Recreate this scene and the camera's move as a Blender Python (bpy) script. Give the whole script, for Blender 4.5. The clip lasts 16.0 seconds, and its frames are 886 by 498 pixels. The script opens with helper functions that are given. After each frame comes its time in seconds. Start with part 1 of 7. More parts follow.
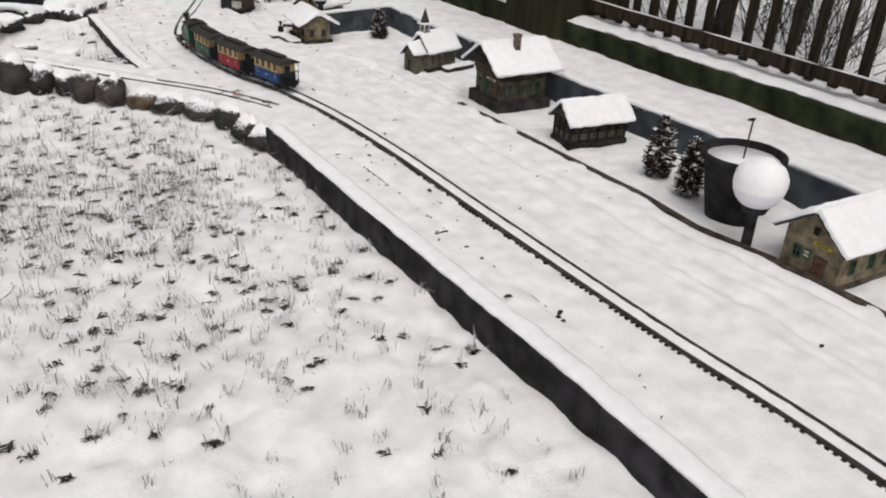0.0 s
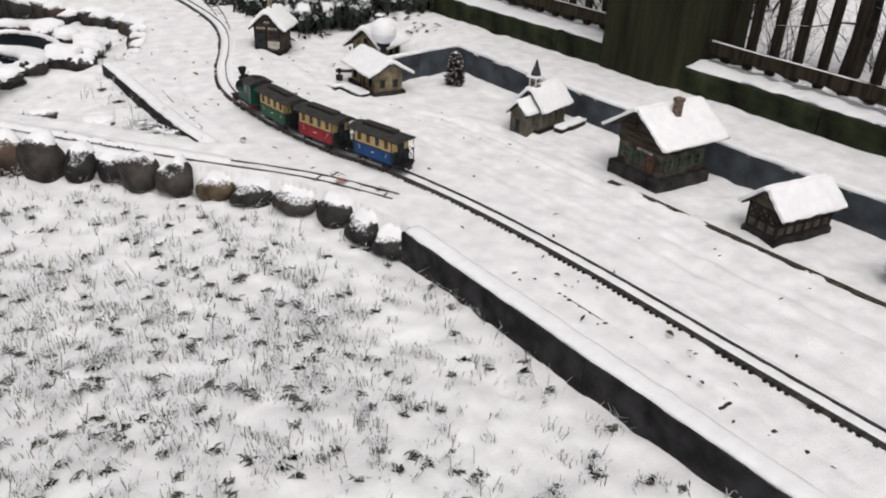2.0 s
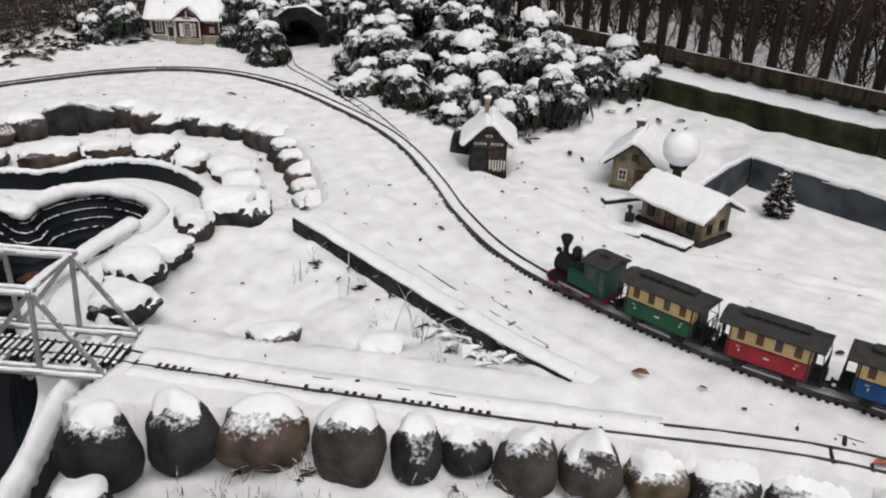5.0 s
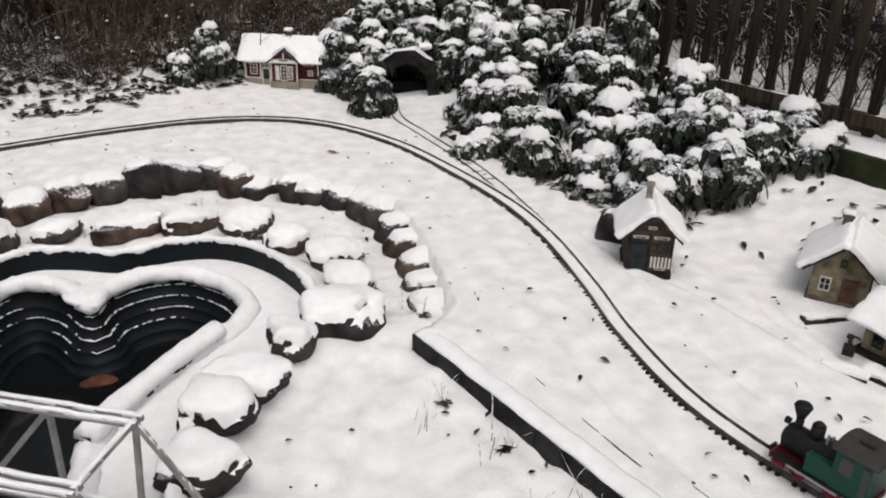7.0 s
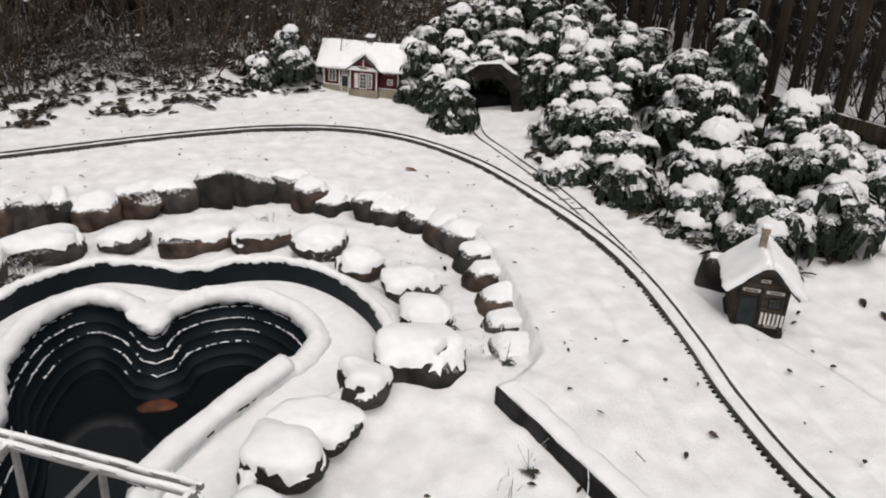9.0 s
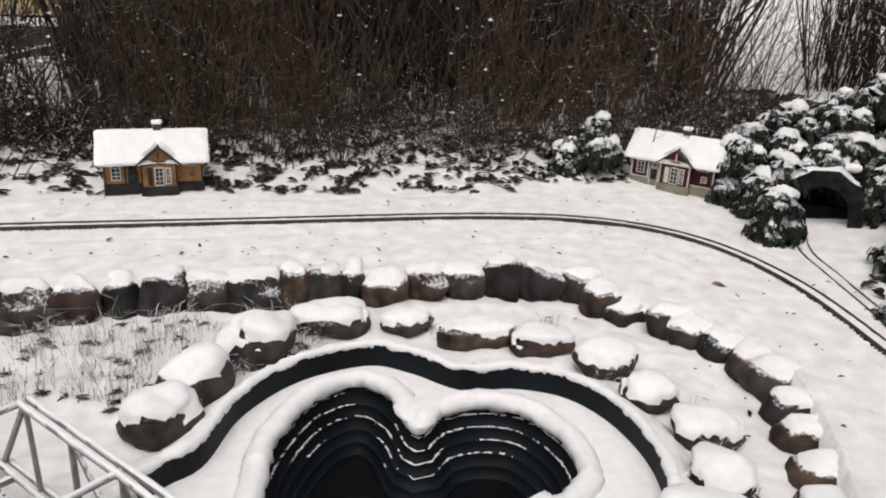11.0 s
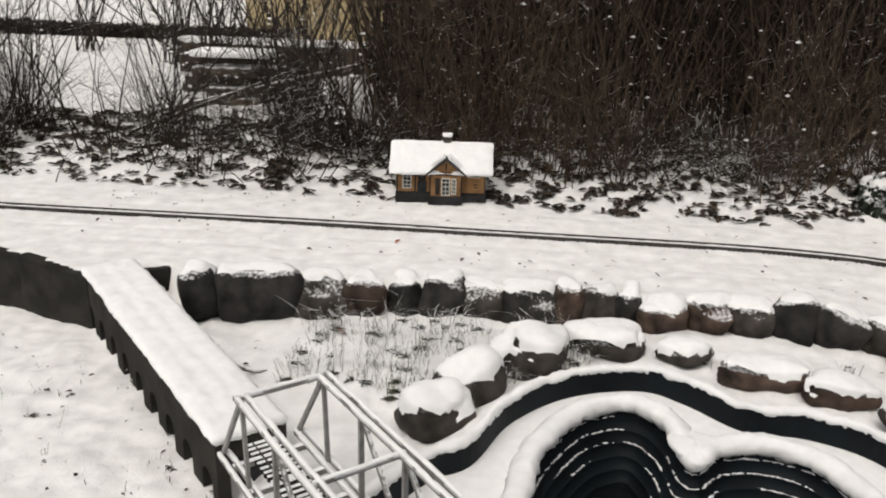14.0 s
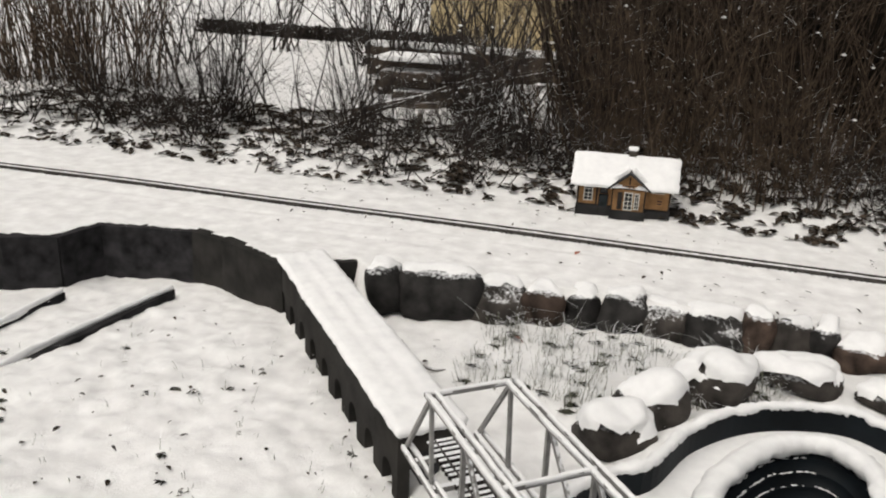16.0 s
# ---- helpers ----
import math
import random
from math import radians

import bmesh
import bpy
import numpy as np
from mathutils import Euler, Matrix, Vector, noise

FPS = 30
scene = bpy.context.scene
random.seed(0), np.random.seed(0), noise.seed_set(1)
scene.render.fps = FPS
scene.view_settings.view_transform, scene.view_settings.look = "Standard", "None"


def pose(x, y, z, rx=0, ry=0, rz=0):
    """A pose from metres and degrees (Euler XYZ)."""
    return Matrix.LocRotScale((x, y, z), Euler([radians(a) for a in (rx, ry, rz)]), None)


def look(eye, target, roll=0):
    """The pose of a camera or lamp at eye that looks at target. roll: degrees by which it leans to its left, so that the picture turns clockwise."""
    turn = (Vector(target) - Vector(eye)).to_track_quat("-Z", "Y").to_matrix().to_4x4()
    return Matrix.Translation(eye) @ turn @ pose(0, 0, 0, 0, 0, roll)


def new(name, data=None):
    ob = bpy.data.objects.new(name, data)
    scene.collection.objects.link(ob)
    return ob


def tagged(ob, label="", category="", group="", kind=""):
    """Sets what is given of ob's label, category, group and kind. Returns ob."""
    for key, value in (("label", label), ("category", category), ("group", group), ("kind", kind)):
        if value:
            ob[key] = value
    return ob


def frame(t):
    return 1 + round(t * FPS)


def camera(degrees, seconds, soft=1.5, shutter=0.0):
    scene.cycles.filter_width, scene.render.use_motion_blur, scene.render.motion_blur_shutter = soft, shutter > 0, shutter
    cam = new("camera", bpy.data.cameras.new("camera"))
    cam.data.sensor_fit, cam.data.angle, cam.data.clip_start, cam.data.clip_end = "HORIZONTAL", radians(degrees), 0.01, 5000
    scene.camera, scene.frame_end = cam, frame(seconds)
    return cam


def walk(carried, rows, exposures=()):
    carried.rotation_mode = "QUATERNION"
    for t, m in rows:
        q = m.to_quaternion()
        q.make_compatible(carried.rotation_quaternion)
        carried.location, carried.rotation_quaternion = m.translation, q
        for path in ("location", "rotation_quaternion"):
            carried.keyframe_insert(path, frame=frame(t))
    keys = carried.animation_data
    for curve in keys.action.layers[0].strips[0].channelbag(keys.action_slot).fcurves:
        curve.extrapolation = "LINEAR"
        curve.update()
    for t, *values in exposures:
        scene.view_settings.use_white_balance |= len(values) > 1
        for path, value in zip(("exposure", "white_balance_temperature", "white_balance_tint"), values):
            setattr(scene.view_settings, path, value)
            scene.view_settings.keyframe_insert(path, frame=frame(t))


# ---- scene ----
cam = camera(57.0, 16.0, 2.0)
PATH = [
    (0, (0.247, 0.263, 1.158), (1.15, 1.786, 0.228), 2.7),
    (0.5, (0.194, 0.559, 1.159), (1.128, 2.051, 0.209), 1.8),
    (1, (0.118, 0.827, 1.173), (1.084, 2.303, 0.229), 1.9),
    (1.5, (0.069, 1.125, 1.181), (1.057, 2.591, 0.246), 3.3),
    (2, (-0.05, 1.407, 1.204), (0.986, 2.839, 0.269), 3.1),
    (2.5, (-0.198, 1.716, 1.227), (0.881, 3.106, 0.278), 1.7),
    (3, (-0.308, 1.993, 1.23), (0.786, 3.401, 0.323), 2.5),
    (3.5, (-0.361, 2.341, 1.238), (0.739, 3.773, 0.378), 2.7),
    (4, (-0.459, 2.71, 1.224), (0.7, 4.074, 0.332), 2.0),
    (4.5, (-0.491, 3.064, 1.2), (0.689, 4.399, 0.292), 1.8),
    (5, (-0.42, 3.428, 1.197), (0.75, 4.787, 0.312), 1.9),
    (7.5, (-0.172, 4.155, 1.183), (0.834, 5.668, 0.347), 1.8),
    (8, (-0.177, 4.193, 1.186), (0.797, 5.729, 0.355), 2.4),
    (8.5, (-0.151, 4.244, 1.184), (0.798, 5.792, 0.345), 3.5),
    (9, (-0.131, 4.35, 1.186), (0.792, 5.913, 0.347), 3.3),
    (9.5, (-0.129, 4.459, 1.208), (0.638, 6.124, 0.409), 2.6),
    (10, (-0.07, 4.567, 1.228), (0.501, 6.325, 0.463), 2.8),
    (12.5, (-0.06, 4.652, 1.136), (-0.034, 6.532, 0.455), 1.6),
    (13, (-0.077, 4.643, 1.141), (-0.161, 6.52, 0.456), 1.1),
    (13.5, (-0.105, 4.65, 1.141), (-0.323, 6.519, 0.463), 0.9),
    (14, (-0.139, 4.654, 1.132), (-0.47, 6.511, 0.466), 1.6),
    (14.5, (-0.172, 4.649, 1.129), (-0.595, 6.487, 0.462), 2.1),
    (15, (-0.19, 4.648, 1.125), (-0.7, 6.463, 0.456), 2.1),
    (15.5, (-0.207, 4.643, 1.126), (-0.809, 6.43, 0.459), 2.1),
    (16, (-0.233, 4.628, 1.129), (-0.93, 6.383, 0.47), 2.3),
]
walk(cam, [(t, look(eye, target, roll)) for t, eye, target, roll in PATH], [(0.0, 0.00, 6520, 12), (2.0, 0.08, 6500, 12), (5.0, 0.04, 6450, 12), (7.5, 0.08, 6600, 12), (10.0, 0.10, 6600, 12), (12.5, 0.09, 6800, 11), (16.0, 0.06, 6850, 9)])

# ---------------------------------------------------------------- world and light
world = bpy.data.worlds.new("winter_sky")
scene.world = world
world.use_nodes = True
wn = world.node_tree
sky = wn.nodes.new("ShaderNodeTexSky")
sky.sky_type = "NISHITA"
sky.sun_disc = False
sky.sun_elevation, sky.sun_rotation = radians(64), radians(200)
sky.air_density, sky.dust_density, sky.ozone_density = 1.0, 4.0, 0.6
hazy = wn.nodes.new("ShaderNodeMixRGB")          # overcast: the blue is greyed by cloud
hazy.inputs["Fac"].default_value = 0.86
grey = wn.nodes.new("ShaderNodeRGBToBW")
wn.links.new(sky.outputs[0], hazy.inputs[1])
wn.links.new(sky.outputs[0], grey.inputs[0])
wn.links.new(grey.outputs[0], hazy.inputs[2])
wn.links.new(hazy.outputs[0], wn.nodes["Background"].inputs[0])
wn.nodes["Background"].inputs[1].default_value = 0.15
sun = new("sun", bpy.data.lights.new("sun", "SUN"))
sun.data.energy, sun.data.angle, sun.data.color = 0.7, radians(50), (1.0, 0.92, 0.81)
sun.matrix_world = look((-1.5, -4.1, 9), (0, 0, 0))


# ---------------------------------------------------------------- materials
def material(name, base, rough=0.7, var=0.15, scale=12.0, bump=0.2, bump_scale=60.0, metal=0.0, dark=None, spec=0.14, stain=0.0, stretch=None):
    """A surface with grain at two scales, a stain mask and fine relief."""
    m = bpy.data.materials.new(name)
    m.use_nodes = True
    t = m.node_tree
    b = t.nodes["Principled BSDF"]
    b.inputs["Roughness"].default_value = rough
    b.inputs["Metallic"].default_value = metal
    b.inputs["Specular IOR Level"].default_value = spec
    co = t.nodes.new("ShaderNodeTexCoord")
    src = co.outputs["Object"]
    if stretch:
        mp = t.nodes.new("ShaderNodeMapping")
        mp.inputs["Scale"].default_value = stretch
        t.links.new(src, mp.inputs[0])
        src = mp.outputs[0]
    info = t.nodes.new("ShaderNodeObjectInfo")
    isl = t.nodes.new("ShaderNodeNewGeometry")
    n1 = t.nodes.new("ShaderNodeTexNoise")
    n1.inputs["Scale"].default_value, n1.inputs["Detail"].default_value = scale, 6
    n2 = t.nodes.new("ShaderNodeTexNoise")
    n2.inputs["Scale"].default_value, n2.inputs["Detail"].default_value, n2.inputs["Roughness"].default_value = bump_scale, 7, 0.62
    t.links.new(src, n1.inputs[0])
    t.links.new(src, n2.inputs[0])
    ramp = t.nodes.new("ShaderNodeValToRGB")
    lo = dark or tuple(c * (1 - 2.2 * var) for c in base)
    hi = tuple(min(1, c * (1 + 1.4 * var)) for c in base)
    ramp.color_ramp.elements[0].color, ramp.color_ramp.elements[0].position = (*lo, 1), 0.3
    ramp.color_ramp.elements[1].color, ramp.color_ramp.elements[1].position = (*hi, 1), 0.7
    t.links.new(n1.outputs["Fac"], ramp.inputs[0])
    hsv = t.nodes.new("ShaderNodeHueSaturation")
    add = t.nodes.new("ShaderNodeMath")
    add.operation = "ADD"
    t.links.new(info.outputs["Random"], add.inputs[0])
    t.links.new(isl.outputs["Random Per Island"], add.inputs[1])
    mr = t.nodes.new("ShaderNodeMapRange")
    mr.inputs["From Max"].default_value = 2.0
    mr.inputs["To Min"].default_value, mr.inputs["To Max"].default_value = 1 - var, 1 + var
    t.links.new(add.outputs[0], mr.inputs[0])
    t.links.new(mr.outputs[0], hsv.inputs["Value"])
    t.links.new(ramp.outputs[0], hsv.inputs["Color"])
    out = hsv.outputs[0]
    if stain:
        mix = t.nodes.new("ShaderNodeMixRGB")
        mix.blend_type = "MULTIPLY"
        mix.inputs[2].default_value = (0.45, 0.42, 0.36, 1)
        n3 = t.nodes.new("ShaderNodeTexNoise")
        n3.inputs["Scale"].default_value, n3.inputs["Detail"].default_value = scale * 0.3, 8
        t.links.new(src, n3.inputs[0])
        r3 = t.nodes.new("ShaderNodeMapRange")
        r3.inputs["From Min"].default_value, r3.inputs["From Max"].default_value, r3.inputs["To Max"].default_value = 0.45, 0.7, stain
        t.links.new(n3.outputs["Fac"], r3.inputs[0])
        t.links.new(r3.outputs[0], mix.inputs[0])
        t.links.new(out, mix.inputs[1])
        out = mix.outputs[0]
    t.links.new(out, b.inputs["Base Color"])
    bp = t.nodes.new("ShaderNodeBump")
    bp.inputs["Strength"].default_value, bp.inputs["Distance"].default_value = bump, 0.004
    t.links.new(n2.outputs["Fac"], bp.inputs["Height"])
    t.links.new(bp.outputs[0], b.inputs["Normal"])
    return m


def dusted(name, base, amount=0.5, snow=(0.84, 0.85, 0.87), rough=0.7, scale=40.0, var=0.2, fade=0.14, grain=0.0):
    """A surface with snow lying where it faces up, broken by noise."""
    m = material(name, base, rough, var, grain or scale * 0.5, 0.7, scale * 1.6)
    t = m.node_tree
    b = t.nodes["Principled BSDF"]
    old = b.inputs["Base Color"].links[0].from_socket
    geo = t.nodes.new("ShaderNodeNewGeometry")
    sep = t.nodes.new("ShaderNodeSeparateXYZ")
    t.links.new(geo.outputs["Normal"], sep.inputs[0])
    co = t.nodes.new("ShaderNodeTexCoord")
    n = t.nodes.new("ShaderNodeTexNoise")
    n.inputs["Scale"].default_value, n.inputs["Detail"].default_value = scale, 5
    t.links.new(co.outputs["Object"], n.inputs[0])
    add = t.nodes.new("ShaderNodeMath")
    add.operation = "MULTIPLY_ADD"
    add.inputs[1].default_value = 0.9
    t.links.new(n.outputs["Fac"], add.inputs[0])
    t.links.new(sep.outputs["Z"], add.inputs[2])
    mr = t.nodes.new("ShaderNodeMapRange")
    lo = 1.35 - 0.95 * amount
    mr.inputs["From Min"].default_value, mr.inputs["From Max"].default_value = lo, lo + fade
    t.links.new(add.outputs[0], mr.inputs[0])
    mix = t.nodes.new("ShaderNodeMixRGB")
    mix.inputs[2].default_value = (*snow, 1)
    t.links.new(mr.outputs[0], mix.inputs[0])
    t.links.new(old, mix.inputs[1])
    t.links.new(mix.outputs[0], b.inputs["Base Color"])
    return m


SNOW = material("snow", (0.88, 0.88, 0.885), 0.8, 0.01, 30.0, 0.6, 240.0, dark=(0.82, 0.82, 0.83), spec=0.15)
SNOW_WALK = material("snow_ground", (0.86, 0.86, 0.86), 0.8, 0.02, 12.0, 0.9, 150.0, dark=(0.72, 0.715, 0.715), spec=0.15)
LINER = material("pond_liner", (0.006, 0.009, 0.012), 0.6, 0.2, 9.0, 0.15, 90.0, stain=0.3)
EDGE = material("dark_edging", (0.027, 0.026, 0.028), 0.85, 0.35, 14.0, 0.5, 70.0, stain=0.4)
WALLBLUE = material("blue_grey_edging", (0.052, 0.060, 0.070), 0.75, 0.25, 9.0, 0.4, 60.0, stain=0.5)
MOSS = material("mossy_concrete", (0.030, 0.037, 0.017), 0.95, 0.3, 9.0, 0.9, 40.0, dark=(0.006, 0.007, 0.005), stain=0.5)
PILLAR = material("weathered_green_wood", (0.018, 0.019, 0.010), 0.95, 0.35, 5.0, 0.6, 30.0, dark=(0.010, 0.010, 0.006), stretch=(4, 4, 0.35), stain=0.4)
FENCE = material("dark_brown_wood", (0.032, 0.024, 0.017), 0.9, 0.35, 8.0, 0.5, 60.0, stretch=(5, 5, 0.5))
CONCRETE = material("grey_concrete", (0.032, 0.030, 0.028), 0.92, 0.25, 8.0, 0.6, 70.0, stain=0.7)
WHITEMETAL = dusted("pale_grey_metal", (0.24, 0.235, 0.23), 0.35, scale=60, var=0.15)
RAIL = material("rail_metal", (0.07, 0.065, 0.06), 0.45, 0.2, 60.0, 0.2, 200.0, metal=0.6)
SLEEPER = material("sleeper_plastic", (0.028, 0.024, 0.022), 0.8, 0.3, 80.0, 0.3, 300.0)
WATER = material("dark_water", (0.006, 0.007, 0.008), 0.08, 0.1, 3.0, 0.02, 10.0, spec=0.25)
STONES = [dusted("stone_grey", (0.056, 0.049, 0.044), 0.20, scale=95, fade=0.34, grain=13, var=0.35), dusted("stone_dark", (0.032, 0.030, 0.029), 0.20, scale=95, fade=0.34, grain=13, var=0.35),
          dusted("stone_brown", (0.075, 0.052, 0.041), 0.20, scale=95, fade=0.34, grain=13, var=0.4), dusted("stone_ochre", (0.10, 0.074, 0.048), 0.20, scale=95, fade=0.34, grain=13, var=0.4)]


# ---------------------------------------------------------------- mesh helpers
def mesh_of(name, bm, mat, smooth=False):
    me = bpy.data.meshes.new(name)
    bm.to_mesh(me)
    bm.free()
    me.materials.append(mat)
    if smooth:
        me.shade_smooth()
    return me


def part(name, bm, mat, parent=None, label="", smooth=False, place=None):
    """Links a bmesh as one mesh object, under a thing or a part."""
    ob = new(name, mesh_of(name, bm, mat, smooth))
    if parent:
        ob.parent = parent
    if place is not None:
        ob.matrix_basis = place
    if label:
        ob["label"] = label
    return ob


def thing(name, m, label, category, group="", kind=""):
    ob = new(name)
    ob.empty_display_size = 0.05
    ob.matrix_basis = m
    return tagged(ob, label, category, group, kind)


def box(bm, x, y, z, cx=0.0, cy=0.0, cz=0.0, rot=None, bevel=0.0):
    """A box of that size round (cx, cy, cz)."""
    made = bmesh.ops.create_cube(bm, size=1.0)["verts"]
    m = Matrix.Translation((cx, cy, cz)) @ (rot or Matrix()) @ Matrix.Diagonal((x, y, z, 1))
    bmesh.ops.transform(bm, matrix=m, verts=made)
    if bevel:
        es = list({e for v in made for e in v.link_edges})
        bmesh.ops.bevel(bm, geom=es, offset=bevel, segments=1, affect="EDGES")
    return bm


def rod(bm, a, b, r, n=6, r2=None):
    """A round bar from a to b."""
    a, b = Vector(a), Vector(b)
    d = b - a
    made = bmesh.ops.create_cone(bm, cap_ends=True, segments=n, radius1=r, radius2=r if r2 is None else r2, depth=d.length)["verts"]
    bmesh.ops.transform(bm, matrix=Matrix.Translation((a + b) / 2) @ d.to_track_quat("Z", "Y").to_matrix().to_4x4(), verts=made)
    return bm


def beam(bm, a, b, w, h):
    """A square bar from a to b."""
    a, b = Vector(a), Vector(b)
    d = b - a
    return box(bm, w, h, d.length, *((a + b) / 2), rot=d.to_track_quat("Z", "Y").to_matrix().to_4x4())


def prism(bm, outline, depth, m=None):
    """An outline in x and z, drawn out along y by depth, about y = 0."""
    a = [bm.verts.new((x, -depth / 2, z)) for x, z in outline]
    b = [bm.verts.new((x, depth / 2, z)) for x, z in outline]
    bm.faces.new(a)
    bm.faces.new(b[::-1])
    for i in range(len(a)):
        j = (i + 1) % len(a)
        bm.faces.new((a[j], a[i], b[i], b[j]))
    bmesh.ops.recalc_face_normals(bm, faces=bm.faces)
    if m is not None:
        bmesh.ops.transform(bm, matrix=m, verts=a + b)
    return bm


def smooth_line(points, step=0.03, closed=False):
    """A Catmull-Rom curve through the points, sampled at even steps."""
    p = [Vector((*q, 0)) if len(q) == 2 else Vector(q) for q in points]
    n = len(p)
    out = []
    for i in range(n if closed else n - 1):
        if closed:
            a, b, c, d = p[i - 1], p[i], p[(i + 1) % n], p[(i + 2) % n]
        else:
            a, b, c, d = p[max(0, i - 1)], p[i], p[i + 1], p[min(n - 1, i + 2)]
        k = max(2, int((c - b).length / step))
        for j in range(k):
            s = j / k
            out.append(0.5 * (2 * b + (c - a) * s + (2 * a - 5 * b + 4 * c - d) * s * s + (3 * b - a - 3 * c + d) * s ** 3))
    if not closed:
        out.append(p[-1])
    return out


def sweep(bm, line, profile, closed=False):
    """A profile of (across, up) carried along a line; across is to the line's left."""
    rings = []
    n = len(line)
    for i, q in enumerate(line):
        d = (line[(i + 1) % n] - line[i - 1]) if closed else (line[min(n - 1, i + 1)] - line[max(0, i - 1)])
        side = Vector((-d.y, d.x, 0)).normalized()
        rings.append([bm.verts.new(q + side * a + Vector((0, 0, u))) for a, u in profile])
    k = len(profile)
    for i in range(n if closed else n - 1):
        r, s = rings[i], rings[(i + 1) % n]
        for j in range(k):
            bm.faces.new((r[j], r[(j + 1) % k], s[(j + 1) % k], s[j]))
    if not closed:
        bm.faces.new(rings[0][::-1])
        bm.faces.new(rings[-1])
    bmesh.ops.recalc_face_normals(bm, faces=bm.faces)
    return bm


def roughen(bm, amount, scale, seed=0):
    for v in bm.verts:
        v.co += noise.noise_vector(v.co * scale + Vector((seed * 7.1, seed * 3.3, 0))) * amount
    return bm


def slab(bm, x, y, z, cx, cy, cz, rot=None, puff=0.35, seed=0, cuts=13):
    """A thick pillow of snow: a box with rounded edges and an uneven surface."""
    tmp = bmesh.new()
    bmesh.ops.create_cube(tmp, size=1.0)
    bmesh.ops.subdivide_edges(tmp, edges=tmp.edges, cuts=cuts, use_grid_fill=True)
    for v in tmp.verts:
        p = v.co.copy()
        r = z * puff
        q = Vector((p.x * x, p.y * y, p.z * z))
        c = Vector((max(-x / 2 + r, min(x / 2 - r, q.x)), max(-y / 2 + r, min(y / 2 - r, q.y)), max(-z / 2 + r, min(z / 2 - r, q.z))))
        d = q - c
        if d.length > r:
            q = c + d.normalized() * r
        so = Vector((seed * 5.3, seed, 0))
        q += noise.noise_vector(q * 28 + so) * 0.003 + noise.noise_vector(q * 75 + so) * 0.0018
        if abs(p.y) > 0.42:
            q.y += math.copysign(0.005 * noise.noise(Vector((q.x * 45, seed * 3, 2))) + 0.003 * noise.noise(Vector((q.x * 120, seed, 4))) - 0.002, p.y)
        if abs(p.x) > 0.42:
            q.x += math.copysign(0.005 * noise.noise(Vector((q.y * 45, seed * 3, 7))) - 0.002, p.x)
        if p.z < -0.4:
            q.z += 0.0035 * noise.noise(q * 55 + Vector((seed, 0, 3)))
        v.co = q
    bmesh.ops.transform(tmp, matrix=Matrix.Translation((cx, cy, cz)) @ (rot or Matrix()), verts=tmp.verts)
    me = bpy.data.meshes.new("tmp")
    tmp.to_mesh(me)
    tmp.free()
    bm.from_mesh(me)
    bpy.data.meshes.remove(me)
    return bm


# ---------------------------------------------------------------- the plan
BED_EDGE = [(1.40, -3.0), (1.36, 1.0), (1.33, 1.9), (1.30, 2.6), (1.27, 3.42)]                     # foot of the dark edging
ROCK_LINE = [(1.27, 3.46), (1.21, 3.74), (1.12, 3.92), (1.00, 4.08), (0.87, 4.25), (0.74, 4.38), (0.60, 4.50), (0.47, 4.63), (0.35, 4.76), (0.20, 4.92), (0.05, 5.05), (-0.10, 5.16)]
WEDGE = [(0.98, 4.46), (0.95, 4.75), (0.935, 5.2), (0.925, 5.78)]
STONE_ROW = [(1.09, 5.86), (1.16, 6.03), (1.24, 6.22), (1.30, 6.40), (1.36, 6.62), (1.38, 6.80), (1.33, 6.96), (1.24, 7.11), (1.13, 7.26), (1.02, 7.37), (0.90, 7.46), (0.74, 7.53), (0.56, 7.55),
             (0.38, 7.53), (0.20, 7.50), (0.02, 7.51), (-0.16, 7.49), (-0.32, 7.44), (-0.52, 7.44), (-0.72, 7.42), (-0.92, 7.40), (-1.12, 7.36), (-1.34, 7.32), (-1.56, 7.24)]
YARD_WALL = [(-1.70, 7.36), (-1.92, 7.20), (-2.30, 7.33), (-2.48, 7.36), (-2.90, 7.24), (-2.93, 7.03), (-3.12, 6.92), (-5.2, 6.2)]
LOW = BED_EDGE + ROCK_LINE + [(0.10, 5.26), (0.21, 5.40), (0.42, 5.14), (0.70, 4.82)] + WEDGE + STONE_ROW + YARD_WALL + [(-9.0, 5.0), (-9.0, -3.0)]
RIM = [(-0.49, 6.33), (-0.38, 6.45), (-0.30, 6.68), (-0.14, 6.87), (0.08, 6.96), (0.22, 6.90), (0.36, 6.79), (0.52, 6.79), (0.68, 6.72), (0.78, 6.55), (0.81, 6.32), (0.75, 6.09), (0.62, 5.98),
       (0.45, 5.91), (0.31, 5.82), (0.19, 5.66), (0.10, 5.45), (-0.04, 5.29), (-0.13, 5.17), (-0.25, 4.99), (-0.42, 4.84), (-0.64, 5.0), (-0.74, 5.40), (-0.68, 5.90)]
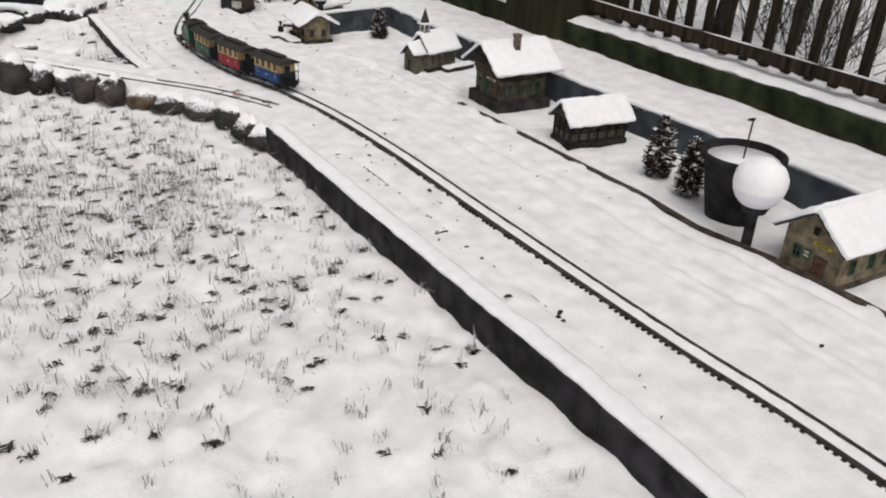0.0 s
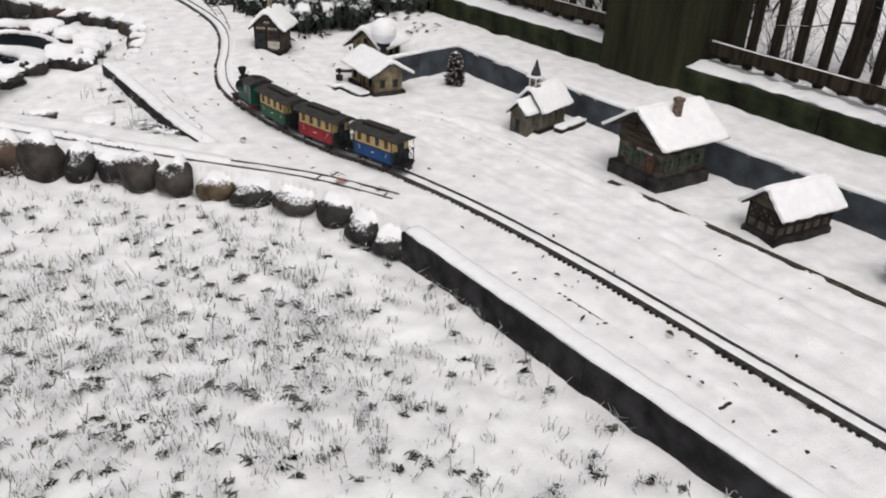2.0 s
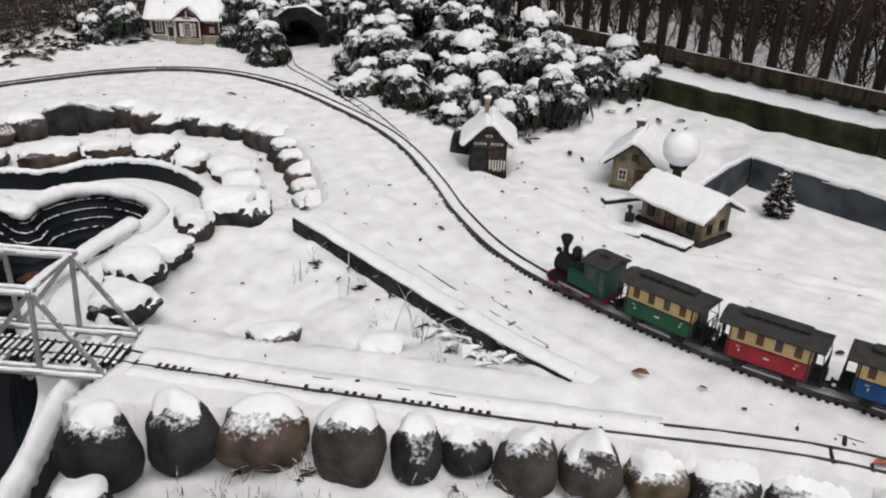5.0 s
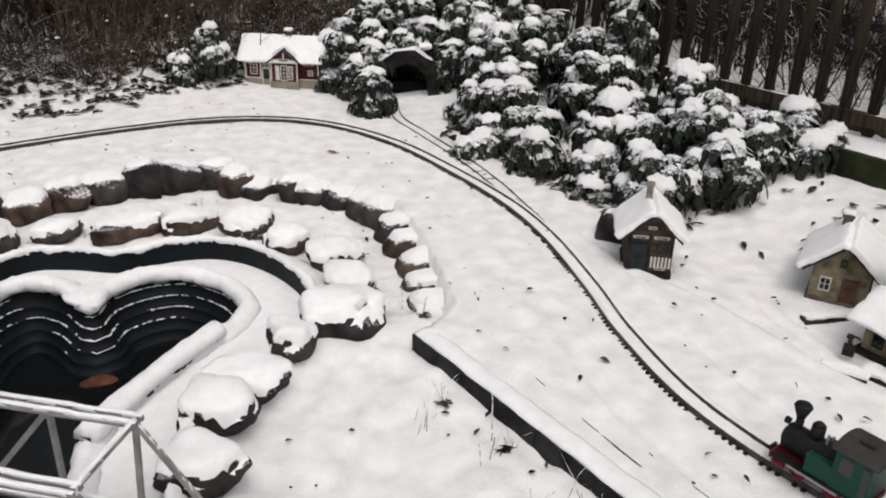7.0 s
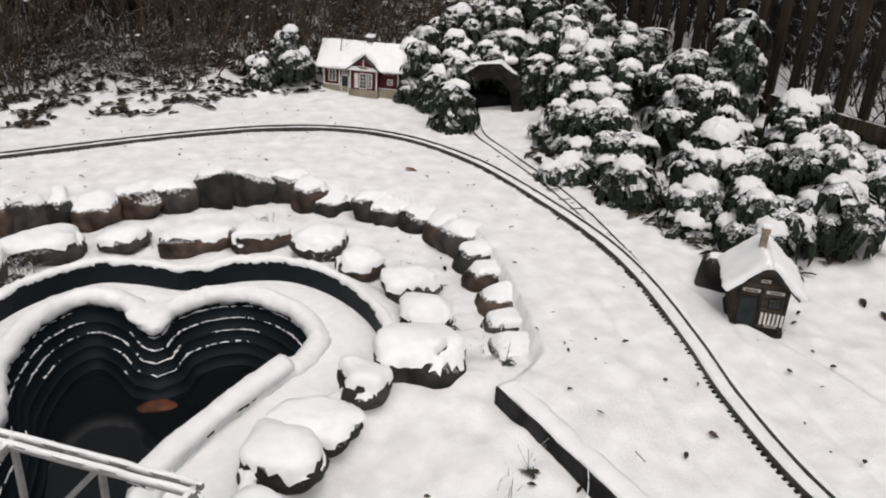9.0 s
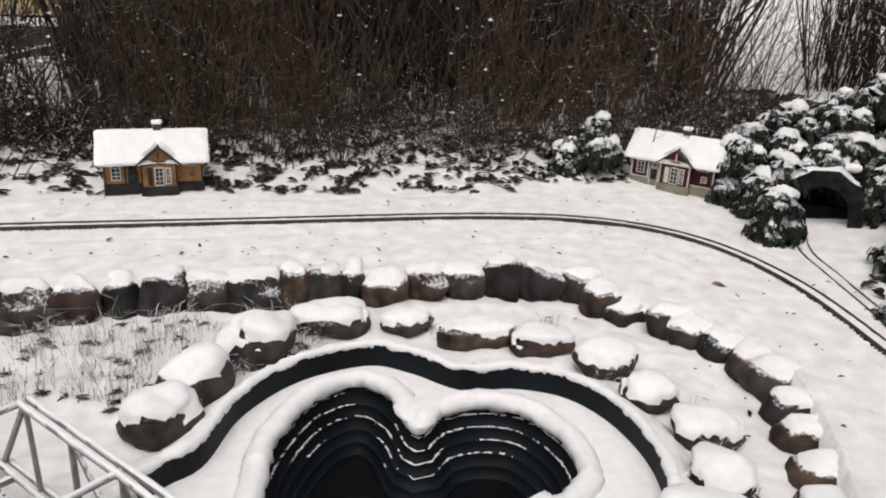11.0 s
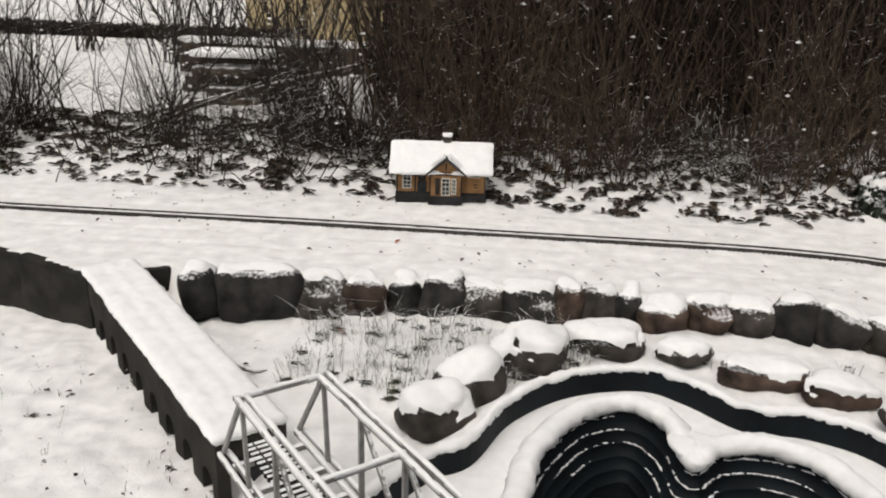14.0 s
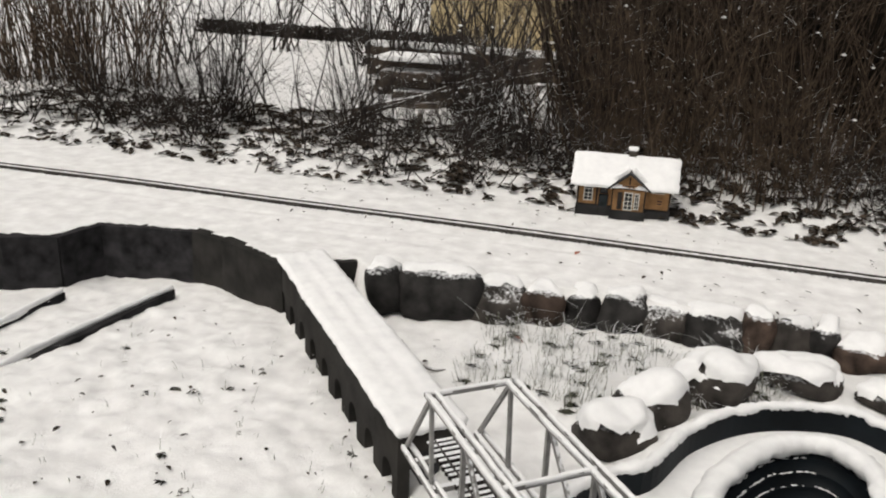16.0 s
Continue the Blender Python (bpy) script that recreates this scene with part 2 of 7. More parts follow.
TRACK = [(1.72, -0.6), (1.70, 0.9), (1.655, 1.5), (1.62, 2.3), (1.60, 2.9), (1.55, 3.45), (1.46, 3.90), (1.345, 4.25), (1.285, 4.72), (1.295, 5.10), (1.40, 5.45), (1.52, 5.72), (1.66, 6.08), (1.74, 6.42),
         (1.77, 6.85), (1.765, 7.25), (1.69, 7.58), (1.56, 7.82), (1.36, 7.99), (1.10, 8.09), (0.80, 8.125), (0.40, 8.12), (-0.40, 8.06), (-1.26, 8.00), (-2.50, 7.885), (-3.4, 7.81), (-4.6, 7.66), (-6.0, 7.4)]
SIDING = [(-0.02, 5.42), (0.13, 5.24), (0.30, 5.03), (0.42, 4.88), (0.56, 4.71), (0.72, 4.51), (0.89, 4.31), (1.06, 4.12), (1.21, 3.93), (1.36, 3.66)]


SHOULDER = [(0.10, 5.26), (0.21, 5.40), (0.42, 5.14), (0.70, 4.82), (0.98, 4.46)]
BURIED = [[(1.36, 3.66), (1.405, 3.0), (1.425, 2.3), (1.445, 1.7), (1.475, 1.1), (1.50, 0.4)], [(1.09, 5.6), (1.05, 5.2), (1.04, 4.8), (1.05, 4.5), (1.12, 4.25), (1.25, 3.98), (1.36, 3.7)],
          [(1.60, 5.93), (1.70, 6.15), (1.78, 6.40), (1.85, 6.65), (1.92, 7.0), (1.97, 7.4), (2.02, 7.7), (2.20, 8.05), (2.35, 8.3)]]


def inside(poly, x, y):
    """Which of the points lie within the outline (arrays)."""
    hit = np.zeros(x.shape, bool)
    px, py = np.array([p[0] for p in poly]), np.array([p[1] for p in poly])
    for i in range(len(poly)):
        x1, y1, x2, y2 = px[i - 1], py[i - 1], px[i], py[i]
        if y1 != y2:
            hit ^= ((y1 > y) != (y2 > y)) & (x < (x2 - x1) * (y - y1) / (y2 - y1) + x1)
    return hit


def away(line, x, y):
    """The distance of the points from a line of corners (arrays)."""
    best = np.full(x.shape, 1e9)
    for (x1, y1), (x2, y2) in zip(line[:-1], line[1:]):
        dx, dy = x2 - x1, y2 - y1
        s = np.clip(((x - x1) * dx + (y - y1) * dy) / (dx * dx + dy * dy), 0, 1)
        best = np.minimum(best, np.hypot(x - x1 - s * dx, y - y1 - s * dy))
    return best


def soft(a, b, v):
    s = np.clip((v - a) / (b - a), 0, 1)
    return s * s * (3 - 2 * s)


def waves(x, y, size, seed):
    """Soft random relief, about -1 to 1, dying out far away."""
    table = np.random.RandomState(seed).uniform(-1, 1, (64, 64))
    total, amp = np.zeros(np.shape(x)), 1.0
    for k in range(3):
        u, v = x / size * 2 ** k + 7.3 * k, y / size * 2 ** k + 3.1 * k
        i, j = np.floor(u).astype(int), np.floor(v).astype(int)
        fu, fv = u - i, v - j
        fu, fv = fu * fu * (3 - 2 * fu), fv * fv * (3 - 2 * fv)
        i, j = i % 64, j % 64
        i1, j1 = (i + 1) % 64, (j + 1) % 64
        total += amp * ((table[i, j] * (1 - fu) + table[i1, j] * fu) * (1 - fv) + (table[i, j1] * (1 - fu) + table[i1, j1] * fu) * fv)
        amp *= 0.5
    return total * soft(14, 6, np.hypot(x, y - 4))


rim_line = [(p.x, p.y) for p in smooth_line(RIM, 0.04, True)]
track_line = smooth_line(TRACK, 0.02)
track_pts = [(p.x, p.y) for p in track_line[::5]]
siding_pts = [(p.x, p.y) for p in smooth_line(SIDING, 0.1)]
VILLAGE_EDGE = [(2.285, 0.5), (2.27, 1.45), (2.235, 1.75), (2.195, 1.95), (2.21, 2.24), (2.18, 2.61), (2.165, 2.97), (2.14, 3.40), (2.115, 3.80), (2.08, 4.20), (1.90, 4.60), (1.76, 4.80)]
CART_TRACK = [(2.36, 5.62), (2.20, 5.60), (2.06, 5.50), (1.93, 5.30), (1.86, 5.05), (1.90, 4.75), (2.02, 4.40)]
WALL_LINE = [(2.80, -1.5), (2.765, 1.8), (2.70, 2.9), (2.67, 3.4), (2.62, 4.25), (2.60, 5.02)]
PLINTH_LINE = [(3.27, -3.0), (3.20, 1.9), (3.14, 3.2), (3.08, 4.2), (2.98, 5.4), (2.86, 7.4)]


def line_x(line, y):
    return np.interp(y, [p[1] for p in line], [p[0] for p in line])


def ground_z(x, y):
    """The height of the snow at places (arrays)."""
    low = inside(LOW, x, y)
    z = 0.006 * waves(x, y, 0.55, 1) + 0.0040 * waves(x, y, 0.11, 2)
    bed = soft(0.30, 0.06, away(track_pts, x, y))
    z *= 1 - 0.6 * bed
    side_bed = soft(0.13, 0.05, away(siding_pts, x, y))
    for q in BURIED:
        side_bed = np.maximum(side_bed, 0.55 * soft(0.13, 0.05, away(q, x, y)))
    z *= 1 - 0.8 * side_bed
    # wheel and sledge marks that run along the bed
    ruts = away(track_pts, x, y)
    z -= 0.006 * np.exp(-((ruts - 0.17 - 0.02 * waves(x, y, 1.2, 31)) / 0.012) ** 2) * soft(-0.3, 0.5, waves(x, y, 0.7, 32))
    z -= 0.005 * np.exp(-((ruts - 0.33 - 0.03 * waves(x, y, 1.4, 33)) / 0.014) ** 2) * soft(-0.2, 0.5, waves(x, y, 0.6, 34))
    z += 0.0030 * waves(x, y, 0.05, 35) * (0.5 + 0.9 * soft(0.0, 0.8, waves(x, y, 0.45, 45))) * soft(0.04, 0.09, ruts)
    # shallow ridges that a snow plough left beside the rails
    gap = away(track_pts, x, y)
    z += 0.0009 * np.sin(gap * 62 + 1.3 * waves(x, y, 0.9, 12)) * soft(0.06, 0.12, gap) * soft(0.75, 0.35, gap) * (0.6 + 0.4 * waves(x, y, 0.5, 13))
    # the village lies a little lower than the railway, with a soft kerb
    edge = line_x(VILLAGE_EDGE, y)
    bite = waves(x, y, 0.30, 41)
    village = soft(0.0, 0.05, x - edge - 0.012 * waves(x, y, 0.16, 40)) * soft(6.15, 5.75, y)
    z -= 0.030 * village
    # old wheel marks on the road between rails and village
    for off, deep in ((-0.05, 0.013), (-0.11, 0.006), (-0.17, 0.011), (-0.27, 0.009), (-0.33, 0.005), (0.16, 0.008)):
        z -= deep * np.exp(-((x - edge - off - 0.018 * waves(x, y, 0.9, 42)) / 0.011) ** 2) * soft(-0.3, 0.4, waves(x, y, 0.8, int(50 + 100 * off))) * soft(5.2, 4.4, y)
    z += 0.020 * np.exp(-((x - edge - 0.008) / 0.020) ** 2) * soft(0.0, 0.4, bite) * soft(4.6, 4.0, y)
    # a curved cart track swings round behind the model station
    turnout = away(CART_TRACK, x, y)
    z -= 0.006 * (np.exp(-((turnout - 0.030) / 0.010) ** 2)) * soft(-0.7, 0.2, waves(x, y, 0.4, 44))
    # the strip behind the blue-grey wall, and the ground beyond the plinth
    wx, px = line_x(WALL_LINE, y), line_x(PLINTH_LINE, y)
    strip = soft(0.0, 0.03, x - wx - 0.01) * soft(5.25, 5.03, y) + soft(2.15, 2.9, x) * soft(5.0, 5.3, y)
    z += 0.125 * np.clip(strip, 0, 1)
    z += 0.05 * soft(0.05, 0.4, x - px)
    # the bank behind the railway
    back = 8.46 + 0.04 * (x + 1) + 0.03 * waves(x, y, 1.1, 5)
    z += soft(0.0, 0.5, y - back) * (0.05 + 0.03 * waves(x, y, 0.35, 7)) + 0.04 * np.clip(y - back, 0, 8) * soft(-3.2, -1.5, x)
    # lawn, pond surround and yard
    lawn = -0.105 + 0.009 * waves(x, y, 0.5, 3) + 0.009 * waves(x, y, 0.10, 4)
    yard = soft(0.12, -0.12, x + 0.915 + 1.03 * (y - 6.325)) * soft(4.6, 5.6, y)
    inner = soft(4.3, 4.8, y) * soft(0.25, 0.8, x) * soft(6.7, 5.9, y)
    near_edge = soft(0.45, 0.05, away(WEDGE, x, y)) * soft(4.2, 4.5, y)
    inside_fall = 0.5 * yard * soft(-1.6, -2.4, x) * soft(6.2, 7.1, y)
    lawn = lawn - 0.10 * yard - 0.07 * inside_fall + 0.030 * inner + 0.026 * near_edge + 0.0045 * waves(x, y, 0.05, 36)
    slope = soft(0.16, 0.0, away(SHOULDER, x, y) + 0.03 * waves(x, y, 0.12, 37))
    lawn = lawn + (z - 0.012 - lawn) * slope
    z = np.where(low, lawn, z)
    # the siding's shoulder slopes softly to the pond side
    pond = inside(rim_line, x, y)
    ring = away(rim_line + rim_line[:1], x, y)
    z = np.where(pond, -0.95, z)
    z = np.where(~pond & low, z + (-0.045 - z) * soft(0.16, 0.03, ring) * (y > 5.5), z)
    return z


# ---------------------------------------------------------------- ground
def grid_sheet(name, xs, ys):
    gx, gy = np.meshgrid(xs, ys)
    gz = ground_z(gx, gy)
    far = soft(0, 6, np.maximum(np.maximum(-4.6 - gx, gx - 5), np.maximum(-1.2 - gy, gy - 12)))
    gz = gz * (1 - far) + far * 0.05
    n, m = len(xs), len(ys)
    verts = np.stack([gx, gy, gz], -1).reshape(-1, 3)
    k = np.arange(n * m).reshape(m, n)
    faces = np.stack([k[:-1, :-1], k[:-1, 1:], k[1:, 1:], k[1:, :-1]], -1).reshape(-1, 4)
    me = bpy.data.meshes.new(name)
    me.from_pydata(verts.tolist(), [], faces.tolist())
    me.shade_smooth()
    return me


def spread(lo, hi, step, far):
    inner = list(np.arange(lo, hi + step / 2, step))
    out, s = [], step
    reach = 0.0
    while reach < far:
        s *= 1.5
        reach += s
        out.append(reach)
    return np.array([lo - r for r in out[::-1]] + inner + [hi + r for r in out])


me = grid_sheet("ground", spread(-3.0, 3.2, 0.0145, 400), spread(0.2, 9.2, 0.0145, 400))
me.materials.append(SNOW_WALK)
ground = tagged(new("ground", me), "trampled and drifted white snow over lawn and railway bed", "ground", kind="structure")


# ---------------------------------------------------------------- railway track
def along(line, gap):
    """Places and headings at even distances along a line."""
    out, carry = [], 0.0
    for a, b in zip(line[:-1], line[1:]):
        d = b - a
        while carry < d.length:
            out.append((a + d * (carry / d.length), math.atan2(d.y, d.x)))
            carry += gap
        carry -= d.length
    return out


def track(name, line, label, rail_z, infill=None, bare=0):
    """Two rails, with snow lying between and beyond them up to the sleepers' left ends."""
    base = thing(name, Matrix(), label, "railway track")
    w = 0.0015
    for s in (-1, 1):
        bm = bmesh.new()
        c = s * 0.0245
        sweep(bm, line, [(c + w, rail_z), (c - w, rail_z), (c - w, rail_z - 0.02), (c + w, rail_z - 0.02)])
        part("rail", bm, RAIL, base)
    if infill is None:
        return base
    bm = bmesh.new()
    line = line[bare:]
    sweep(bm, line, [(0.0215, infill - 0.012), (0.019, infill), (0.0, infill + 0.001), (-0.024, infill), (-0.040, infill), (-0.055, infill - 0.004), (-0.075, infill - 0.016)])
    for v in bm.verts:
        v.co.z += 0.0022 * noise.noise(v.co * 24) + 0.0015 * noise.noise(v.co * 70)
    part("snow_infill", bm, SNOW, base, "snow packed between the rails", True)
    return base


def sleepers(base, line, top, gap=0.0205, chance=0.8, seed=3, mat=None, name="sleeper", wide=0.076):
    rng = random.Random(seed)
    bm = bmesh.new()
    mat = mat or SLEEPER
    box(bm, 0.0105, wide, 0.016, 0, 0, 0, bevel=0.0015)
    me = mesh_of("sleeper", bm, mat)
    placed = 0
    rest = bmesh.new()
    for p, a in along(line, gap):
        if rng.random() > chance:
            continue
        m = Matrix.Translation((p.x, p.y, top - 0.008 + rng.uniform(-0.004, 0.001))) @ Matrix.Rotation(a, 4, "Z")
        if placed < 300 and p.y > 2.2:
            ob = new("sleeper", me)
            ob.parent, ob.matrix_basis = base, m
            placed += 1
        else:
            made = bmesh.ops.create_cube(rest, size=1.0)["verts"]
            bmesh.ops.transform(rest, matrix=m @ Matrix.Diagonal((0.0105, wide, 0.016, 1)), verts=made)
    if rest.verts:
        tagged(part("sleepers", rest, mat, base), kind="stuff")
    else:
        rest.free()


main_track = track("main_track", track_line, "dark metal model railway track half buried in snow", 0.016, 0.0075)
sleepers(main_track, [p + Vector((0, 0, 0)) for p in track_line if -0.2 < p.y], 0.0055, chance=0.75, wide=0.070)


# ---------------------------------------------------------------- edgings, walls and plinth
def snow_strip(line, half, z, name="snow_cover", parent=None, lift=0.018, seed=1, wild=0.006):
    """A rounded, uneven band of snow along a line."""
    bm = bmesh.new()
    sweep(bm, line, [(half, z - 0.006), (half * 0.95, z + lift * 0.5), (half * 0.6, z + lift * 0.9), (0, z + lift), (-half * 0.6, z + lift * 0.9), (-half * 0.95, z + lift * 0.5), (-half, z - 0.006)])
    roughen(bm, wild, 14, seed)
    roughen(bm, wild * 0.5, 60, seed)
    return part(name, bm, SNOW, parent, smooth=True)


def edging(name, corners, top, foot, mat, label, thick=0.03, piece=1.0, gap=0.002, snow=0.5):
    """A line of upright boards, butted end to end, snow on their tops."""
    base = thing(name, Matrix(), label, "edging", kind="structure")
    line = smooth_line(corners, 0.1)
    marks = along(line, piece)
    ends = [m[0] for m in marks] + [line[-1]]
    rng = random.Random(len(name))
    for a, b in zip(ends[:-1], ends[1:]):
        d = b - a
        if d.length < 0.03:
            continue
        bm = bmesh.new()
        h = top - foot
        box(bm, d.length - gap, thick, h, 0, 0, 0)
        bmesh.ops.subdivide_edges(bm, edges=[e for e in bm.edges if e.calc_length() > d.length * 0.8], cuts=max(1, int(d.length / 0.08)), use_grid_fill=True)
        roughen(bm, 0.002, 9, rng.random() * 9)
        mid = (a + b) / 2
        part("board", bm, mat, base, place=Matrix.Translation((mid.x, mid.y, (top + foot) / 2)) @ Matrix.Rotation(math.atan2(d.y, d.x), 4, "Z"))
    if snow:
        snow_strip(smooth_line(corners, 0.03), thick * snow, top, parent=base)
    return base


edging("bed_edging", [(x - 0.016, y) for x, y in BED_EDGE], -0.003, -0.2, EDGE, "dark rubber edging board along the raised railway bed", 0.040, 0.62, snow=0)
snow_strip(smooth_line([(x + 0.006, y) for x, y in BED_EDGE], 0.025), 0.034, -0.004, "snow_lip", bpy.data.objects["bed_edging"], 0.012, 3, 0.005)
edging("wedge_edging", [(x - 0.014, y) for x, y in WEDGE], -0.003, -0.16, EDGE, "dark edging board on the pond side of the bed", 0.036, 0.4, snow=0)
snow_strip(smooth_line([(x + 0.006, y) for x, y in WEDGE], 0.025), 0.032, -0.004, "snow_lip", bpy.data.objects["wedge_edging"], 0.012, 5, 0.005)
edging("village_edging", WALL_LINE, 0.095, -0.12, WALLBLUE, "blue-grey edging wall round the model village", 0.03, 0.93, snow=0.4)
edging("village_edging_return", [(2.614, 5.034), (2.35, 5.00), (2.06, 4.94)], 0.095, -0.12, WALLBLUE, "blue-grey edging wall behind the model station", 0.03, 0.3, snow=0.4)

plinth = thing("plinth_wall", Matrix(), "mossy green concrete plinth with snow on its top", "wall", kind="structure")
pl = smooth_line(PLINTH_LINE, 0.5)
for a, b in zip(pl[:-1], pl[1:]):
    d = b - a
    bm = bmesh.new()
    box(bm, d.length - 0.0005, 0.44, 0.5)
    bmesh.ops.subdivide_edges(bm, edges=bm.edges, cuts=3, use_grid_fill=True)
    roughen(bm, 0.006, 6, 1.0)
    mid = (a + b) / 2
    part("block", bm, MOSS, plinth, place=Matrix.Translation((mid.x + 0.22, mid.y, -0.05)) @ Matrix.Rotation(math.atan2(d.y, d.x), 4, "Z"))
snow_strip([p + Vector((0.165 + 0.02 * noise.noise(p * 1.3), 0, 0.004 * noise.noise(p * 2))) for p in smooth_line(PLINTH_LINE, 0.03)], 0.135, 0.2, parent=plinth, lift=0.014, wild=0.016)

gate_post = thing("gate_post", Matrix.Translation((3.33, 4.17, 0)) @ Matrix.Rotation(radians(3.5), 4, "Z"), "thick square weathered greenish wooden post in the fence", "post")
bm = bmesh.new()
box(bm, 0.55, 0.50, 2.4, 0, 0, 1.05, bevel=0.02)
bmesh.ops.subdivide_edges(bm, edges=bm.edges, cuts=4, use_grid_fill=True)
roughen(bm, 0.01, 4)
part("shaft", bm, PILLAR, gate_post)

def fence(name, y0, y1, label):
    base = thing(name, Matrix(), label, "fence")
    n = int((y1 - y0) / 0.118)
    rng = random.Random(int(y0 * 10))
    bm = bmesh.new()
    box(bm, 0.026, 0.046, 1.6, 0, 0, 0.80, bevel=0.004)
    slat = mesh_of("picket", bm, FENCE)
    for i in range(n):
        y = y0 + (i + 0.5) * (y1 - y0) / n
        ob = new("picket", slat)
        ob.parent = base
        ob.matrix_basis = Matrix.Translation((float(line_x(PLINTH_LINE, y)) + 0.235, y, 0.215)) @ Matrix.Rotation(rng.uniform(-0.012, 0.012), 4, "X") @ Matrix.Rotation(rng.uniform(-0.1, 0.1), 4, "Z")
    for z in (0.285, 1.62):
        a = Vector((float(line_x(PLINTH_LINE, y0)) + 0.19, y0, z))
        b = Vector((float(line_x(PLINTH_LINE, y1)) + 0.19, y1, z))
        bm = bmesh.new()
        beam(bm, a, b, 0.042, 0.055)
        part("rail", bm, FENCE, base)
        if z < 1:
            snow_strip([a + (b - a) * (k / 40) for k in range(41)], 0.010, 0.024, parent=base, lift=0.005, wild=0.006)
    return base


fence("picket_fence", -1.5, 3.90, "dark brown wooden picket fence with snowy rail")
fence("picket_fence", 4.44, 8.3, "dark brown wooden picket fence with snowy rail")


# ---------------------------------------------------------------- stones
def stone_mesh(seed, sx, sy, sz, rough=0.16, flat=0.0, square=0.8, facets=5):
    """A field stone: a rounded block with a few broken facets and soft dents."""
    rng = random.Random(seed)
    bm = bmesh.new()
    bmesh.ops.create_icosphere(bm, subdivisions=4, radius=0.5)
    off = Vector((rng.uniform(-50, 50), rng.uniform(-50, 50), rng.uniform(-50, 50)))
    cuts = [(Vector((rng.gauss(0, 1), rng.gauss(0, 1), rng.gauss(0, 0.6))).normalized(), rng.uniform(0.38, 0.47)) for _ in range(facets)]
    for v in bm.verts:
        v.co = Vector([math.copysign(abs(c * 2) ** square / 2, c) for c in v.co])
        for n, d in cuts:
            over = v.co.dot(n) - d
            if over > 0:
                v.co -= n * over * 0.75
        v.co += v.co.normalized() * (noise.noise(v.co * 1.7 + off) * rough + noise.noise(v.co * 4.5 + off) * rough * 0.30 + noise.noise(v.co * 13 + off) * rough * 0.08)
        if flat and v.co.z > flat:
            v.co.z = flat + (v.co.z - flat) * 0.35
        v.co = Vector((v.co.x * sx, v.co.y * sy, v.co.z * sz))
    return bm


def stone_cap(body, seed, lift=0.02, edge=0.5, lean=0.0, patchy=0.30):
    """Snow lying on the upper faces of a stone: a rounded shell that thins out to nothing; lean pushes it back from the face."""
    bm = bmesh.new()
    bm.from_mesh(body)
    bm.normal_update()
    top = max(v.co.z for v in bm.verts)
    deep = max(v.co.y for v in bm.verts)
    off = Vector((seed * 1.7, seed * 2.9, 5))
    cover = {}
    for v in bm.verts:
        c = v.normal.z + patchy * noise.noise(v.co * 11 + off) + 0.05 * noise.noise(v.co * 34 + off) + 0.35 * (v.co.z / top - 0.6) + lean * v.co.y / deep
        cover[v] = max(0.0, min(1.0, (c - edge + 0.04) / 0.5))
    bmesh.ops.delete(bm, geom=[v for v in bm.verts if cover[v] <= 0], context="VERTS")
    for v in bm.verts:
        c = cover[v]
        k = c ** 0.85 * lift * (1 + 0.35 * noise.noise(v.co * 14 + off) + 0.10 * noise.noise(v.co * 60 + off)) - 0.003
        v.co += Vector((v.normal.x * 0.45, v.normal.y * 0.45, 1)) * k
    return bm


def boulder(name, x, y, z, sx, sy, sz, turn, seed, label, mat, group="", flat=0.0, lift=0.02, edge=0.5, rough=0.16, square=0.8, lean=0.0, facets=5, patchy=0.30):
    body = new(name, mesh_of(name, stone_mesh(seed, sx, sy, sz, rough, flat, square, facets), mat, True))
    body.matrix_basis = Matrix.Translation((x, y, z)) @ Matrix.Rotation(turn, 4, "Z")
    tagged(body, label, "boulder", group)
    bm = stone_cap(body.data, seed, lift, edge, lean, patchy)
    if bm.faces:
        part("snow_cap", bm, SNOW, body, "fresh white snow", True)
    else:
        bm.free()
    return body


KIND = ("grey", "dark grey", "brown", "ochre")
rock_pts, row_pts = smooth_line(ROCK_LINE, 0.02), smooth_line(STONE_ROW, 0.02)
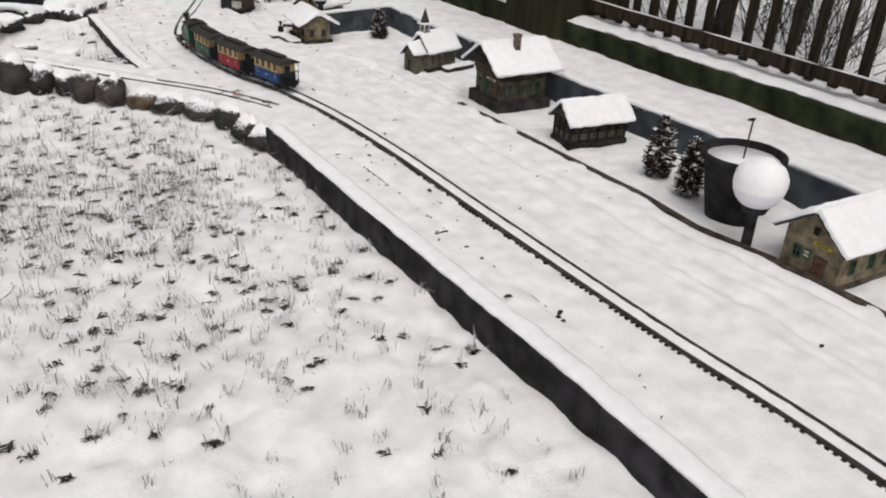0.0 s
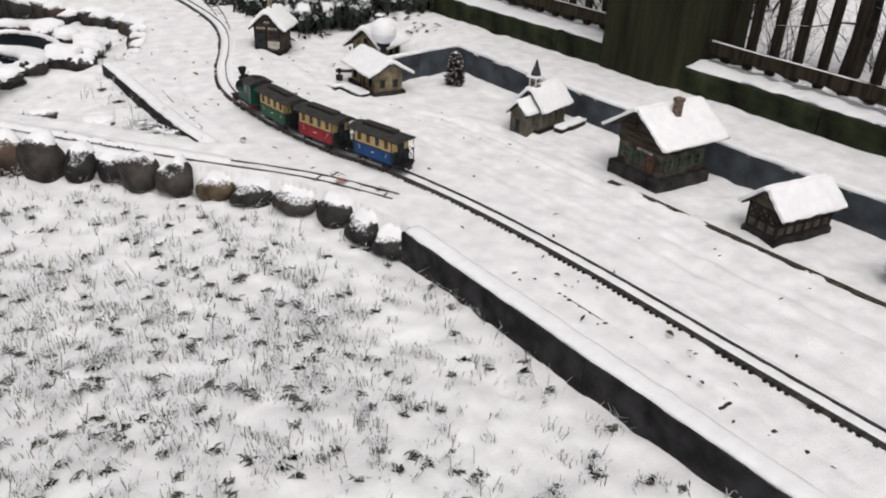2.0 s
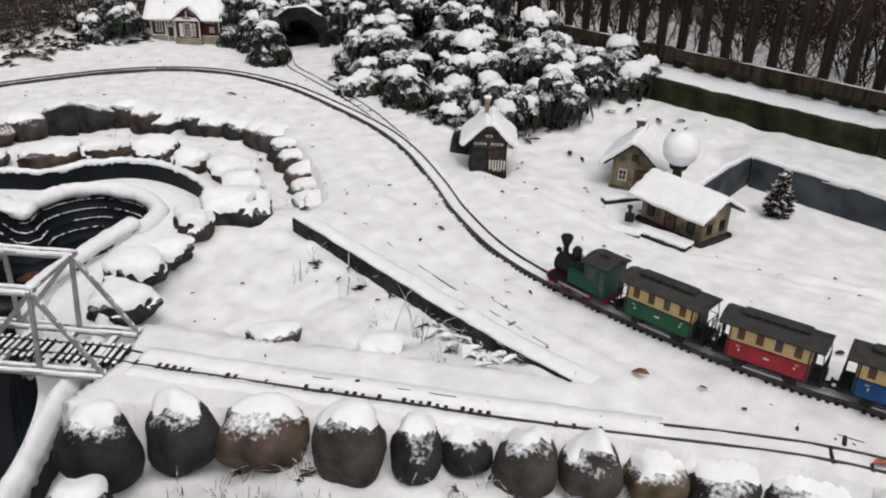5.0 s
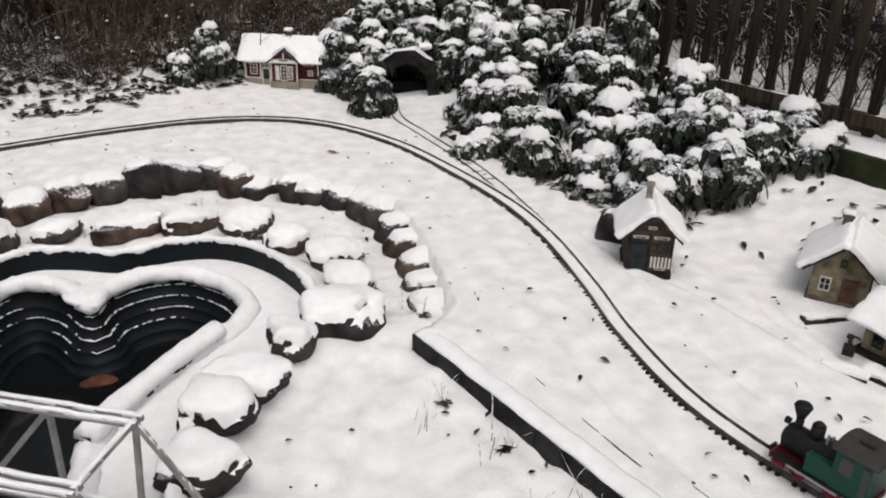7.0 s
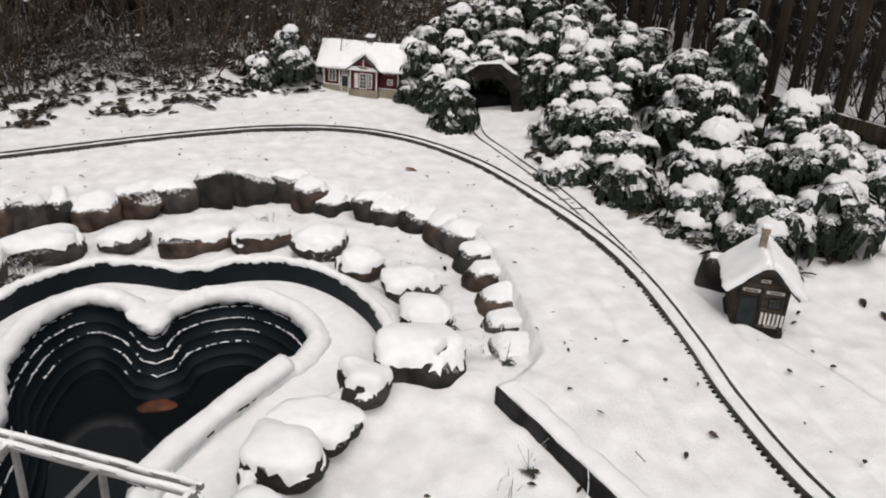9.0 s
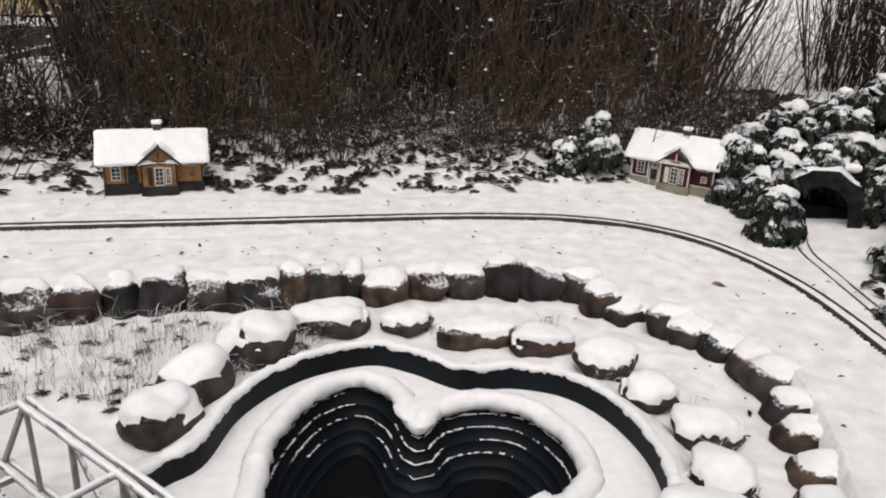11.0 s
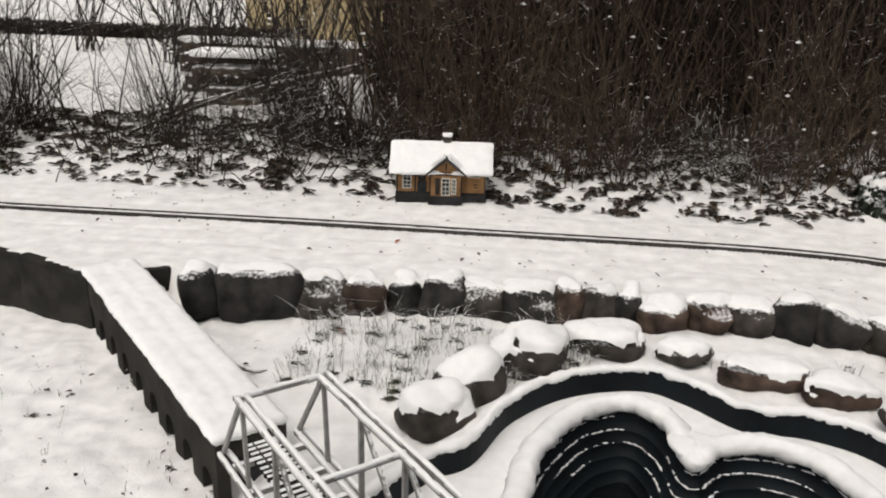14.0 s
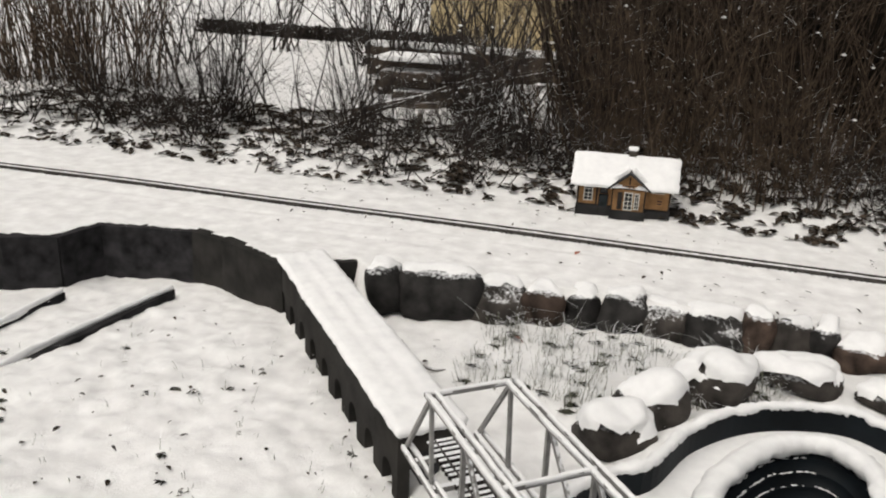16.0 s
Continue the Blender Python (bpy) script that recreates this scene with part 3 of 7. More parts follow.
# rounded boulders that hold up the siding towards the lawn: foot, width, height, stone
for i, (x, y, w, h, kind) in enumerate([
        (-0.19, 4.80, 0.15, 0.13, 1), (-0.100, 4.925, 0.160, 0.205, 1), (0.072, 4.905, 0.170, 0.172, 1), (0.220, 4.792, 0.220, 0.147, 2), (0.349, 4.618, 0.163, 0.180, 0), (0.465, 4.530, 0.115, 0.147, 1),
        (0.577, 4.483, 0.124, 0.113, 1), (0.633, 4.343, 0.136, 0.150, 0), (0.736, 4.242, 0.135, 0.143, 0), (0.878, 4.182, 0.156, 0.088, 3), (0.988, 4.063, 0.159, 0.087, 1), (1.088, 3.924, 0.174, 0.090, 0),
        (1.168, 3.779, 0.144, 0.105, 1), (1.219, 3.638, 0.149, 0.086, 1), (1.274, 3.512, 0.146, 0.079, 1)]):
    back = 0.055
    if i > 8:
        near = min(rock_pts, key=lambda q: (q.x - x) ** 2 + (q.y - y) ** 2)
        x, y = near.x - back * 0.62 - 0.012, near.y - back * 0.78 - 0.008
    boulder("boulder", x + back * 0.62, y + back * 0.78, -0.118 + h * 0.46, w * 1.02, 0.150, h * 1.10, -0.66 if i < 11 else -1.0, 40 + i,
            "rounded " + KIND[kind] + " boulder with snowy top under the siding", STONES[kind], "boulders under the siding", lift=0.020, edge=(0.62, 0.80, 0.70, 0.86)[i % 4], rough=0.12, square=0.86, lean=0.42, facets=4)
# squat stones, set close together, that hold up the main line round the pond: foot, width, height
ROW_BACK = [(-1.45, 7.10, 0.13, 0.19), (-1.264, 7.165, 0.270, 0.195), (-1.064, 7.257, 0.193, 0.139), (-0.902, 7.313, 0.146, 0.142), (-0.771, 7.369, 0.128, 0.123), (-0.626, 7.387, 0.151, 0.131), (-0.476, 7.41, 0.153, 0.115),
            (-0.307, 7.404, 0.190, 0.121), (-0.162, 7.412, 0.100, 0.144), (-0.055, 7.428, 0.126, 0.129), (0.047, 7.444, 0.091, 0.137), (0.168, 7.42, 0.154, 0.115), (0.331, 7.47, 0.165, 0.111), (0.476, 7.463, 0.142, 0.117)]
ROW_BEND = [(0.62, 7.47, 0.145, 0.138), (0.762, 7.452, 0.164, 0.135), (0.905, 7.429, 0.138, 0.117), (1.000, 7.336, 0.142, 0.110), (1.157, 7.385, 0.135, 0.068), (1.190, 7.172, 0.123, 0.099), (1.288, 7.105, 0.130, 0.085),
            (1.353, 6.988, 0.123, 0.088), (1.365, 6.86, 0.12, 0.095), (1.340, 6.72, 0.15, 0.110), (1.335, 6.56, 0.12, 0.100), (1.330, 6.42, 0.12, 0.090), (1.275, 6.26, 0.12, 0.090), (1.219, 6.11, 0.10, 0.075), (1.165, 5.985, 0.10, 0.070)]
rng = random.Random(11)
for i, (x, y, w, h) in enumerate(ROW_BACK + ROW_BEND):
    out = Vector((x - 0.1, y - 6.4)).normalized()
    if i < 14:
        out = Vector((out.x * 0.3, 1)).normalized()
    kind = (1, 1, 0, 2, 1, 1, 0, 1, 2, 0, 1, 2, 2, 0)[i % 14]
    if i > 16:
        near = min(row_pts, key=lambda q: (q.x - x) ** 2 + (q.y - y) ** 2)
        x, y = near.x - 0.085 * out.x, near.y - 0.085 * out.y
    boulder("boulder", x + 0.055 * out.x, y + 0.055 * out.y, -0.125 + h * 0.49, w * 1.20, 0.165, h * 1.20, math.atan2(-out.x, out.y) + rng.uniform(-0.12, 0.12), 140 + i,
            "squat " + KIND[kind] + " stone with snow on top beside the railway bed", STONES[kind], "stones round the pond bed", lift=0.020, edge=rng.uniform(0.62, 0.88) if i < 17 else 0.56, rough=0.12, square=0.62, lean=0.40, facets=6)
# loose boulders on the ground round the pond rim: foot, width, depth, height, turn, stone
NEAR_POND = [(0.738, 5.939, 0.235, 0.20, 0.155, -0.35, 1), (0.568, 5.888, 0.135, 0.13, 0.145, -0.5, 0), (0.413, 5.798, 0.205, 0.13, 0.125, -0.5, 1), (0.295, 5.703, 0.190, 0.17, 0.125, -0.45, 1), (0.19, 5.52, 0.20, 0.15, 0.11, -0.5, 1),
             (0.900, 6.180, 0.185, 0.14, 0.105, -0.4, 1), (0.975, 6.410, 0.190, 0.14, 0.100, -0.2, 0), (0.446, 5.134, 0.15, 0.10, 0.088, -0.5, 0), (0.64, 4.912, 0.11, 0.08, 0.080, -0.7, 1)]
FAR_POND = [(0.895, 6.627, 0.150, 0.13, 0.095, -0.5, 2), (0.83, 6.82, 0.172, 0.13, 0.095, -0.3, 0), (0.658, 6.985, 0.192, 0.12, 0.080, -0.1, 2), (0.440, 7.045, 0.264, 0.13, 0.092, -0.05, 2), (0.220, 7.190, 0.180, 0.12, 0.065, 0.05, 0),
            (-0.036, 7.165, 0.242, 0.13, 0.098, 0.0, 0), (-0.260, 6.945, 0.228, 0.17, 0.155, 0.35, 0), (-0.419, 6.710, 0.185, 0.16, 0.150, 0.75, 0), (-0.483, 6.520, 0.195, 0.17, 0.150, 0.3, 0)]
for i, (x, y, sx, sy, h, turn, kind) in enumerate(NEAR_POND + FAR_POND):
    d = Vector((x + 0.13, y - 4.4)).normalized() * sy * 0.42
    z = float(ground_z(np.array([x]), np.array([y]))[0])
    h = h * (0.86 if i < 7 else 1.0) + min(0.0, -0.105 - z) * 0.6
    boulder("boulder", x + d.x, y + d.y, z + h * 0.30 - (0.022 if i in (7, 8) else 0.0), sx * 1.10, sy * 1.15, h * 1.18, turn, 300 + 7 * i, KIND[kind] + " boulder under a thick snow cap beside the pond", STONES[kind], "boulders round the pond",
            lift=0.026, edge=(0.30, 0.52, 0.20)[i % 3] + (0.25 if i in (7, 8) else 0.0), rough=0.18, square=0.88 if i < 9 else 0.80, facets=9, patchy=0.30)


# ---------------------------------------------------------------- pond
HEART = [(-0.235, 6.31), (-0.215, 6.54), (-0.125, 6.75), (-0.05, 6.83), (0.03, 6.865), (0.11, 6.84), (0.17, 6.74), (0.205, 6.60), (0.275, 6.68), (0.40, 6.715), (0.53, 6.675), (0.61, 6.55), (0.63, 6.42), (0.605, 6.31), (0.53, 6.235),
         (0.42, 6.18), (0.28, 6.10), (0.12, 5.98), (0.01, 5.84), (-0.05, 5.60), (-0.10, 5.36), (-0.24, 5.12), (-0.42, 4.97), (-0.60, 5.10), (-0.66, 5.45), (-0.56, 5.90), (-0.32, 6.12)]
pond = thing("pond_basin", Matrix(), "heart-shaped dark plastic pond basin with snowy ledges", "pond", kind="structure")
rim_curve = smooth_line(RIM, 0.03, True)
bm = bmesh.new()
sweep(bm, rim_curve, [(0.012, -0.10 + 0.075), (-0.012, -0.10 + 0.075), (-0.012, -0.30), (0.012, -0.30)], True)
part("rim", bm, LINER, pond, smooth=False)
bm = bmesh.new()
sweep(bm, smooth_line(RIM, 0.011, True), [(0.030, -0.062), (0.024, -0.038), (0.017, -0.020), (0.008, -0.011), (-0.006, -0.010), (-0.014, -0.017), (-0.016, -0.025), (-0.012, -0.032), (0.012, -0.055)], True)
roughen(bm, 0.006, 20)
roughen(bm, 0.005, 60, 3)
roughen(bm, 0.004, 140, 4)
part("rim_snow", bm, SNOW, pond, "rolled snow on the rim", True)
heart_curve = smooth_line(HEART, 0.025, True)


def inset(curve, d):
    out = []
    n = len(curve)
    for i in range(n):
        t = curve[(i + 2) % n] - curve[i - 2]
        out.append(curve[i] + Vector((t.y, -t.x, 0)).normalized() * d)
    return out


def ring_between(bm, a, b, za, zb):
    """A closed band between two outlines of as many points."""
    va = [bm.verts.new((p.x, p.y, za)) for p in a]
    vb = [bm.verts.new((p.x, p.y, zb)) for p in b]
    for i in range(len(a)):
        j = (i + 1) % len(a)
        bm.faces.new((va[i], va[j], vb[j], vb[i]))
    return va, vb


# shelf: a flat sheet filled between rim and hole
def sheet_between(outer, inner, z):
    bm = bmesh.new()
    es = []
    for c in (outer, inner):
        vs = [bm.verts.new((p.x, p.y, z)) for p in c]
        es += [bm.edges.new((vs[i], vs[(i + 1) % len(vs)])) for i in range(len(vs))]
    bmesh.ops.triangle_fill(bm, use_beauty=True, use_dissolve=False, edges=es)
    bmesh.ops.recalc_face_normals(bm, faces=bm.faces)
    if sum(f.normal.z for f in bm.faces) < 0:
        bmesh.ops.reverse_faces(bm, faces=bm.faces)
    return bm


area = sum(a.x * b.y - b.x * a.y for a, b in zip(heart_curve, heart_curve[1:] + heart_curve[:1]))
way = 1 if area < 0 else -1
part("shelf", sheet_between(rim_curve, heart_curve, -0.098), SNOW, pond, "snow-covered planting shelf")
bm = bmesh.new()
sweep(bm, smooth_line(HEART, 0.011, True), [(0.050, -0.104), (0.038, -0.086), (0.022, -0.074), (0.002, -0.070), (-0.014, -0.076), (-0.025, -0.092), (-0.024, -0.112), (-0.012, -0.124), (0.02, -0.118)], True)
roughen(bm, 0.008, 14, 2)
roughen(bm, 0.007, 50, 5)
roughen(bm, 0.005, 130, 6)
bmesh.ops.delete(bm, geom=[v for v in bm.verts if v.co.y < 5.5], context="VERTS")
part("shelf_snow", bm, SNOW, pond, "rolled snow on the inner edge", True)
bm = bmesh.new()
bmesh.ops.create_uvsphere(bm, u_segments=40, v_segments=24, radius=1.0)
for v in bm.verts:
    v.co = Vector((0.208 + 0.062 * v.co.x * (1 + 0.45 * v.co.y), 6.655 + 0.085 * v.co.y, -0.094 + 0.024 * v.co.z))
roughen(bm, 0.006, 22, 5)
roughen(bm, 0.003, 80, 6)
part("cusp_snow", bm, SNOW, pond, "snow heaped in the notch of the heart", True)
bm = bmesh.new()
scroll = smooth_line([(0.475, 6.19), (0.39, 6.14), (0.27, 6.065), (0.14, 5.97), (0.03, 5.87)], 0.02)
sweep(bm, scroll, [(0.014, -0.062), (-0.014, -0.062), (-0.018, -0.16), (0.018, -0.16)])
part("scroll_wall", bm, LINER, pond)
snow_strip(scroll, 0.033, -0.066, "scroll_snow", pond, 0.028)
depth, level = 0.0, -0.102
for k in range(7):
    bm = bmesh.new()
    a, b, c = inset(heart_curve, way * depth), inset(heart_curve, way * (depth + 0.003)), inset(heart_curve, way * (depth + 0.014))
    ring_between(bm, a, b, level, level - 0.035)
    ring_between(bm, b, c, level - 0.035, level - 0.036)
    bmesh.ops.remove_doubles(bm, verts=bm.verts, dist=0.0002)
    part("terrace", bm, LINER, pond, smooth=True)
    if k < 5:
        bm = bmesh.new()
        mid = inset(heart_curve, way * (depth + 0.008))
        mid = [p + (q - p) * s for p, q in zip(mid, mid[1:] + mid[:1]) for s in (0, 0.33, 0.67)]
        sweep(bm, mid, [(0.003, -0.037), (0.002, -0.035), (0.0, -0.0343), (-0.002, -0.035), (-0.003, -0.037)], True)
        for v in bm.verts:
            v.co.z += level
        keepable = [f for f in bm.faces if noise.noise(f.calc_center_median() * 6 + Vector((k * 9, 0, 0))) + 0.25 * noise.noise(f.calc_center_median() * 40) > -0.30 + 0.14 * k]
        bmesh.ops.delete(bm, geom=[f for f in bm.faces if f not in set(keepable)], context="FACES")
        roughen(bm, 0.003, 30, k)
        roughen(bm, 0.0045, 120, k)
        bmesh.ops.delete(bm, geom=[v for v in bm.verts if v.co.y < 5.75], context="VERTS")
        if bm.faces:
            part("ledge_snow", bm, SNOW, pond, "thin broken line of snow")
        else:
            bm.free()
    depth += 0.014
    level -= 0.036
bm = bmesh.new()
bottom = inset(heart_curve, way * depth)
ring_between(bm, bottom, inset(heart_curve, way * (depth + 0.03)), level, -0.8)
part("deep_wall", bm, LINER, pond)
bm = bmesh.new()
es = [bm.verts.new((p.x, p.y, -0.33)) for p in heart_curve]
bm.faces.new(es)
bmesh.ops.recalc_face_normals(bm, faces=bm.faces)
for f in bm.faces:
    if f.normal.z < 0:
        f.normal_flip()
tagged(part("water", bm, WATER), "still black pond water", "water", kind="structure")


# ---------------------------------------------------------------- viaduct and yard wall
viaduct = thing("viaduct", Matrix(), "grey concrete model viaduct with arches under snow", "viaduct")
va, vb = Vector((-1.90, 7.285, 0)), Vector((-0.915, 6.325, 0))
vd = (vb - va)
vm = Matrix.Translation((va + vb) / 2) @ Matrix.Rotation(math.atan2(vd.y, vd.x), 4, "Z")
L = vd.length


def arcade(length, top, foot, n, radius):
    """The outline of a wall of arches, in x and z."""
    out = [(-length / 2, top), (-length / 2, foot)]
    step = length / n
    for i in range(n):
        c = -length / 2 + (i + 0.5) * step
        out += [(c - radius, foot)] + [(c - radius * math.cos(math.pi * k / 10), foot + (top - foot) * 0.42 + radius * math.sin(math.pi * k / 10)) for k in range(11)] + [(c + radius, foot)]
    return out + [(length / 2, foot), (length / 2, top)]


for s in (-1, 1):
    bm = bmesh.new()
    prism(bm, arcade(L, -0.005, -0.26, 9, 0.038), 0.035)
    bmesh.ops.triangulate(bm, faces=bm.faces)
    part("arcade", bm, CONCRETE, viaduct, place=vm @ Matrix.Translation((0, s * 0.078, 0)))
bm = bmesh.new()
box(bm, L, 0.12, 0.05, 0, 0, -0.035)
part("deck", bm, CONCRETE, viaduct, place=vm)
bm = bmesh.new()
box(bm, L - 0.01, 0.05, 0.24, 0, 0, -0.15)
part("core", bm, EDGE, viaduct, place=vm)
bm = bmesh.new()
box(bm, L + 0.02, 0.205, 0.026, 0, 0, 0.004, bevel=0.01)
bmesh.ops.subdivide_edges(bm, edges=[e for e in bm.edges if e.calc_length() > 0.5], cuts=60, use_grid_fill=True)
bmesh.ops.subdivide_edges(bm, edges=[e for e in bm.edges if 0.1 < e.calc_length() < 0.22 and abs(e.verts[0].co.x - e.verts[1].co.x) < 0.01], cuts=11)
for v in bm.verts:
    v.co.z += 0.004 * noise.noise(v.co * 8) - 0.005 * math.exp(-((abs(v.co.y) - 0.026) / 0.009) ** 2) + 0.004 * (1 - (v.co.y / 0.1) ** 2)
roughen(bm, 0.005, 20)
roughen(bm, 0.003, 60)
part("deck_snow", bm, SNOW, viaduct, "thick snow on the deck", True, vm)

yard_wall = thing("yard_wall", Matrix(), "dark concrete retaining wall under the railway bed", "wall", kind="structure")
for (x1, y1), (x2, y2) in zip(YARD_WALL[:-1], YARD_WALL[1:]):
    a, b = Vector((x1, y1, 0)), Vector((x2, y2, 0))
    d = b - a
    bm = bmesh.new()
    box(bm, d.length + 0.02, 0.06, 0.34)
    bmesh.ops.subdivide_edges(bm, edges=bm.edges, cuts=3, use_grid_fill=True)
    roughen(bm, 0.004, 8)
    m = (a + b) / 2
    # panels left of x = -2.4 take the dark edging to paint the recess's shadow
    part("panel", bm, CONCRETE if x1 > -2.4 else EDGE, yard_wall, place=Matrix.Translation((m.x, m.y, -0.175)) @ Matrix.Rotation(math.atan2(d.y, d.x), 4, "Z"))


# ---------------------------------------------------------------- girder bridge
ba, bb = Vector((0.105, 5.29, 0)), Vector((-0.87, 6.29, 0))
bd = (bb - ba)
bridge = thing("truss_bridge", Matrix.Translation((ba + bb) / 2) @ Matrix.Rotation(math.atan2(bd.y, bd.x), 4, "Z"), "pale metal model truss bridge dusted with snow", "bridge")
BL = bd.length
tops = [-BL / 2 + 0.15 + k * (BL - 0.30) / 6 for k in range(7)]
TZ, HW = 0.225, 0.098
for s in (-1, 1):
    for off in (-0.011, 0.011):
        bm = bmesh.new()
        beam(bm, (tops[0] - 0.01, s * HW + off, TZ), (tops[-1] + 0.01, s * HW + off, TZ), 0.009, 0.012)
        part("top_chord", bm, WHITEMETAL, bridge)
        bm = bmesh.new()
        beam(bm, (-BL / 2, s * HW + off, 0.0), (BL / 2, s * HW + off, 0.0), 0.009, 0.012)
        part("bottom_chord", bm, WHITEMETAL, bridge)
        line = [Vector((tops[0] + (tops[-1] - tops[0]) * k / 60, s * HW + off, TZ)) for k in range(61)]
        snow_strip(line, 0.005, 0.0055, "chord_snow", bridge, 0.005, s, 0.0022)
        snow_strip([Vector((-BL / 2 + BL * k / 60, s * HW + off, 0)) for k in range(61)], 0.005, 0.0055, "chord_snow", bridge, 0.005, s + 4, 0.0022)
    for k, x in enumerate(tops):
        for q in ([-BL / 2, x + 0.015, tops[1]] if k == 0 else [BL / 2, x - 0.015] if k == 6 else [x, tops[k + 1] if k % 2 == 0 else tops[k + 1]] if k < 3 else [x, tops[k - 1]] if k > 3 else [x]):
            bm = bmesh.new()
            beam(bm, (x, s * HW, TZ - 0.004), (q, s * HW, 0.004), 0.0085, 0.011)
            part("web_member", bm, WHITEMETAL, bridge)
for x in (tops[0], tops[2], tops[4], tops[6], tops[3]):
    bm = bmesh.new()
    beam(bm, (x, -HW, TZ), (x, HW, TZ), 0.010, 0.010)
    part("cross_bar", bm, WHITEMETAL, bridge)
    snow_strip([Vector((x, -HW + 2 * HW * k / 12, TZ)) for k in range(13)], 0.005, 0.0045, "bar_snow", bridge, 0.005, x, 0.002)
for k in range(12):
    x = -BL / 2 + (k + 0.5) * BL / 12
    bm = bmesh.new()
    beam(bm, (x, -HW, -0.008), (x, HW, -0.008), 0.014, 0.014)
    part("floor_beam", bm, WHITEMETAL, bridge)
bridge_line = [bb + (ba - bb) * (k / 30) for k in range(31)]
siding_line = bridge_line[:-1] + smooth_line(SIDING[1:], 0.02)
siding = track("siding_track", siding_line, "snowed-in model railway siding crossing the bridge", 0.0055)
FROSTED = dusted("snowy_sleeper", (0.028, 0.024, 0.022), 0.62, scale=120)
sleepers(siding, bridge_line, 0.003, chance=1.0, seed=5, mat=FROSTED, wide=0.092)
land = [p for p in siding_line[30:]]
sleepers(siding, land[:45], 0.0025, chance=0.9, seed=6, wide=0.060)
sleepers(siding, land[45:], -0.001, chance=0.7, seed=7, wide=0.060)
for a, b, k in ((0.060, -0.008, 1), (-0.028, -0.075, 2)):
    bm = bmesh.new()
    h = (a - b) / 2
    sweep(bm, land[:64] if k == 1 else land[:46], [(a, -0.012), (a - h * 0.25, 0.005), ((a + b) / 2, 0.007), (b + 0.003, 0.005), (b, -0.01)])
    for v in bm.verts:
        v.co.z += 0.003 * noise.noise(v.co * 20) + 0.002 * noise.noise(v.co * 60)
    roughen(bm, 0.003, 30, k)
    part("snow_infill", bm, SNOW, siding, "snow packed beside the rails", True)


# ---------------------------------------------------------------- model buildings
CREAM = material("cream_plaster", (0.135, 0.125, 0.10), 0.85, 0.25, 18.0, 0.6, 120.0, stain=0.6)
STONEWALL = material("model_stone_wall", (0.19, 0.155, 0.10), 0.9, 0.45, 34.0, 0.9, 140.0, dark=(0.10, 0.085, 0.06), stain=0.6)
GREYSTONE = material("grey_stucco", (0.100, 0.088, 0.070), 0.9, 0.35, 22.0, 0.7, 120.0, stain=0.6)
BROWNWOOD = material("brown_boarding", (0.062, 0.047, 0.036), 0.85, 0.3, 10.0, 0.6, 90.0, stretch=(1, 1, 8), stain=0.4)
DARKWOOD = material("dark_timber", (0.026, 0.022, 0.020), 0.85, 0.35, 18.0, 0.5, 90.0)
ROOFDARK = material("dark_roof", (0.04, 0.04, 0.042), 0.8, 0.3, 30.0, 0.5, 120.0)
FALU = material("red_boarding", (0.075, 0.018, 0.019), 0.8, 0.2, 20.0, 0.4, 120.0, stain=0.25)
OCHRE = material("ochre_boarding", (0.27, 0.150, 0.068), 0.8, 0.22, 20.0, 0.4, 120.0, stain=0.3)
WHITEPAINT = material("white_paint", (0.62, 0.60, 0.55), 0.7, 0.1, 30.0, 0.3, 120.0, stain=0.25)
PALEBASE = material("pale_plinth", (0.27, 0.245, 0.19), 0.85, 0.15, 14.0, 0.4, 90.0, stain=0.3)
GREYBASE = material("dark_grey_plinth", (0.030, 0.029, 0.029), 0.85, 0.2, 14.0, 0.4, 90.0)
DOORDARK = material("dark_door", (0.022, 0.028, 0.03), 0.6, 0.3, 30.0, 0.3, 90.0)
DOORBROWN = material("brown_door", (0.12, 0.06, 0.04), 0.7, 0.3, 30.0, 0.3, 90.0)
GREENSHUT = material("green_shutter", (0.05, 0.085, 0.055), 0.75, 0.25, 30.0, 0.3, 90.0)
GLASS = material("dark_window_glass", (0.012, 0.014, 0.016), 0.12, 0.2, 8.0, 0.02, 20.0, spec=0.6)
BRICKCHIM = material("chimney_brick", (0.12, 0.09, 0.072), 0.9, 0.35, 60.0, 0.6, 160.0)
YELLOWSIGN = material("yellow_sign", (0.55, 0.40, 0.05), 0.6, 0.12, 30.0, 0.2, 90.0)
PALESIGN = material("pale_sign", (0.50, 0.47, 0.42), 0.7, 0.12, 30.0, 0.2, 90.0)
INK = material("sign_ink", (0.05, 0.03, 0.03), 0.8, 0.1, 30.0, 0.1, 90.0)
RUBBLE = material("dark_step", (0.030, 0.028, 0.027), 0.9, 0.3, 20.0, 0.6, 90.0)


def facade(side, length, depth):
    """The pose of a wall's outer face: x along it, z up, -y outward."""
    if side == "front":
        return Matrix.Translation((0, -depth / 2, 0))
    if side == "back":
        return Matrix.Translation((0, depth / 2, 0)) @ Matrix.Rotation(math.pi, 4, "Z")
    if side == "left":
        return Matrix.Translation((-length / 2, 0, 0)) @ Matrix.Rotation(-math.pi / 2, 4, "Z")
    return Matrix.Translation((length / 2, 0, 0)) @ Matrix.Rotation(math.pi / 2, 4, "Z")


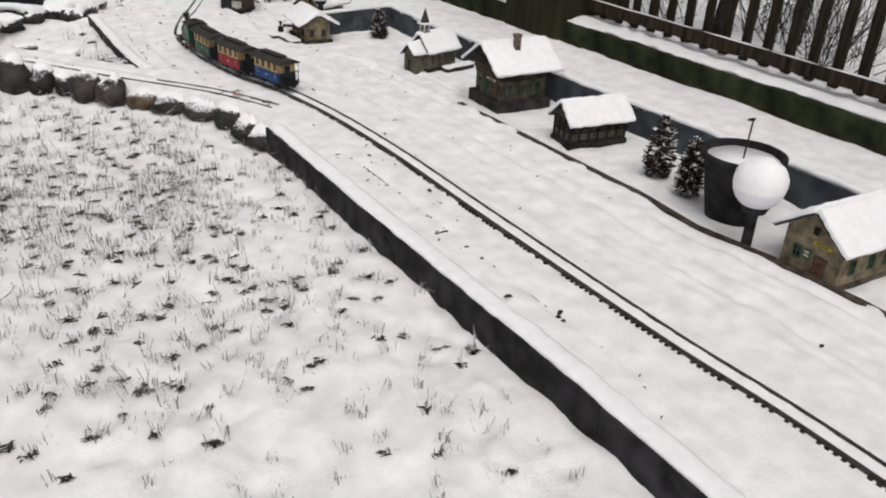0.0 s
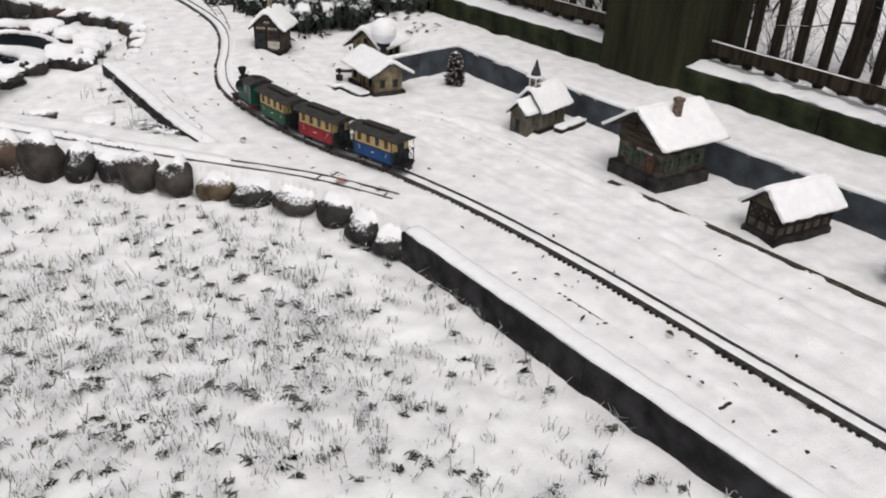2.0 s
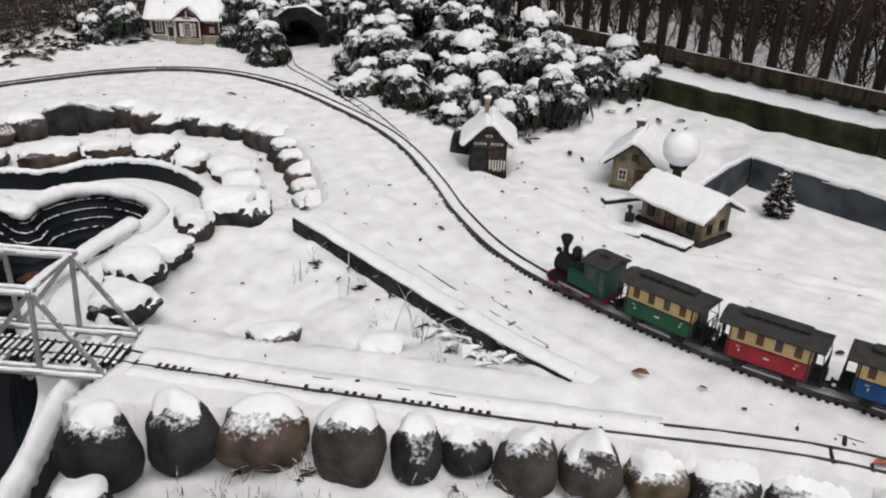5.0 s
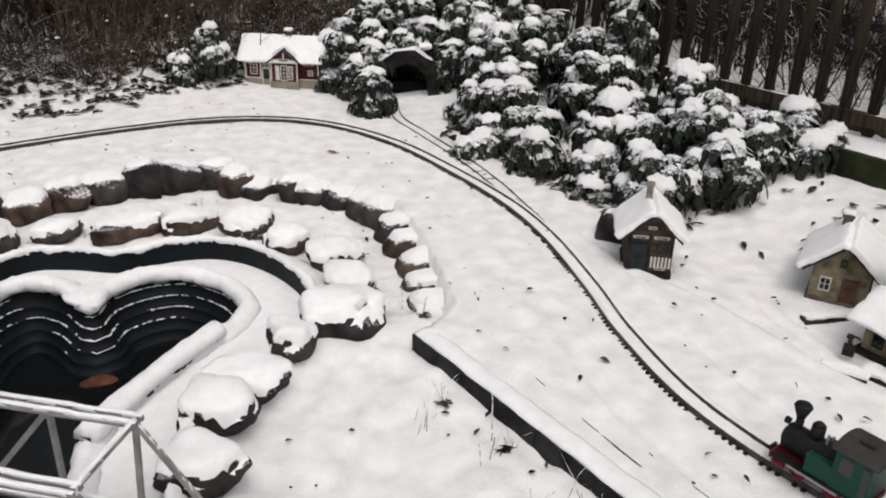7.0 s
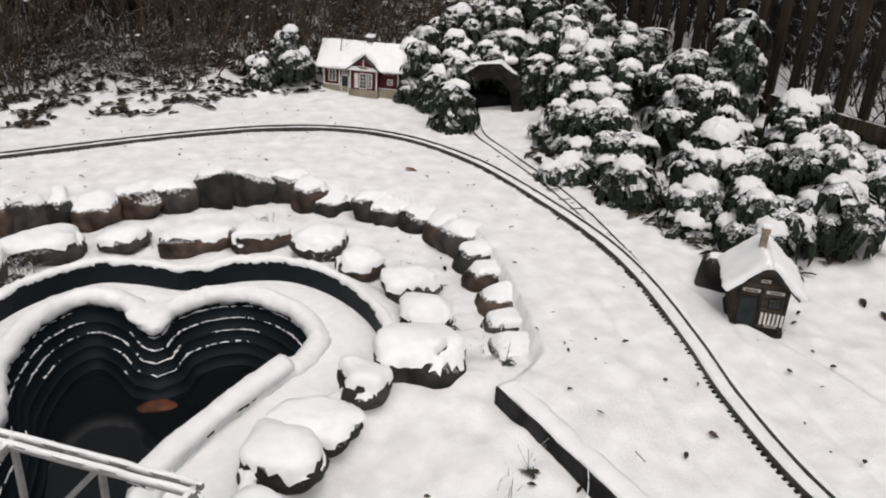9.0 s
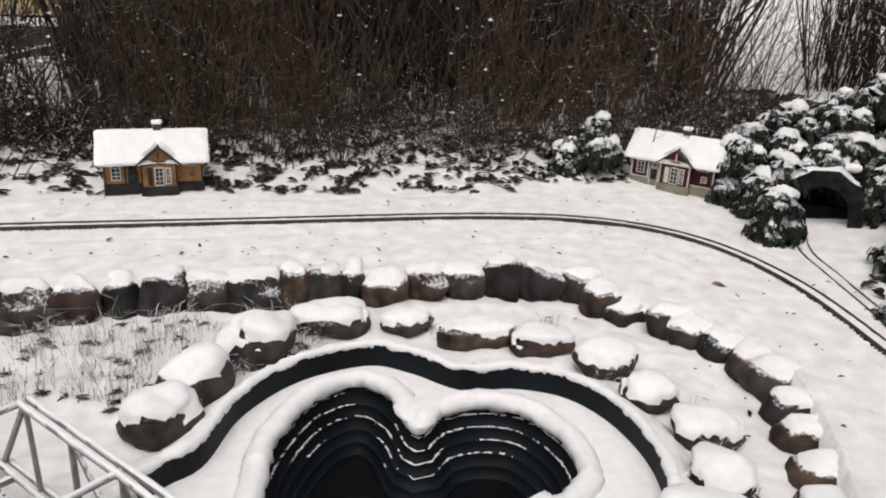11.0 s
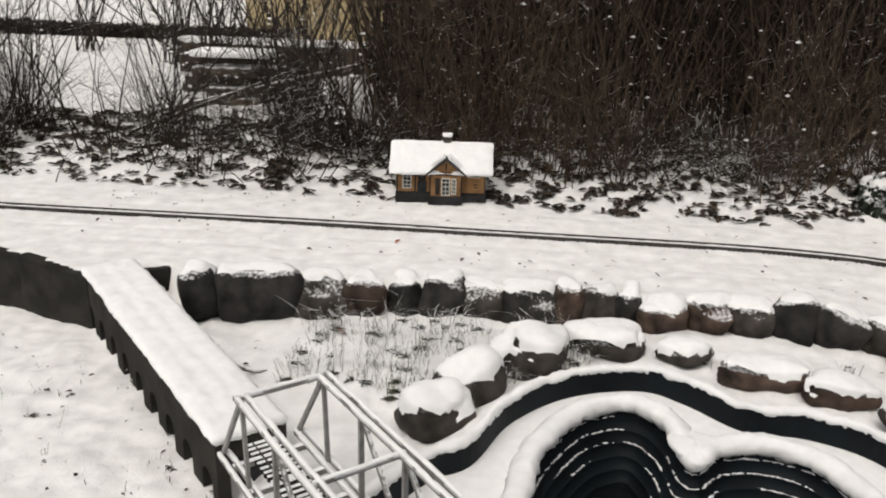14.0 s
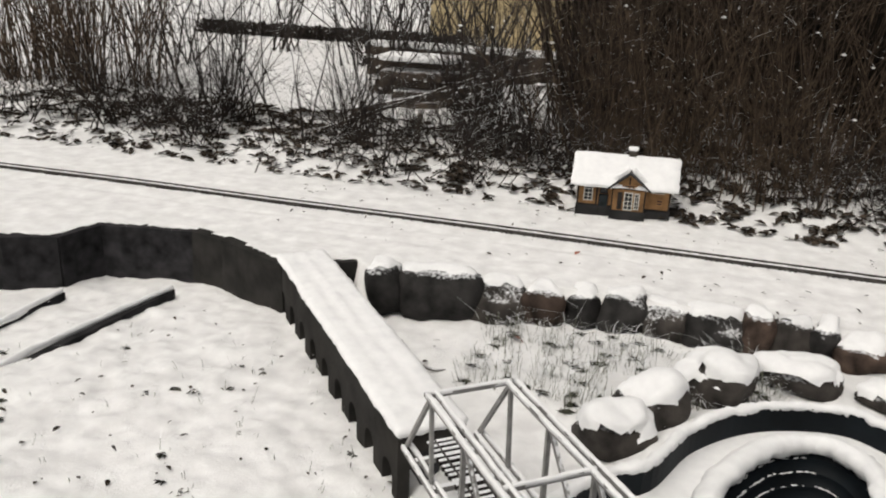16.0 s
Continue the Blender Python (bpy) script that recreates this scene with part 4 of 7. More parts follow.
def window(base, face, u, z, w, h, frame_mat, bars=(1, 2), shutters=None, glass=GLASS, proud=0.0):
    """A window with its pane, glazing bars and frame, proud of the wall."""
    bm = bmesh.new()
    f = 0.0035
    for s in (-1, 1):
        box(bm, f, 0.006, h, s * (w - f) / 2, -0.002, 0)
        box(bm, w - 2 * f, 0.006, f, 0, -0.002, s * (h - f) / 2)
    for k in range(bars[0]):
        box(bm, 0.0018, 0.004, h - 2 * f, -w / 2 + (k + 1) * w / (bars[0] + 1), -0.0015, 0)
    for k in range(bars[1]):
        box(bm, w - 2 * f, 0.0038, 0.0018, 0, -0.0014, -h / 2 + (k + 1) * h / (bars[1] + 1))
    m = face @ Matrix.Translation((u, -proud, z))
    win = part("window", bm, frame_mat, base, place=m)
    bm = bmesh.new()
    box(bm, w - f, 0.002, h - f, 0, -0.0005, 0)
    part("pane", bm, glass, win)
    if shutters:
        for s in (-1, 1):
            bm = bmesh.new()
            box(bm, w * 0.42, 0.004, h * 1.02, s * w * 0.74, -0.002, 0)
            part("shutter", bm, shutters, win)
    return win


def door(base, face, u, z0, w, h, mat, frame_mat=None, proud=0.0):
    bm = bmesh.new()
    box(bm, w, 0.004, h, 0, -0.0015, h / 2)
    d = part("door", bm, mat, base, place=face @ Matrix.Translation((u, -proud, z0)))
    if frame_mat:
        bm = bmesh.new()
        for s in (-1, 1):
            box(bm, 0.004, 0.007, h, s * (w / 2 + 0.002), -0.002, h / 2)
        box(bm, w + 0.008, 0.007, 0.004, 0, -0.002, h + 0.002)
        part("frame", bm, frame_mat, d)
    return d


def gable_house(name, m, label, length, depth, wall, rise, over, walls, roof=None, snow=0.03, plinth=0.0, plinth_mat=None, plinth_out=0.012, over_end=None, category="model house"):
    """A house with its ridge along x; wall with gables, roof slopes and their snow."""
    base = thing(name, m, label, category, "model buildings along the railway")
    roof = roof or ROOFDARK
    over_end = over if over_end is None else over_end
    if plinth:
        bm = bmesh.new()
        box(bm, length + 2 * plinth_out, depth + 2 * plinth_out, plinth + 0.06, 0, 0, plinth / 2 - 0.03, bevel=0.004)
        part("plinth", bm, plinth_mat or RUBBLE, base)
    bm = bmesh.new()
    prism(bm, [(-depth / 2, plinth - 0.03), (depth / 2, plinth - 0.03), (depth / 2, wall), (0, wall + rise), (-depth / 2, wall)], length, Matrix.Rotation(math.pi / 2, 4, "Z"))
    part("wall", bm, walls, base)
    slope = math.atan2(rise, depth / 2)
    run = (depth / 2 + over) / math.cos(slope)
    for s in (-1, 1):
        rot = Matrix.Rotation(-s * slope, 4, "X")
        cy, cz = s * (depth / 2 + over) / 2, wall + rise - math.tan(slope) * (depth / 2 + over) / 2
        up = Vector((0, s * math.sin(slope), math.cos(slope)))
        c = Vector((0, cy, cz)) + up * 0.004
        bm = bmesh.new()
        box(bm, length + 2 * over_end, run + 0.002, 0.006, *c, rot=rot)
        part("roof_slope", bm, roof, base)
        bm = bmesh.new()
        c = Vector((0, cy, cz)) + up * (0.006 + snow / 2)
        slab(bm, length + 2 * over_end + 0.004, run + 0.012, snow, *c, rot=rot, seed=length * 50 + s)
        part("roof_snow", bm, SNOW, base, "thick fresh snow", True)
    bm = bmesh.new()
    slab(bm, length + 2 * over_end - 0.002, snow * 2.6, snow * 0.9, 0, 0, wall + rise + snow * 0.62 - rise * snow * 0.8 / depth, puff=0.49, seed=4)
    part("ridge_snow", bm, SNOW, base, "snow along the ridge", True)
    return base


def chimney(base, x, y, z, w, h, mat=BRICKCHIM, snow=0.014, collar=True):
    bm = bmesh.new()
    box(bm, w, w, h, 0, 0, h / 2)
    c = part("chimney", bm, mat, base, place=Matrix.Translation((x, y, z)))
    if collar:
        bm = bmesh.new()
        box(bm, w * 1.25, w * 1.25, h * 0.14, 0, 0, h * 0.98)
        part("collar", bm, mat, c)
    if snow:
        bm = bmesh.new()
        slab(bm, w * 1.3, w * 1.3, snow, 0, 0, h * 1.05 + snow / 2, puff=0.5, cuts=4)
        part("snow_cap", bm, SNOW, c, smooth=True)


def sign(base, face, u, z, w, h, mat, rows=1, ink=INK, proud=0.003):
    """A sign board with bars in place of its unreadable writing."""
    bm = bmesh.new()
    box(bm, w, 0.004, h, 0, 0, 0)
    s = part("sign", bm, mat, base, place=face @ Matrix.Translation((u, -proud, z)))
    for k in range(rows):
        bm = bmesh.new()
        box(bm, w * 0.7, 0.001, h * 0.4 / rows, 0, -0.0025, (k - (rows - 1) / 2) * h / rows * 0.8)
        part("lettering", bm, ink, s)


def at(x, y, z, turn):
    return Matrix.Translation((x, y, z)) @ Matrix.Rotation(radians(turn), 4, "Z")


VZ = -0.036
# chalet: dark base, stuccoed ground floor, boarded upper floor
W, D = 0.245, 0.225
chalet = gable_house("chalet", at(2.435, 3.40, VZ, -2), "brown and grey chalet with green shutters on dark base", W, D, 0.215, 0.076, 0.045, GREYSTONE, snow=0.016, plinth=0.055, plinth_out=0.025, over_end=0.055)
bm = bmesh.new()
prism(bm, [(-D / 2 - 0.004, 0.145), (D / 2 + 0.004, 0.145), (D / 2 + 0.004, 0.213), (0, 0.288), (-D / 2 - 0.004, 0.213)], W + 0.008, Matrix.Rotation(math.pi / 2, 4, "Z"))
part("upper_floor", bm, BROWNWOOD, chalet, "brown board cladding")
for u in (-0.078, -0.03, 0.03, 0.078):
    window(chalet, facade("front", W, D), u, 0.105, 0.030, 0.050, GREENSHUT, (1, 1))
face = facade("left", W, D)
window(chalet, face, -0.065, 0.105, 0.034, 0.048, GREYSTONE, (1, 1), GREENSHUT)
window(chalet, face, 0.0, 0.105, 0.030, 0.048, GREENSHUT, (1, 1))
door(chalet, face, 0.065, 0.062, 0.034, 0.065, DOORBROWN, BROWNWOOD)
sign(chalet, face, 0.03, 0.138, 0.08, 0.008, PALESIGN)
window(chalet, face, -0.03, 0.225, 0.014, 0.030, DARKWOOD, (0, 1), proud=0.004)
for k in range(4):
    bm = bmesh.new()
    box(bm, W + 0.016, 0.003, 0.0025, 0, -D / 2 - 0.005, 0.155 + k * 0.016)
    part("batten", bm, BROWNWOOD, chalet)
chimney(chalet, -0.015, -0.055, 0.245, 0.026, 0.095, snow=0)

# church
W, D = 0.20, 0.125
church = gable_house("church", at(2.40, 4.085, VZ, 14), "small grey-cream model church with bell turret", W, D, 0.12, 0.07, 0.014, CREAM, snow=0.017, plinth=0.02, category="model church")
for u in (-0.07, -0.025, 0.025, 0.07):
    window(church, facade("front", W, D), u, 0.068, 0.013, 0.046, GREYSTONE, (0, 2))
m = Matrix.Translation((-W / 2 - 0.025, 0, 0))
bm = bmesh.new()
prism(bm, [(-0.044, -0.01), (0.044, -0.01), (0.044, 0.10), (0, 0.145), (-0.044, 0.10)], 0.10, m @ Matrix.Rotation(math.pi / 2, 4, "Z"))
porch = part("porch", bm, CREAM, church)
for s in (-1, 1):
    bm = bmesh.new()
    sl = math.atan2(0.045, 0.044)
    slab(bm, 0.125, 0.082, 0.014, -W / 2 - 0.032, s * 0.029, 0.133, rot=Matrix.Rotation(-s * sl, 4, "X"), cuts=5)
    part("porch_snow", bm, SNOW, porch, smooth=True)
    bm = bmesh.new()
    box(bm, 0.122, 0.080, 0.005, -W / 2 - 0.032, s * 0.029, 0.123, rot=Matrix.Rotation(-s * sl, 4, "X"))
    part("porch_roof", bm, ROOFDARK, porch)
face = Matrix.Translation((-W / 2 - 0.075, 0, 0)) @ Matrix.Rotation(-math.pi / 2, 4, "Z")
door(church, face, 0.0, 0.012, 0.026, 0.058, DOORDARK, GREYSTONE)
window(church, Matrix.Translation((-W / 2 - 0.025, -0.044, 0)), 0, 0.065, 0.012, 0.04, GREYSTONE, (0, 1))
tx = -W / 2 + 0.025
bm = bmesh.new()
box(bm, 0.040, 0.040, 0.05, tx, 0, 0.185)
turret = part("turret", bm, CREAM, church)
for sx in (-1, 1):
    for sy in (-1, 1):
        bm = bmesh.new()
        box(bm, 0.006, 0.006, 0.036, tx + sx * 0.016, sy * 0.016, 0.228)
        part("post", bm, WHITEPAINT, turret)
bm = bmesh.new()
rod(bm, (tx, 0, 0.215), (tx, 0, 0.235), 0.010, 8, 0.005)
part("bell", bm, RAIL, turret)
bm = bmesh.new()
box(bm, 0.058, 0.058, 0.010, tx, 0, 0.250)
part("spire_base", bm, SNOW, turret, "snowy turret eaves")
bm = bmesh.new()
rod(bm, (tx, 0, 0.254), (tx, 0, 0.325), 0.024, 8, 0.0015)
part("spire", bm, ROOFDARK, turret)
step = thing("plank_step", at(2.50, 3.99, VZ, 14), "dark plank beside the church under snow", "plank")
bm = bmesh.new()
box(bm, 0.20, 0.045, 0.035, 0, 0, 0.008, bevel=0.003)
part("plank", bm, RUBBLE, step)
bm = bmesh.new()
slab(bm, 0.20, 0.045, 0.012, 0, 0, 0.031)
part("snow_cover", bm, SNOW, step, smooth=True)

# timber-framed shed
W, D = 0.27, 0.125
shed = gable_house("timber_shed", at(2.455, 2.815, VZ, -6), "dark timber-framed shed with pale infill and thick snow", W, D, 0.125, 0.055, 0.022, GREYSTONE, snow=0.018, plinth=0.03, plinth_out=0.012, over_end=0.02)
for side, n, l in (("front", 6, W), ("left", 3, D), ("right", 3, D)):
    face = facade(side, W, D)
    for z in (0.034, 0.072, 0.118):
        bm = bmesh.new()
        box(bm, l + 0.006, 0.007, 0.007, 0, -0.001, z)
        part("rail_beam", bm, DARKWOOD, shed, place=face)
    for k in range(n + 1):
        bm = bmesh.new()
        box(bm, 0.007, 0.0075, 0.092, -l / 2 + k * l / n, -0.0012, 0.076)
        part("upright", bm, DARKWOOD, shed, place=face)
    for k in range(n):
        u = -l / 2 + (k + 0.5) * l / n
        for s in ((-1, 1) if k % 2 else (1,) if side == "front" and k == 0 else (-1, 1)):
            bm = bmesh.new()
            beam(bm, (u - s * l / n * 0.45, -0.001, 0.074), (u + s * l / n * 0.45, -0.001, 0.115), 0.005, 0.0065)
            part("brace", bm, DARKWOOD, shed, place=face)
bm = bmesh.new()
box(bm, 0.03, 0.05, 0.008, W / 2 + 0.018, -0.02, 0.065)
part("side_bench", bm, DARKWOOD, shed)

# stone house by the buffer
def stone_house(name, m, label, W, D, wall, rise, sign_mat=None):
    h = gable_house(name, m, label, W, D, wall, rise, 0.022, STONEWALL, snow=0.020, plinth=0.018, plinth_mat=GREYSTONE, plinth_out=0.006, over_end=0.03)
    face = facade("left", W, D)
    door(h, face, D * 0.18, 0.014, 0.036, 0.070, DOORBROWN, GREYSTONE)
    window(h, face, -D * 0.24, wall * 0.52, 0.030, 0.042, WHITEPAINT if not sign_mat else GREENSHUT, (1, 1))
    window(h, face, 0.0, wall + rise * 0.2, 0.018, 0.024, DARKWOOD, (1, 0))
    for u in (-W * 0.28, W * 0.05, W * 0.32):
        window(h, facade("front", W, D), u, wall * 0.5, 0.026, 0.048, GREENSHUT if sign_mat else DARKWOOD, (1, 1))
    if sign_mat:
        sign(h, face, D * 0.16, wall * 0.86, 0.06, 0.009, sign_mat)
        sign(h, face, -D * 0.06, wall * 0.55, 0.024, 0.030, GREENSHUT, 2, PALESIGN)
    return h


h1 = stone_house("stone_cottage", at(2.25, 5.315, VZ, 26) @ Matrix.Scale(1.13, 4), "small ochre stone cottage with snowy roof and chimney", 0.19, 0.15, 0.118, 0.065)
chimney(h1, 0.055, 0.02, 0.165, 0.026, 0.055, GREYSTONE, 0.010)
h2 = stone_house("stone_station", at(2.455, 1.585, VZ, 0), "ochre stone station building with yellow sign board", 0.27, 0.20, 0.145, 0.075, YELLOWSIGN)
step = thing("plank_step", at(2.08, 5.20, VZ, -24), "dark platform plank before the stone cottage", "plank")
bm = bmesh.new()
box(bm, 0.26, 0.04, 0.03, 0, 0, 0.008, bevel=0.003)
part("plank", bm, RUBBLE, step)
bm = bmesh.new()
slab(bm, 0.258, 0.036, 0.010, 0, 0, 0.027)
part("snow_cover", bm, SNOW, step, smooth=True)

# low station with a wide roof; its long side faces the railway
W, D = 0.27, 0.15
halt = gable_house("platform_station", at(2.02, 4.925, VZ, -94), "low stone station with wide overhanging snowy roof", W, D, 0.122, 0.042, 0.036, STONEWALL, snow=0.017, plinth=0.022, plinth_out=0.016, over_end=0.032, category="model station")
face = facade("front", W, D)
for u in (-0.09, 0.09):
    window(halt, face, u, 0.06, 0.032, 0.040, DARKWOOD, (1, 1))
door(halt, face, 0.0, 0.018, 0.040, 0.064, DOORBROWN, DARKWOOD)
for u in (-0.035, 0.035):
    window(halt, facade("right", W, D), u, 0.06, 0.026, 0.038, DARKWOOD, (1, 1))
    window(halt, facade("left", W, D), u, 0.06, 0.026, 0.038, DARKWOOD, (1, 1))
for x, y, l, w, t in ((1.87, 4.90, 0.20, 0.06, -84), (1.80, 5.02, 0.12, 0.04, -70)):
    p = thing("platform_slab", at(x, y, VZ, t), "snow-covered stone platform slab beside the station", "platform")
    bm = bmesh.new()
    box(bm, l, w, 0.03, 0, 0, 0.004, bevel=0.003)
    part("slab", bm, RUBBLE, p)
    bm = bmesh.new()
    slab(bm, l, w, 0.012, 0, 0, 0.025)
    part("snow_cover", bm, SNOW, p, smooth=True)
bm = bmesh.new()
box(bm, 0.02, 0.03, 0.03, 0, 0, 0.016)
rod(bm, (0, 0, 0.03), (0.004, 0.004, 0.055), 0.006, 6)
box(bm, 0.016, 0.02, 0.012, 0.004, 0.004, 0.056, bevel=0.003)
tagged(part("water_pump", bm, DARKWOOD, place=at(1.88, 5.06, VZ + 0.02, 20)), "small dark pump on the station platform", "pump")

# halt hut of dark boards
W, D = 0.16, 0.135
hut = gable_house("signal_hut", at(1.838, 5.782, VZ + 0.01, 47) @ Matrix.Scale(1.12, 4), "dark boarded hut with snowy roof and thin chimney", W, D, 0.135, 0.062, 0.018, BROWNWOOD, snow=0.02, plinth=0.02, plinth_mat=DARKWOOD, plinth_out=0.004, over_end=0.02, category="model hut")
face = facade("left", W, D)
door(hut, face, -0.032, 0.018, 0.038, 0.088, DOORDARK, DARKWOOD)
window(hut, face, 0.034, 0.095, 0.034, 0.034, DARKWOOD, (2, 1))
for k in range(6):
    bm = bmesh.new()
    box(bm, 0.0055, 0.005, 0.034, 0.008 + k * 0.0105, -0.004, 0.050)
    part("baluster", bm, WHITEPAINT, hut, place=face)
for u, z, w in ((-0.03, 0.128, 0.045), (0.03, 0.128, 0.045), (0.0, 0.158, 0.024), (0.035, 0.030, 0.028)):
    sign(hut, face, u, z, w, 0.008, PALESIGN)
for u in (-0.062, -0.004, 0.062):
    bm = bmesh.new()
    box(bm, 0.008, 0.008, 0.125, u, -0.002, 0.075)
    part("post", bm, DARKWOOD, hut, place=face)
chimney(hut, 0.01, 0.012, 0.19, 0.017, 0.075, material("pale_pipe", (0.25, 0.20, 0.16), 0.8, 0.2, 30.0, 0.3, 90.0), 0.012)
bm = bmesh.new()
slab(bm, 0.032, 0.03, 0.03, 0, 0, 0.012, puff=0.4, cuts=4)
tagged(part("snow_lump", bm, SNOW, place=at(1.735, 5.735, VZ, 47), smooth=True), "lump of snow on the hut's doorstep", "snow")


# the pair of station kits in red and in ochre
def country_station(m, label, boards, base_mat, trim):
    W, D, H = 0.40, 0.19, 0.158
    st = gable_house("country_station", m, label, W, D, H, 0.085, 0.022, boards, snow=0.020, plinth=0.05, plinth_mat=base_mat, plinth_out=0.004, over_end=0.026, category="model station")
    face = facade("front", W, D)
    # bay with its own gable
    bw, bd = 0.145, 0.035
    bx = 0.022
    bm = bmesh.new()
    prism(bm, [(-bw / 2, 0.0), (bw / 2, 0.0), (bw / 2, H - 0.006), (0, H + 0.052), (-bw / 2, H - 0.006)], D / 2 + bd, Matrix.Translation((bx, -D / 2 - bd + (D / 2 + bd) / 2, 0)))
    bay = part("bay", bm, boards, st)
    bm = bmesh.new()
    box(bm, bw + 0.008, 0.10, 0.052, bx, -D / 2 - bd + 0.046, 0.020)
    part("bay_base", bm, base_mat, bay)
    sl = math.atan2(0.058, bw / 2)
    for s in (-1, 1):
        bm = bmesh.new()
        box(bm, (bw / 2 + 0.018) / math.cos(sl), D / 2 + bd + 0.018, 0.006, bx + s * (bw / 4 + 0.009), -D / 4 - bd / 2 - 0.009, H + 0.052 - math.tan(sl) * (bw / 4 + 0.009) + 0.004, rot=Matrix.Rotation(s * sl, 4, "Y"))
        part("bay_roof", bm, ROOFDARK, bay)
        bm = bmesh.new()
        slab(bm, (bw / 2 + 0.010) / math.cos(sl), D / 2 + bd - 0.012, 0.022, bx + s * (bw / 4 + 0.014), -D / 4 - bd / 2 + 0.012, H + 0.052 - math.tan(sl) * (bw / 4 + 0.012) + 0.016, rot=Matrix.Rotation(s * sl, 4, "Y"), seed=s)
        part("bay_snow", bm, SNOW, bay, smooth=True)
    bf = Matrix.Translation((bx, -D / 2 - bd, 0))
    bm = bmesh.new()
    box(bm, bw, 0.005, 0.006, 0, -0.001, H - 0.014)
    box(bm, 0.006, 0.0055, 0.05, 0, -0.0012, H + 0.014)
    for s in (-1, 1):
        box(bm, 0.006, 0.0052, H - 0.06, s * (bw / 2 - 0.003), -0.001, 0.045 + (H - 0.06) / 2)
    part("bay_trim", bm, trim, bay, place=bf)
    sign(bay, bf, 0.0, H - 0.001, 0.062, 0.014, PALESIGN if trim is WHITEPAINT else OCHRE)
    window(bay, bf, 0.0, 0.090, 0.038, 0.080, WHITEPAINT, (1, 3))
    window(bay, bf, 0.036, 0.092, 0.022, 0.072, WHITEPAINT, (1, 3))
    bm = bmesh.new()
    box(bm, 0.020, 0.004, 0.075, -0.036, -0.001, 0.09)
    part("bay_side", bm, trim, bay, place=bf)
    window(st, face, -0.152, 0.104, 0.040, 0.070, WHITEPAINT, (1, 3))
    door(st, face, -0.085, 0.012, 0.034, 0.088, DOORDARK, trim)
    window(st, face, -0.085, 0.118, 0.034, 0.022, trim, (2, 0))
    sign(st, face, 0.155, 0.088, 0.028, 0.030, PALESIGN if trim is WHITEPAINT else OCHRE, 2)
    sign(st, face, 0.145, 0.132, 0.056, 0.011, PALESIGN)
    bm = bmesh.new()
    for u in (-0.197, -0.115, 0.197):
        box(bm, 0.007, 0.005, 0.10, u, -0.001, 0.10)
    box(bm, 0.40, 0.0048, 0.006, 0, -0.001, 0.150)
    box(bm, 0.40, 0.0048, 0.005, 0, -0.001, 0.052)
    part("corner_trim", bm, trim, st, place=face)
    for k in range(3):
        bm = bmesh.new()
        box(bm, 0.045, 0.07, 0.011, W / 2 + 0.022, -0.02, 0.010 + k * 0.014)
        part("side_step", bm, trim, st)
    for u in (-0.05, 0.05):
        window(st, facade("right", W, D), u, 0.104, 0.034, 0.070, WHITEPAINT, (1, 3))
        window(st, facade("left", W, D), u, 0.104, 0.034, 0.070, WHITEPAINT, (1, 3))
    chimney(st, 0.022, 0.0, 0.238, 0.032, 0.046, GREYSTONE, 0.018, False)
    return st


country_station(at(1.822, 8.645, -0.005, -40) @ Matrix.Scale(1.1, 4), "red boarded country station with white trim and snowy roof", FALU, PALEBASE, WHITEPAINT)
country_station(at(-0.857, 8.585, -0.005, 9) @ Matrix.Scale(1.1, 4), "ochre boarded country station with dark base and snowy roof", OCHRE, GREYBASE, DARKWOOD)


# ---------------------------------------------------------------- lamps, tub
GLOBE = material("frosted_globe", (0.74, 0.73, 0.78), 0.35, 0.02, 5.0, 0.02, 30.0)


def globe_lamp(x, y, centre, radius):
    lamp = thing("globe_lamp", at(x, y, VZ, 0), "white frosted globe garden lamp on dark post, snow on top", "garden lamp", "globe lamps")
    h = centre - VZ
    bm = bmesh.new()
    rod(bm, (0, 0, -0.05), (0, 0, h - radius * 0.9), 0.017, 12)
    part("post", bm, EDGE, lamp)
    bm = bmesh.new()
    rod(bm, (0, 0, h - radius * 1.15), (0, 0, h - radius * 0.75), radius * 0.45, 16, radius * 0.6)
    part("collar", bm, EDGE, lamp)
    bm = bmesh.new()
    bmesh.ops.create_uvsphere(bm, u_segments=32, v_segments=20, radius=radius)
    bmesh.ops.translate(bm, verts=bm.verts, vec=(0, 0, h))
    part("globe", bm, GLOBE, lamp, "frosted white globe", True)
    bm = bmesh.new()
    bmesh.ops.create_uvsphere(bm, u_segments=40, v_segments=28, radius=radius)
    bmesh.ops.delete(bm, geom=[v for v in bm.verts if v.co.z < -0.3 * radius], context="VERTS")
    for v in bm.verts:
        k = max(0.0, min(1.0, (v.co.z / radius + 0.15) / 0.7))
        v.co *= 0.995 + 0.075 * k * (1 + 0.5 * noise.noise(v.co * 30) + 0.3 * noise.noise(v.co * 90))
    bmesh.ops.translate(bm, verts=bm.verts, vec=(0, 0, h))
    part("snow_cap", bm, SNOW, lamp, smooth=True)


globe_lamp(2.275, 1.785, 0.205, 0.080)
globe_lamp(2.14, 5.06, 0.21, 0.066)

